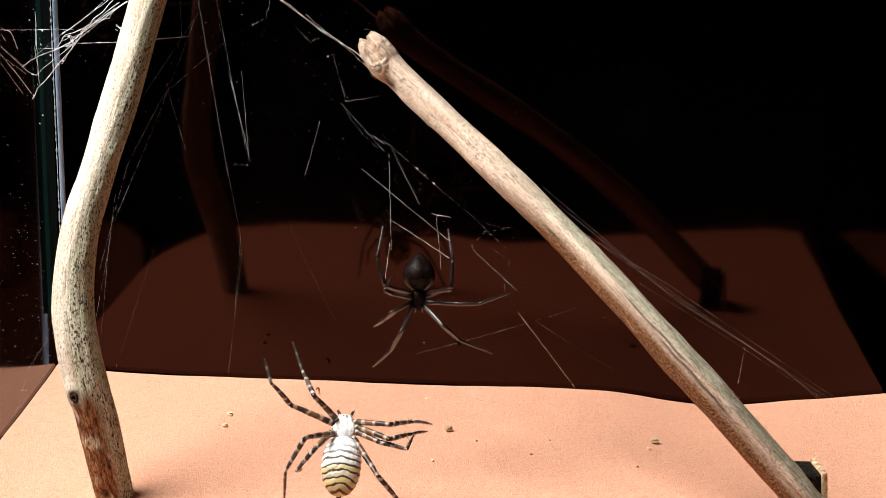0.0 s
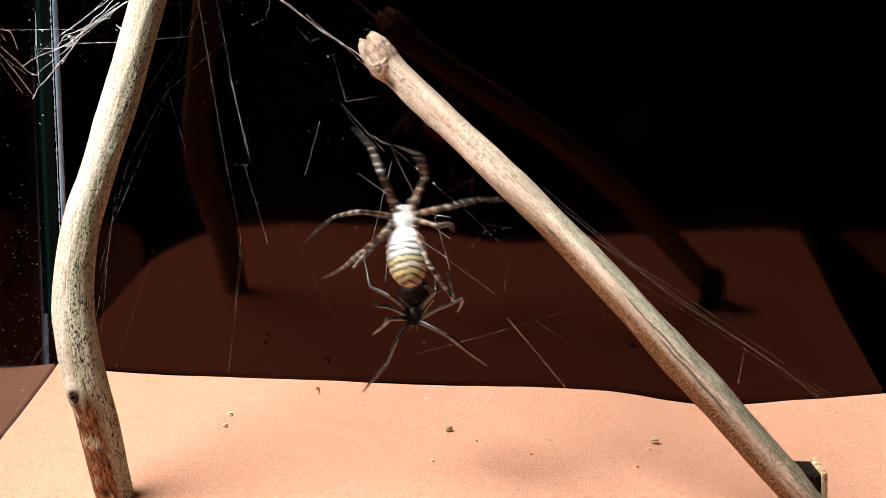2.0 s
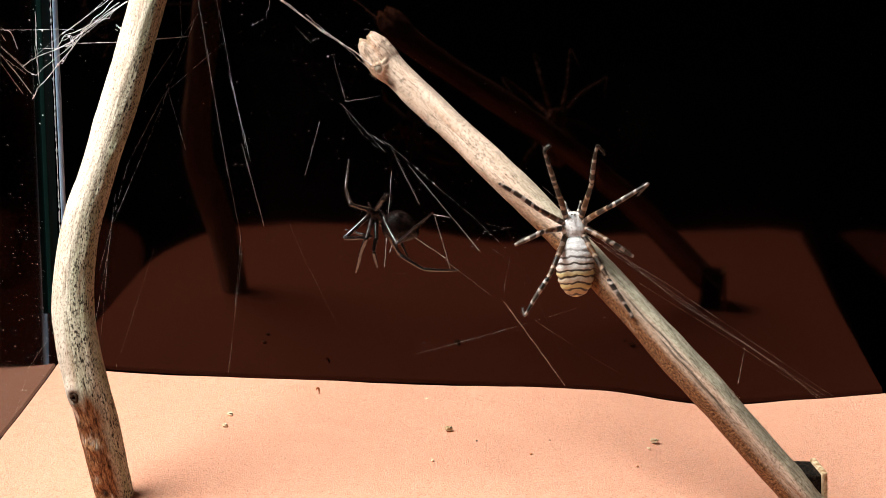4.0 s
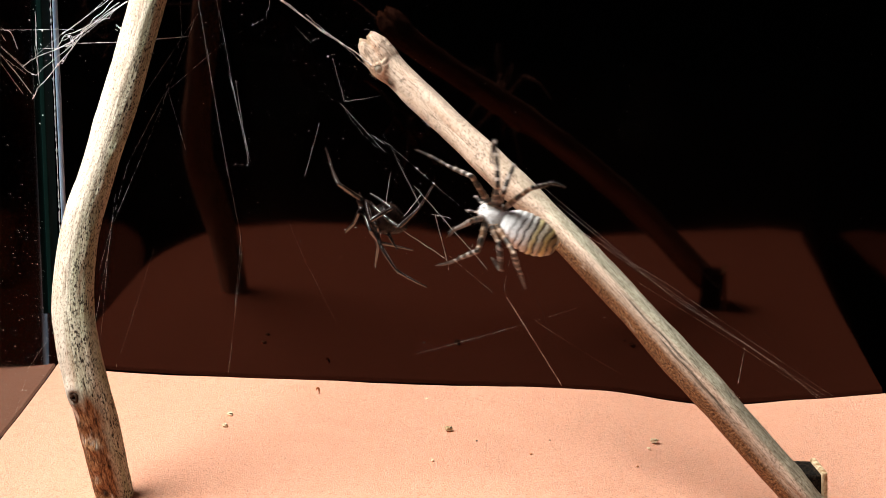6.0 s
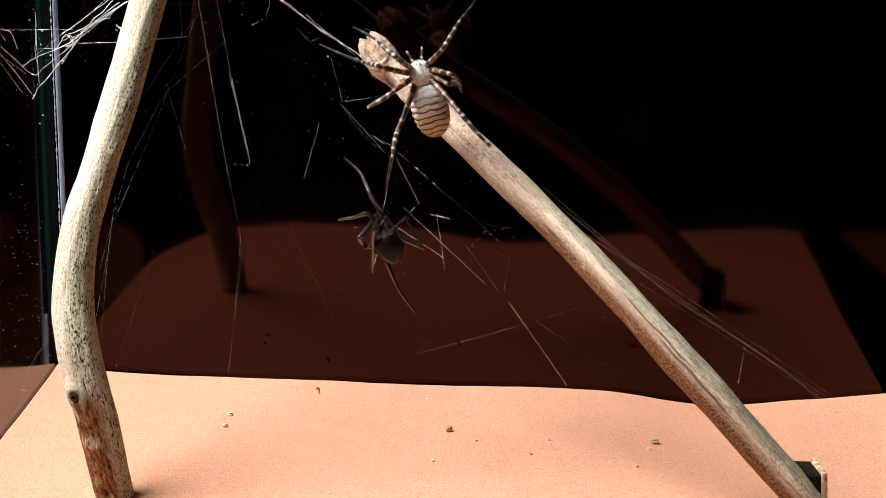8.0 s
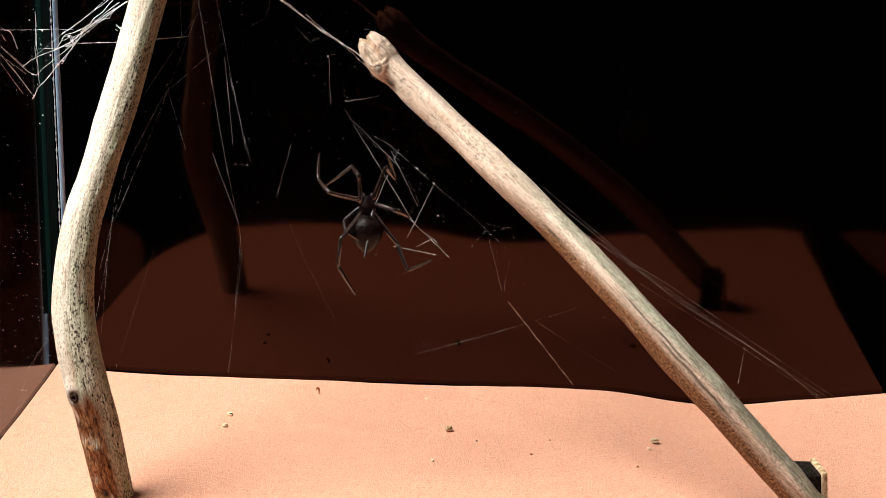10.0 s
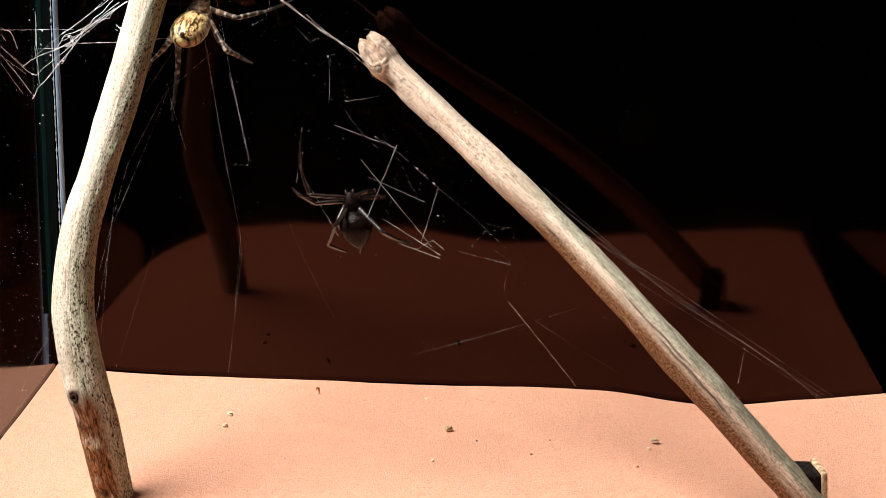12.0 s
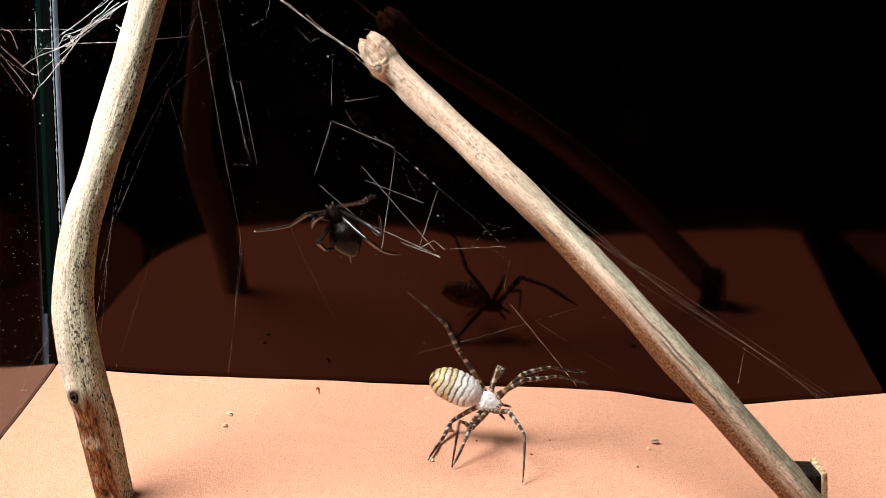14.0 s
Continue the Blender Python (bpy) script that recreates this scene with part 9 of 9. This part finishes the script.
    black.at(10.3, (-34.9, -70.0, 71.2), (0.01, 0.23, 0.97), (0.08, -0.97, 0.23),
              (-44.3, -73.9, 77.5, -46.5, -67.1, 80.1, -49.2, -58.1, 83.6), (-36.6, -70.7, 82.3, -38.0, -64.3, 83.0, -46.0, -62.5, 78.9), (-41.1, -70.2, 70.2, -40.8, -73.9, 69.0, -36.3, -74.5, 67.0), (-41.5, -78.4, 68.0, -42.1, -78.5, 60.5, -37.6, -79.0, 52.2), (-30.4, -66.8, 84.3, -29.3, -60.9, 79.7, -29.8, -67.1, 87.5), (-28.1, -75.1, 74.4, -25.7, -69.4, 72.2, -24.1, -60.7, 69.6), (-33.7, -72.6, 69.0, -34.1, -74.9, 65.9, -34.7, -77.9, 61.9), (-26.6, -71.4, 64.0, -23.5, -74.4, 57.7, -17.1, -67.7, 59.0))
    black.at(10.5, (-35.0, -70.0, 71.1), (0.01, 0.23, 0.97), (0.08, -0.97, 0.23),
              (-44.5, -73.9, 77.3, -46.6, -67.1, 79.9, -49.3, -58.1, 83.5), (-36.8, -70.7, 82.2, -37.9, -64.3, 83.0, -46.1, -62.5, 79.1), (-41.3, -70.1, 70.3, -41.0, -73.8, 69.1, -36.4, -74.4, 67.2), (-41.7, -78.4, 67.9, -42.2, -78.6, 60.3, -37.6, -79.4, 52.2), (-30.5, -66.8, 84.2, -29.4, -60.9, 79.5, -29.9, -67.1, 87.4), (-28.2, -75.1, 74.3, -25.8, -69.4, 72.1, -24.2, -60.7, 69.4), (-33.8, -72.6, 68.9, -34.3, -74.9, 65.8, -34.8, -77.9, 61.8), (-26.8, -71.4, 63.8, -23.6, -74.4, 57.6, -17.2, -67.7, 58.9))
    black.at(11, (-35.4, -70.0, 74.5), (-0.05, 0.22, 0.97), (0.08, -0.97, 0.22),
              (-43.9, -75.9, 78.5, -46.1, -68.9, 80.3, -49.3, -60.0, 83.7), (-37.1, -73.3, 84.6, -38.8, -67.1, 85.9, -44.7, -60.5, 83.6), (-41.7, -71.2, 73.8, -41.6, -74.1, 71.1, -36.9, -72.9, 70.1), (-42.5, -75.9, 68.5, -43.0, -73.6, 61.3, -37.5, -69.6, 54.8), (-31.0, -75.4, 85.2, -30.7, -68.2, 87.6, -32.9, -58.5, 87.6), (-28.3, -74.7, 78.3, -25.3, -69.6, 75.4, -23.4, -61.0, 72.5), (-34.6, -72.5, 72.5, -35.2, -74.8, 69.3, -36.0, -77.7, 65.3), (-27.5, -71.5, 67.2, -23.9, -73.8, 60.9, -16.9, -67.7, 59.8))
    black.at(11.5, (-35.8, -70.0, 76.6), (-0.37, 0.17, 0.91), (0.08, -0.97, 0.22),
              (-42.9, -78.0, 81.2, -47.0, -72.0, 79.1, -49.7, -64.1, 84.7), (-41.7, -76.6, 81.4, -47.9, -76.1, 79.4, -46.1, -67.7, 76.2), (-41.9, -71.2, 74.0, -41.7, -74.3, 71.6, -37.1, -72.6, 70.8), (-42.2, -76.8, 70.0, -43.4, -74.6, 62.8, -41.3, -67.0, 57.6), (-31.2, -76.5, 84.6, -30.7, -75.1, 92.0, -35.9, -67.2, 88.6), (-28.5, -72.2, 78.5, -25.5, -67.0, 75.6, -21.2, -75.2, 76.5), (-35.3, -72.1, 74.6, -35.5, -74.1, 71.2, -35.7, -76.6, 66.9), (-28.9, -71.4, 69.3, -24.2, -76.8, 66.7, -20.8, -69.0, 62.6))
    black.at(12, (-38.3, -70.0, 72.0), (-0.21, 0.21, 0.95), (0.09, -0.97, 0.23),
              (-50.2, -69.2, 76.4, -52.8, -67.6, 83.3, -52.5, -68.8, 93.2), (-48.4, -70.5, 74.3, -51.9, -75.2, 77.4, -55.1, -66.6, 77.6), (-42.3, -73.6, 70.2, -41.3, -71.2, 67.3, -36.8, -69.9, 65.4), (-42.3, -80.4, 70.8, -44.5, -76.6, 64.6, -40.1, -69.2, 60.9), (-34.8, -77.5, 79.5, -33.1, -70.2, 78.2, -33.3, -60.4, 76.2), (-32.7, -75.1, 77.5, -31.4, -68.8, 76.3, -30.4, -59.8, 74.6), (-36.8, -68.7, 69.0, -36.7, -68.3, 65.2, -36.6, -67.7, 60.2), (-29.9, -76.0, 68.3, -26.1, -70.3, 64.9, -22.8, -62.0, 62.2))
    black.at(12.5, (-39.4, -70.0, 69.7), (-0.46, 0.17, 0.87), (0.09, -0.97, 0.23),
              (-52.1, -70.8, 71.7, -55.2, -77.7, 72.5, -57.7, -68.0, 72.3), (-46.3, -76.6, 72.4, -49.2, -71.3, 69.6, -52.7, -63.4, 66.5), (-45.3, -74.5, 70.8, -46.3, -71.3, 68.8, -47.1, -66.7, 67.0), (-42.6, -79.3, 64.4, -40.1, -74.7, 58.9, -35.1, -67.5, 55.5), (-36.3, -76.9, 78.1, -35.5, -69.4, 76.9, -35.8, -59.6, 75.0), (-34.2, -74.8, 74.5, -28.0, -75.4, 72.3, -29.8, -67.2, 68.5), (-34.6, -72.8, 73.0, -31.1, -71.6, 71.8, -33.7, -67.4, 70.8), (-29.6, -75.7, 70.4, -26.2, -69.5, 67.6, -22.2, -61.3, 65.5))
    black.at(13, (-43.0, -70.0, 72.9), (-0.56, 0.14, 0.82), (0.09, -0.97, 0.23),
              (-47.6, -73.5, 84.5, -49.9, -71.3, 91.3, -51.8, -64.6, 98.5), (-49.4, -75.9, 78.7, -51.5, -70.7, 75.2, -54.1, -63.3, 70.4), (-48.2, -74.8, 75.4, -49.2, -72.1, 72.9, -50.2, -68.0, 70.2), (-45.9, -78.6, 66.3, -44.1, -73.2, 61.4, -39.4, -66.5, 56.7), (-40.0, -77.2, 80.3, -38.9, -69.8, 78.9, -38.9, -60.0, 76.9), (-38.3, -75.0, 77.2, -32.2, -75.5, 74.7, -35.5, -67.3, 72.3), (-38.6, -72.9, 76.5, -35.2, -71.7, 75.1, -37.0, -67.4, 73.4), (-32.9, -72.4, 70.3, -28.7, -66.7, 67.4, -24.5, -75.1, 68.4))
    black.at(13.5, (-44.2, -70.0, 72.3), (-0.62, 0.12, 0.78), (0.10, -0.97, 0.23),
              (-54.2, -77.1, 75.5, -58.9, -72.4, 79.2, -57.6, -64.7, 85.5), (-49.3, -76.8, 77.4, -51.2, -70.9, 75.1, -53.1, -62.4, 72.3), (-48.3, -75.4, 74.3, -49.8, -72.7, 72.0, -51.0, -68.4, 70.0), (-46.6, -79.3, 66.4, -44.3, -73.8, 61.8, -39.6, -66.1, 59.0), (-40.1, -76.6, 78.4, -38.9, -69.3, 76.9, -38.9, -59.5, 75.0), (-37.9, -72.5, 76.9, -31.6, -74.3, 76.6, -34.5, -67.3, 71.4), (-38.7, -69.1, 74.4, -35.8, -71.0, 75.9, -36.8, -67.4, 72.6), (-34.4, -72.2, 69.3, -28.7, -77.2, 68.6, -25.5, -68.9, 65.7))
    black.at(14, (-42.1, -70.0, 68.8), (-0.47, 0.16, 0.87), (0.09, -0.97, 0.23),
              (-49.7, -78.1, 73.3, -54.6, -74.2, 69.1, -64.2, -76.6, 67.6), (-45.9, -77.4, 72.7, -48.1, -71.7, 70.1, -50.5, -63.4, 66.9), (-47.1, -74.8, 71.6, -49.0, -72.2, 69.4, -49.7, -68.0, 66.8), (-46.8, -80.2, 66.0, -45.4, -73.6, 62.4, -42.6, -64.7, 61.3), (-35.8, -74.8, 76.1, -34.2, -67.4, 75.5, -33.5, -57.5, 74.0), (-35.6, -72.3, 70.0, -30.4, -75.8, 67.6, -31.6, -67.2, 70.8), (-40.6, -68.7, 66.2, -39.9, -68.3, 62.4, -39.0, -67.8, 57.5), (-34.0, -76.4, 66.3, -29.8, -71.8, 61.9, -25.7, -63.8, 59.3))
    sway(threads[0], (0.0, (-0.0340, -0.0600, 0.0796), (-0.0159, -0.0600, 0.0650)), (2.5, (-0.0342, -0.0600, 0.0780), (-0.0164, -0.0600, 0.0658)), (3.0, (-0.0294, -0.0600, 0.0821), (-0.0136, -0.0600, 0.0635)), (5.3, (-0.0200, -0.0600, 0.0776), (-0.0041, -0.0600, 0.0590)),
         (7.4, (-0.0222, -0.0600, 0.0704), (-0.0048, -0.0600, 0.0542)), (8.0, (-0.0230, -0.0600, 0.0693), (-0.0052, -0.0600, 0.0530)), (10.3, (-0.0384, -0.0600, 0.0930), (-0.0249, -0.0600, 0.0708)), (11.0, (-0.0372, -0.0600, 0.0920), (-0.0243, -0.0600, 0.0724)), (12.0, (-0.0363, -0.0600, 0.0834), (-0.0185, -0.0600, 0.0618)), (14.0, (-0.0363, -0.0600, 0.0819), (-0.0174, -0.0600, 0.0605)))
    sway(threads[1], (0.0, (-0.0297, -0.0600, 0.0860), (-0.0287, -0.0600, 0.0598)), (1.0, (-0.0306, -0.0600, 0.0836), (-0.0337, -0.0600, 0.0589)), (2.0, (-0.0294, -0.0600, 0.0821), (-0.0345, -0.0600, 0.0597)), (3.0, (-0.0288, -0.0600, 0.0836), (-0.0299, -0.0600, 0.0533)), (6.5, (-0.0293, -0.0600, 0.0805), (-0.0332, -0.0600, 0.0549)),
         (8.2, (-0.0294, -0.0600, 0.0821), (-0.0331, -0.0600, 0.0565)), (10.3, (-0.0274, -0.0600, 0.0871), (-0.0369, -0.0600, 0.0644)), (12.0, (-0.0279, -0.0600, 0.0880), (-0.0369, -0.0600, 0.0644)), (12.5, (-0.0279, -0.0600, 0.0879), (-0.0313, -0.0600, 0.0622)), (14.0, (-0.0279, -0.0600, 0.0879), (-0.0315, -0.0600, 0.0581)))
    sway(threads[2], (0.0, (-0.0430, -0.0600, 0.1000), (-0.0307, -0.0600, 0.0867)), (8.2, (-0.0430, -0.0600, 0.0997), (-0.0306, -0.0600, 0.0864)), (10.5, (-0.0390, -0.0600, 0.0939), (-0.0255, -0.0600, 0.0822)), (12.0, (-0.0445, -0.0600, 0.0938), (-0.0276, -0.0600, 0.0879)), (14.0, (-0.0453, -0.0600, 0.0950), (-0.0279, -0.0600, 0.0880)))
    sway(threads[3], (0.0, (-0.0291, -0.0600, 0.0880), (-0.0212, -0.0600, 0.0725)), (8.2, (-0.0291, -0.0600, 0.0880), (-0.0212, -0.0600, 0.0725)), (10.5, (-0.0294, -0.0600, 0.0867), (-0.0223, -0.0600, 0.0720)), (12.0, (-0.0358, -0.0600, 0.0800), (-0.0197, -0.0600, 0.0732)), (14.0, (-0.0364, -0.0600, 0.0790), (-0.0200, -0.0600, 0.0729)))
    sway(threads[4], (0.0, (-0.0165, -0.0600, 0.0695), (-0.0149, -0.0600, 0.0554)), (2.5, (-0.0165, -0.0600, 0.0682), (-0.0126, -0.0600, 0.0555)), (8.2, (-0.0162, -0.0600, 0.0690), (-0.0142, -0.0600, 0.0555)), (10.5, (-0.0189, -0.0600, 0.0765), (-0.0245, -0.0600, 0.0664)), (12.0, (-0.0162, -0.0600, 0.0769), (-0.0205, -0.0600, 0.0617)), (14.0, (-0.0162, -0.0600, 0.0769), (-0.0210, -0.0600, 0.0604)))
    sway(threads[5], (0.0, (-0.0301, -0.0650, 0.0507), (-0.0288, -0.0650, 0.0627)), (3.0, (-0.0297, -0.0650, 0.0547), (-0.0288, -0.0650, 0.0659)), (5.5, (-0.0273, -0.0650, 0.0667), (-0.0205, -0.0650, 0.0764)), (8.2, (-0.0288, -0.0650, 0.0635), (-0.0230, -0.0650, 0.0711)), (10.3, (-0.0275, -0.0600, 0.0607), (-0.0162, -0.0600, 0.0578)), (14.0, (-0.0266, -0.0600, 0.0618), (-0.0150, -0.0600, 0.0577)))
    sway(threads[6], (0.0, (-0.0465, -0.0450, 0.1104), (-0.0429, -0.0450, 0.0981)), (8.2, (-0.0471, -0.0450, 0.1097), (-0.0439, -0.0450, 0.0978)), (10.5, (-0.0477, -0.0450, 0.1103), (-0.0477, -0.0450, 0.0969)), (14.0, (-0.0468, -0.0450, 0.1104), (-0.0470, -0.0450, 0.0961)))
    sway(threads[7], (0.0, (-0.0485, -0.0600, 0.0947), (-0.0525, -0.0600, 0.0798)), (8.2, (-0.0487, -0.0600, 0.0940), (-0.0528, -0.0600, 0.0790)), (10.5, (-0.0574, -0.0600, 0.0872), (-0.0615, -0.0600, 0.0724)), (12.0, (-0.0533, -0.0600, 0.0931), (-0.0548, -0.0600, 0.0774)), (12.5, (-0.0459, -0.0600, 0.0937), (-0.0502, -0.0600, 0.0775)), (14.0, (-0.0452, -0.0600, 0.0953), (-0.0500, -0.0600, 0.0796)))
    sway(threads[8], (0.0, (-0.0743, -0.0520, 0.1056), (-0.0672, -0.0610, 0.0833)), (8.2, (-0.0743, -0.0520, 0.1056), (-0.0672, -0.0610, 0.0833)), (10.3, (-0.0785, -0.0600, 0.0847), (-0.0706, -0.0600, 0.0634)), (11.0, (-0.0785, -0.0600, 0.0847), (-0.0706, -0.0600, 0.0634)), (12.0, (-0.0540, -0.0600, 0.0813), (-0.0431, -0.0600, 0.0626)), (12.5, (-0.0500, -0.0600, 0.0772), (-0.0344, -0.0600, 0.0621)), (14.0, (-0.0491, -0.0600, 0.0775), (-0.0319, -0.0600, 0.0629)))
    sway(threads[9], (0.0, (-0.0066, -0.0550, 0.0592), (0.0063, -0.0600, 0.0488)), (3.0, (-0.0166, -0.0600, 0.0586), (0.0017, -0.0550, 0.0440)), (7.0, (-0.0135, -0.0600, 0.0619), (0.0025, -0.0550, 0.0448)), (10.3, (-0.0020, -0.0600, 0.0647), (0.0023, -0.0550, 0.0465)), (11.0, (-0.0020, -0.0600, 0.0647), (0.0023, -0.0550, 0.0465)), (12.5, (-0.0134, -0.0600, 0.0579), (0.0044, -0.0550, 0.0588)), (14.0, (-0.0146, -0.0600, 0.0600), (0.0033, -0.0550, 0.0602)))
    sway(threads[10], (0.0, (-0.0273, -0.0650, 0.0683), (-0.0141, -0.0650, 0.0600)), (8.2, (-0.0288, -0.0650, 0.0683), (-0.0156, -0.0650, 0.0600)), (10.3, (-0.0244, -0.0650, 0.0711), (-0.0146, -0.0650, 0.0613)), (11.0, (-0.0250, -0.0650, 0.0720), (-0.0149, -0.0650, 0.0612)), (12.5, (-0.0334, -0.0650, 0.0681), (-0.0151, -0.0650, 0.0596)), (14.0, (-0.0334, -0.0650, 0.0673), (-0.0148, -0.0650, 0.0592)))
    sway(threads[11], (0.0, (-0.0712, -0.0500, 0.1057), (-0.0695, -0.0500, 0.0828)), (3.0, (-0.0714, -0.0500, 0.0779), (-0.0627, -0.0500, 0.0512)), (5.5, (-0.0728, -0.0500, 0.1041), (-0.0695, -0.0500, 0.0812)), (8.2, (-0.0740, -0.0500, 0.1041), (-0.0692, -0.0500, 0.0804)), (10.5, (-0.0761, -0.0500, 0.1106), (-0.0745, -0.0500, 0.0867)), (12.5, (-0.0732, -0.0500, 0.1041), (-0.0676, -0.0500, 0.0796)), (14.0, (-0.0718, -0.0500, 0.1041), (-0.0670, -0.0500, 0.0795)))
    sway(threads[12], (0.0, (-0.0168, -0.0600, 0.0698), (-0.0134, -0.0600, 0.0693)), (8.2, (-0.0171, -0.0600, 0.0695), (-0.0137, -0.0600, 0.0689)), (10.3, (-0.0220, -0.0600, 0.0599), (-0.0174, -0.0600, 0.0628)), (14.0, (-0.0216, -0.0600, 0.0597), (-0.0170, -0.0600, 0.0625)))
    sway(threads[13], (0.0, (-0.0341, -0.0600, 0.0913), (-0.0310, -0.0600, 0.0890)), (8.2, (-0.0341, -0.0600, 0.0913), (-0.0310, -0.0600, 0.0890)), (10.3, (-0.0179, -0.0600, 0.0627), (-0.0150, -0.0600, 0.0603)), (14.0, (-0.0170, -0.0600, 0.0625), (-0.0141, -0.0600, 0.0601)))

    sway(threads[14], (0.0, (0.0061, -0.0500, 0.0407), (0.0268, -0.0130, 0.0036)), (2.0, (0.0032, -0.0500, 0.0387), (0.0240, -0.0130, 0.0035)), (2.6, (0.0018, -0.0500, 0.0403), (0.0240, -0.0130, 0.0035)), (3.0, (0.0010, -0.0500, 0.0420), (0.0247, -0.0130, 0.0034)), (5.5, (0.0021, -0.0500, 0.0464), (0.0229, -0.0130, 0.0035)), (8.2, (0.0030, -0.0500, 0.0442), (0.0250, -0.0130, 0.0035)), (10.3, (0.0022, -0.0500, 0.0450), (0.0273, -0.0130, 0.0034)), (14.0, (0.0027, -0.0500, 0.0444), (0.0282, -0.0130, 0.0033)))
    animate(banded)
    animate(black)


motions()
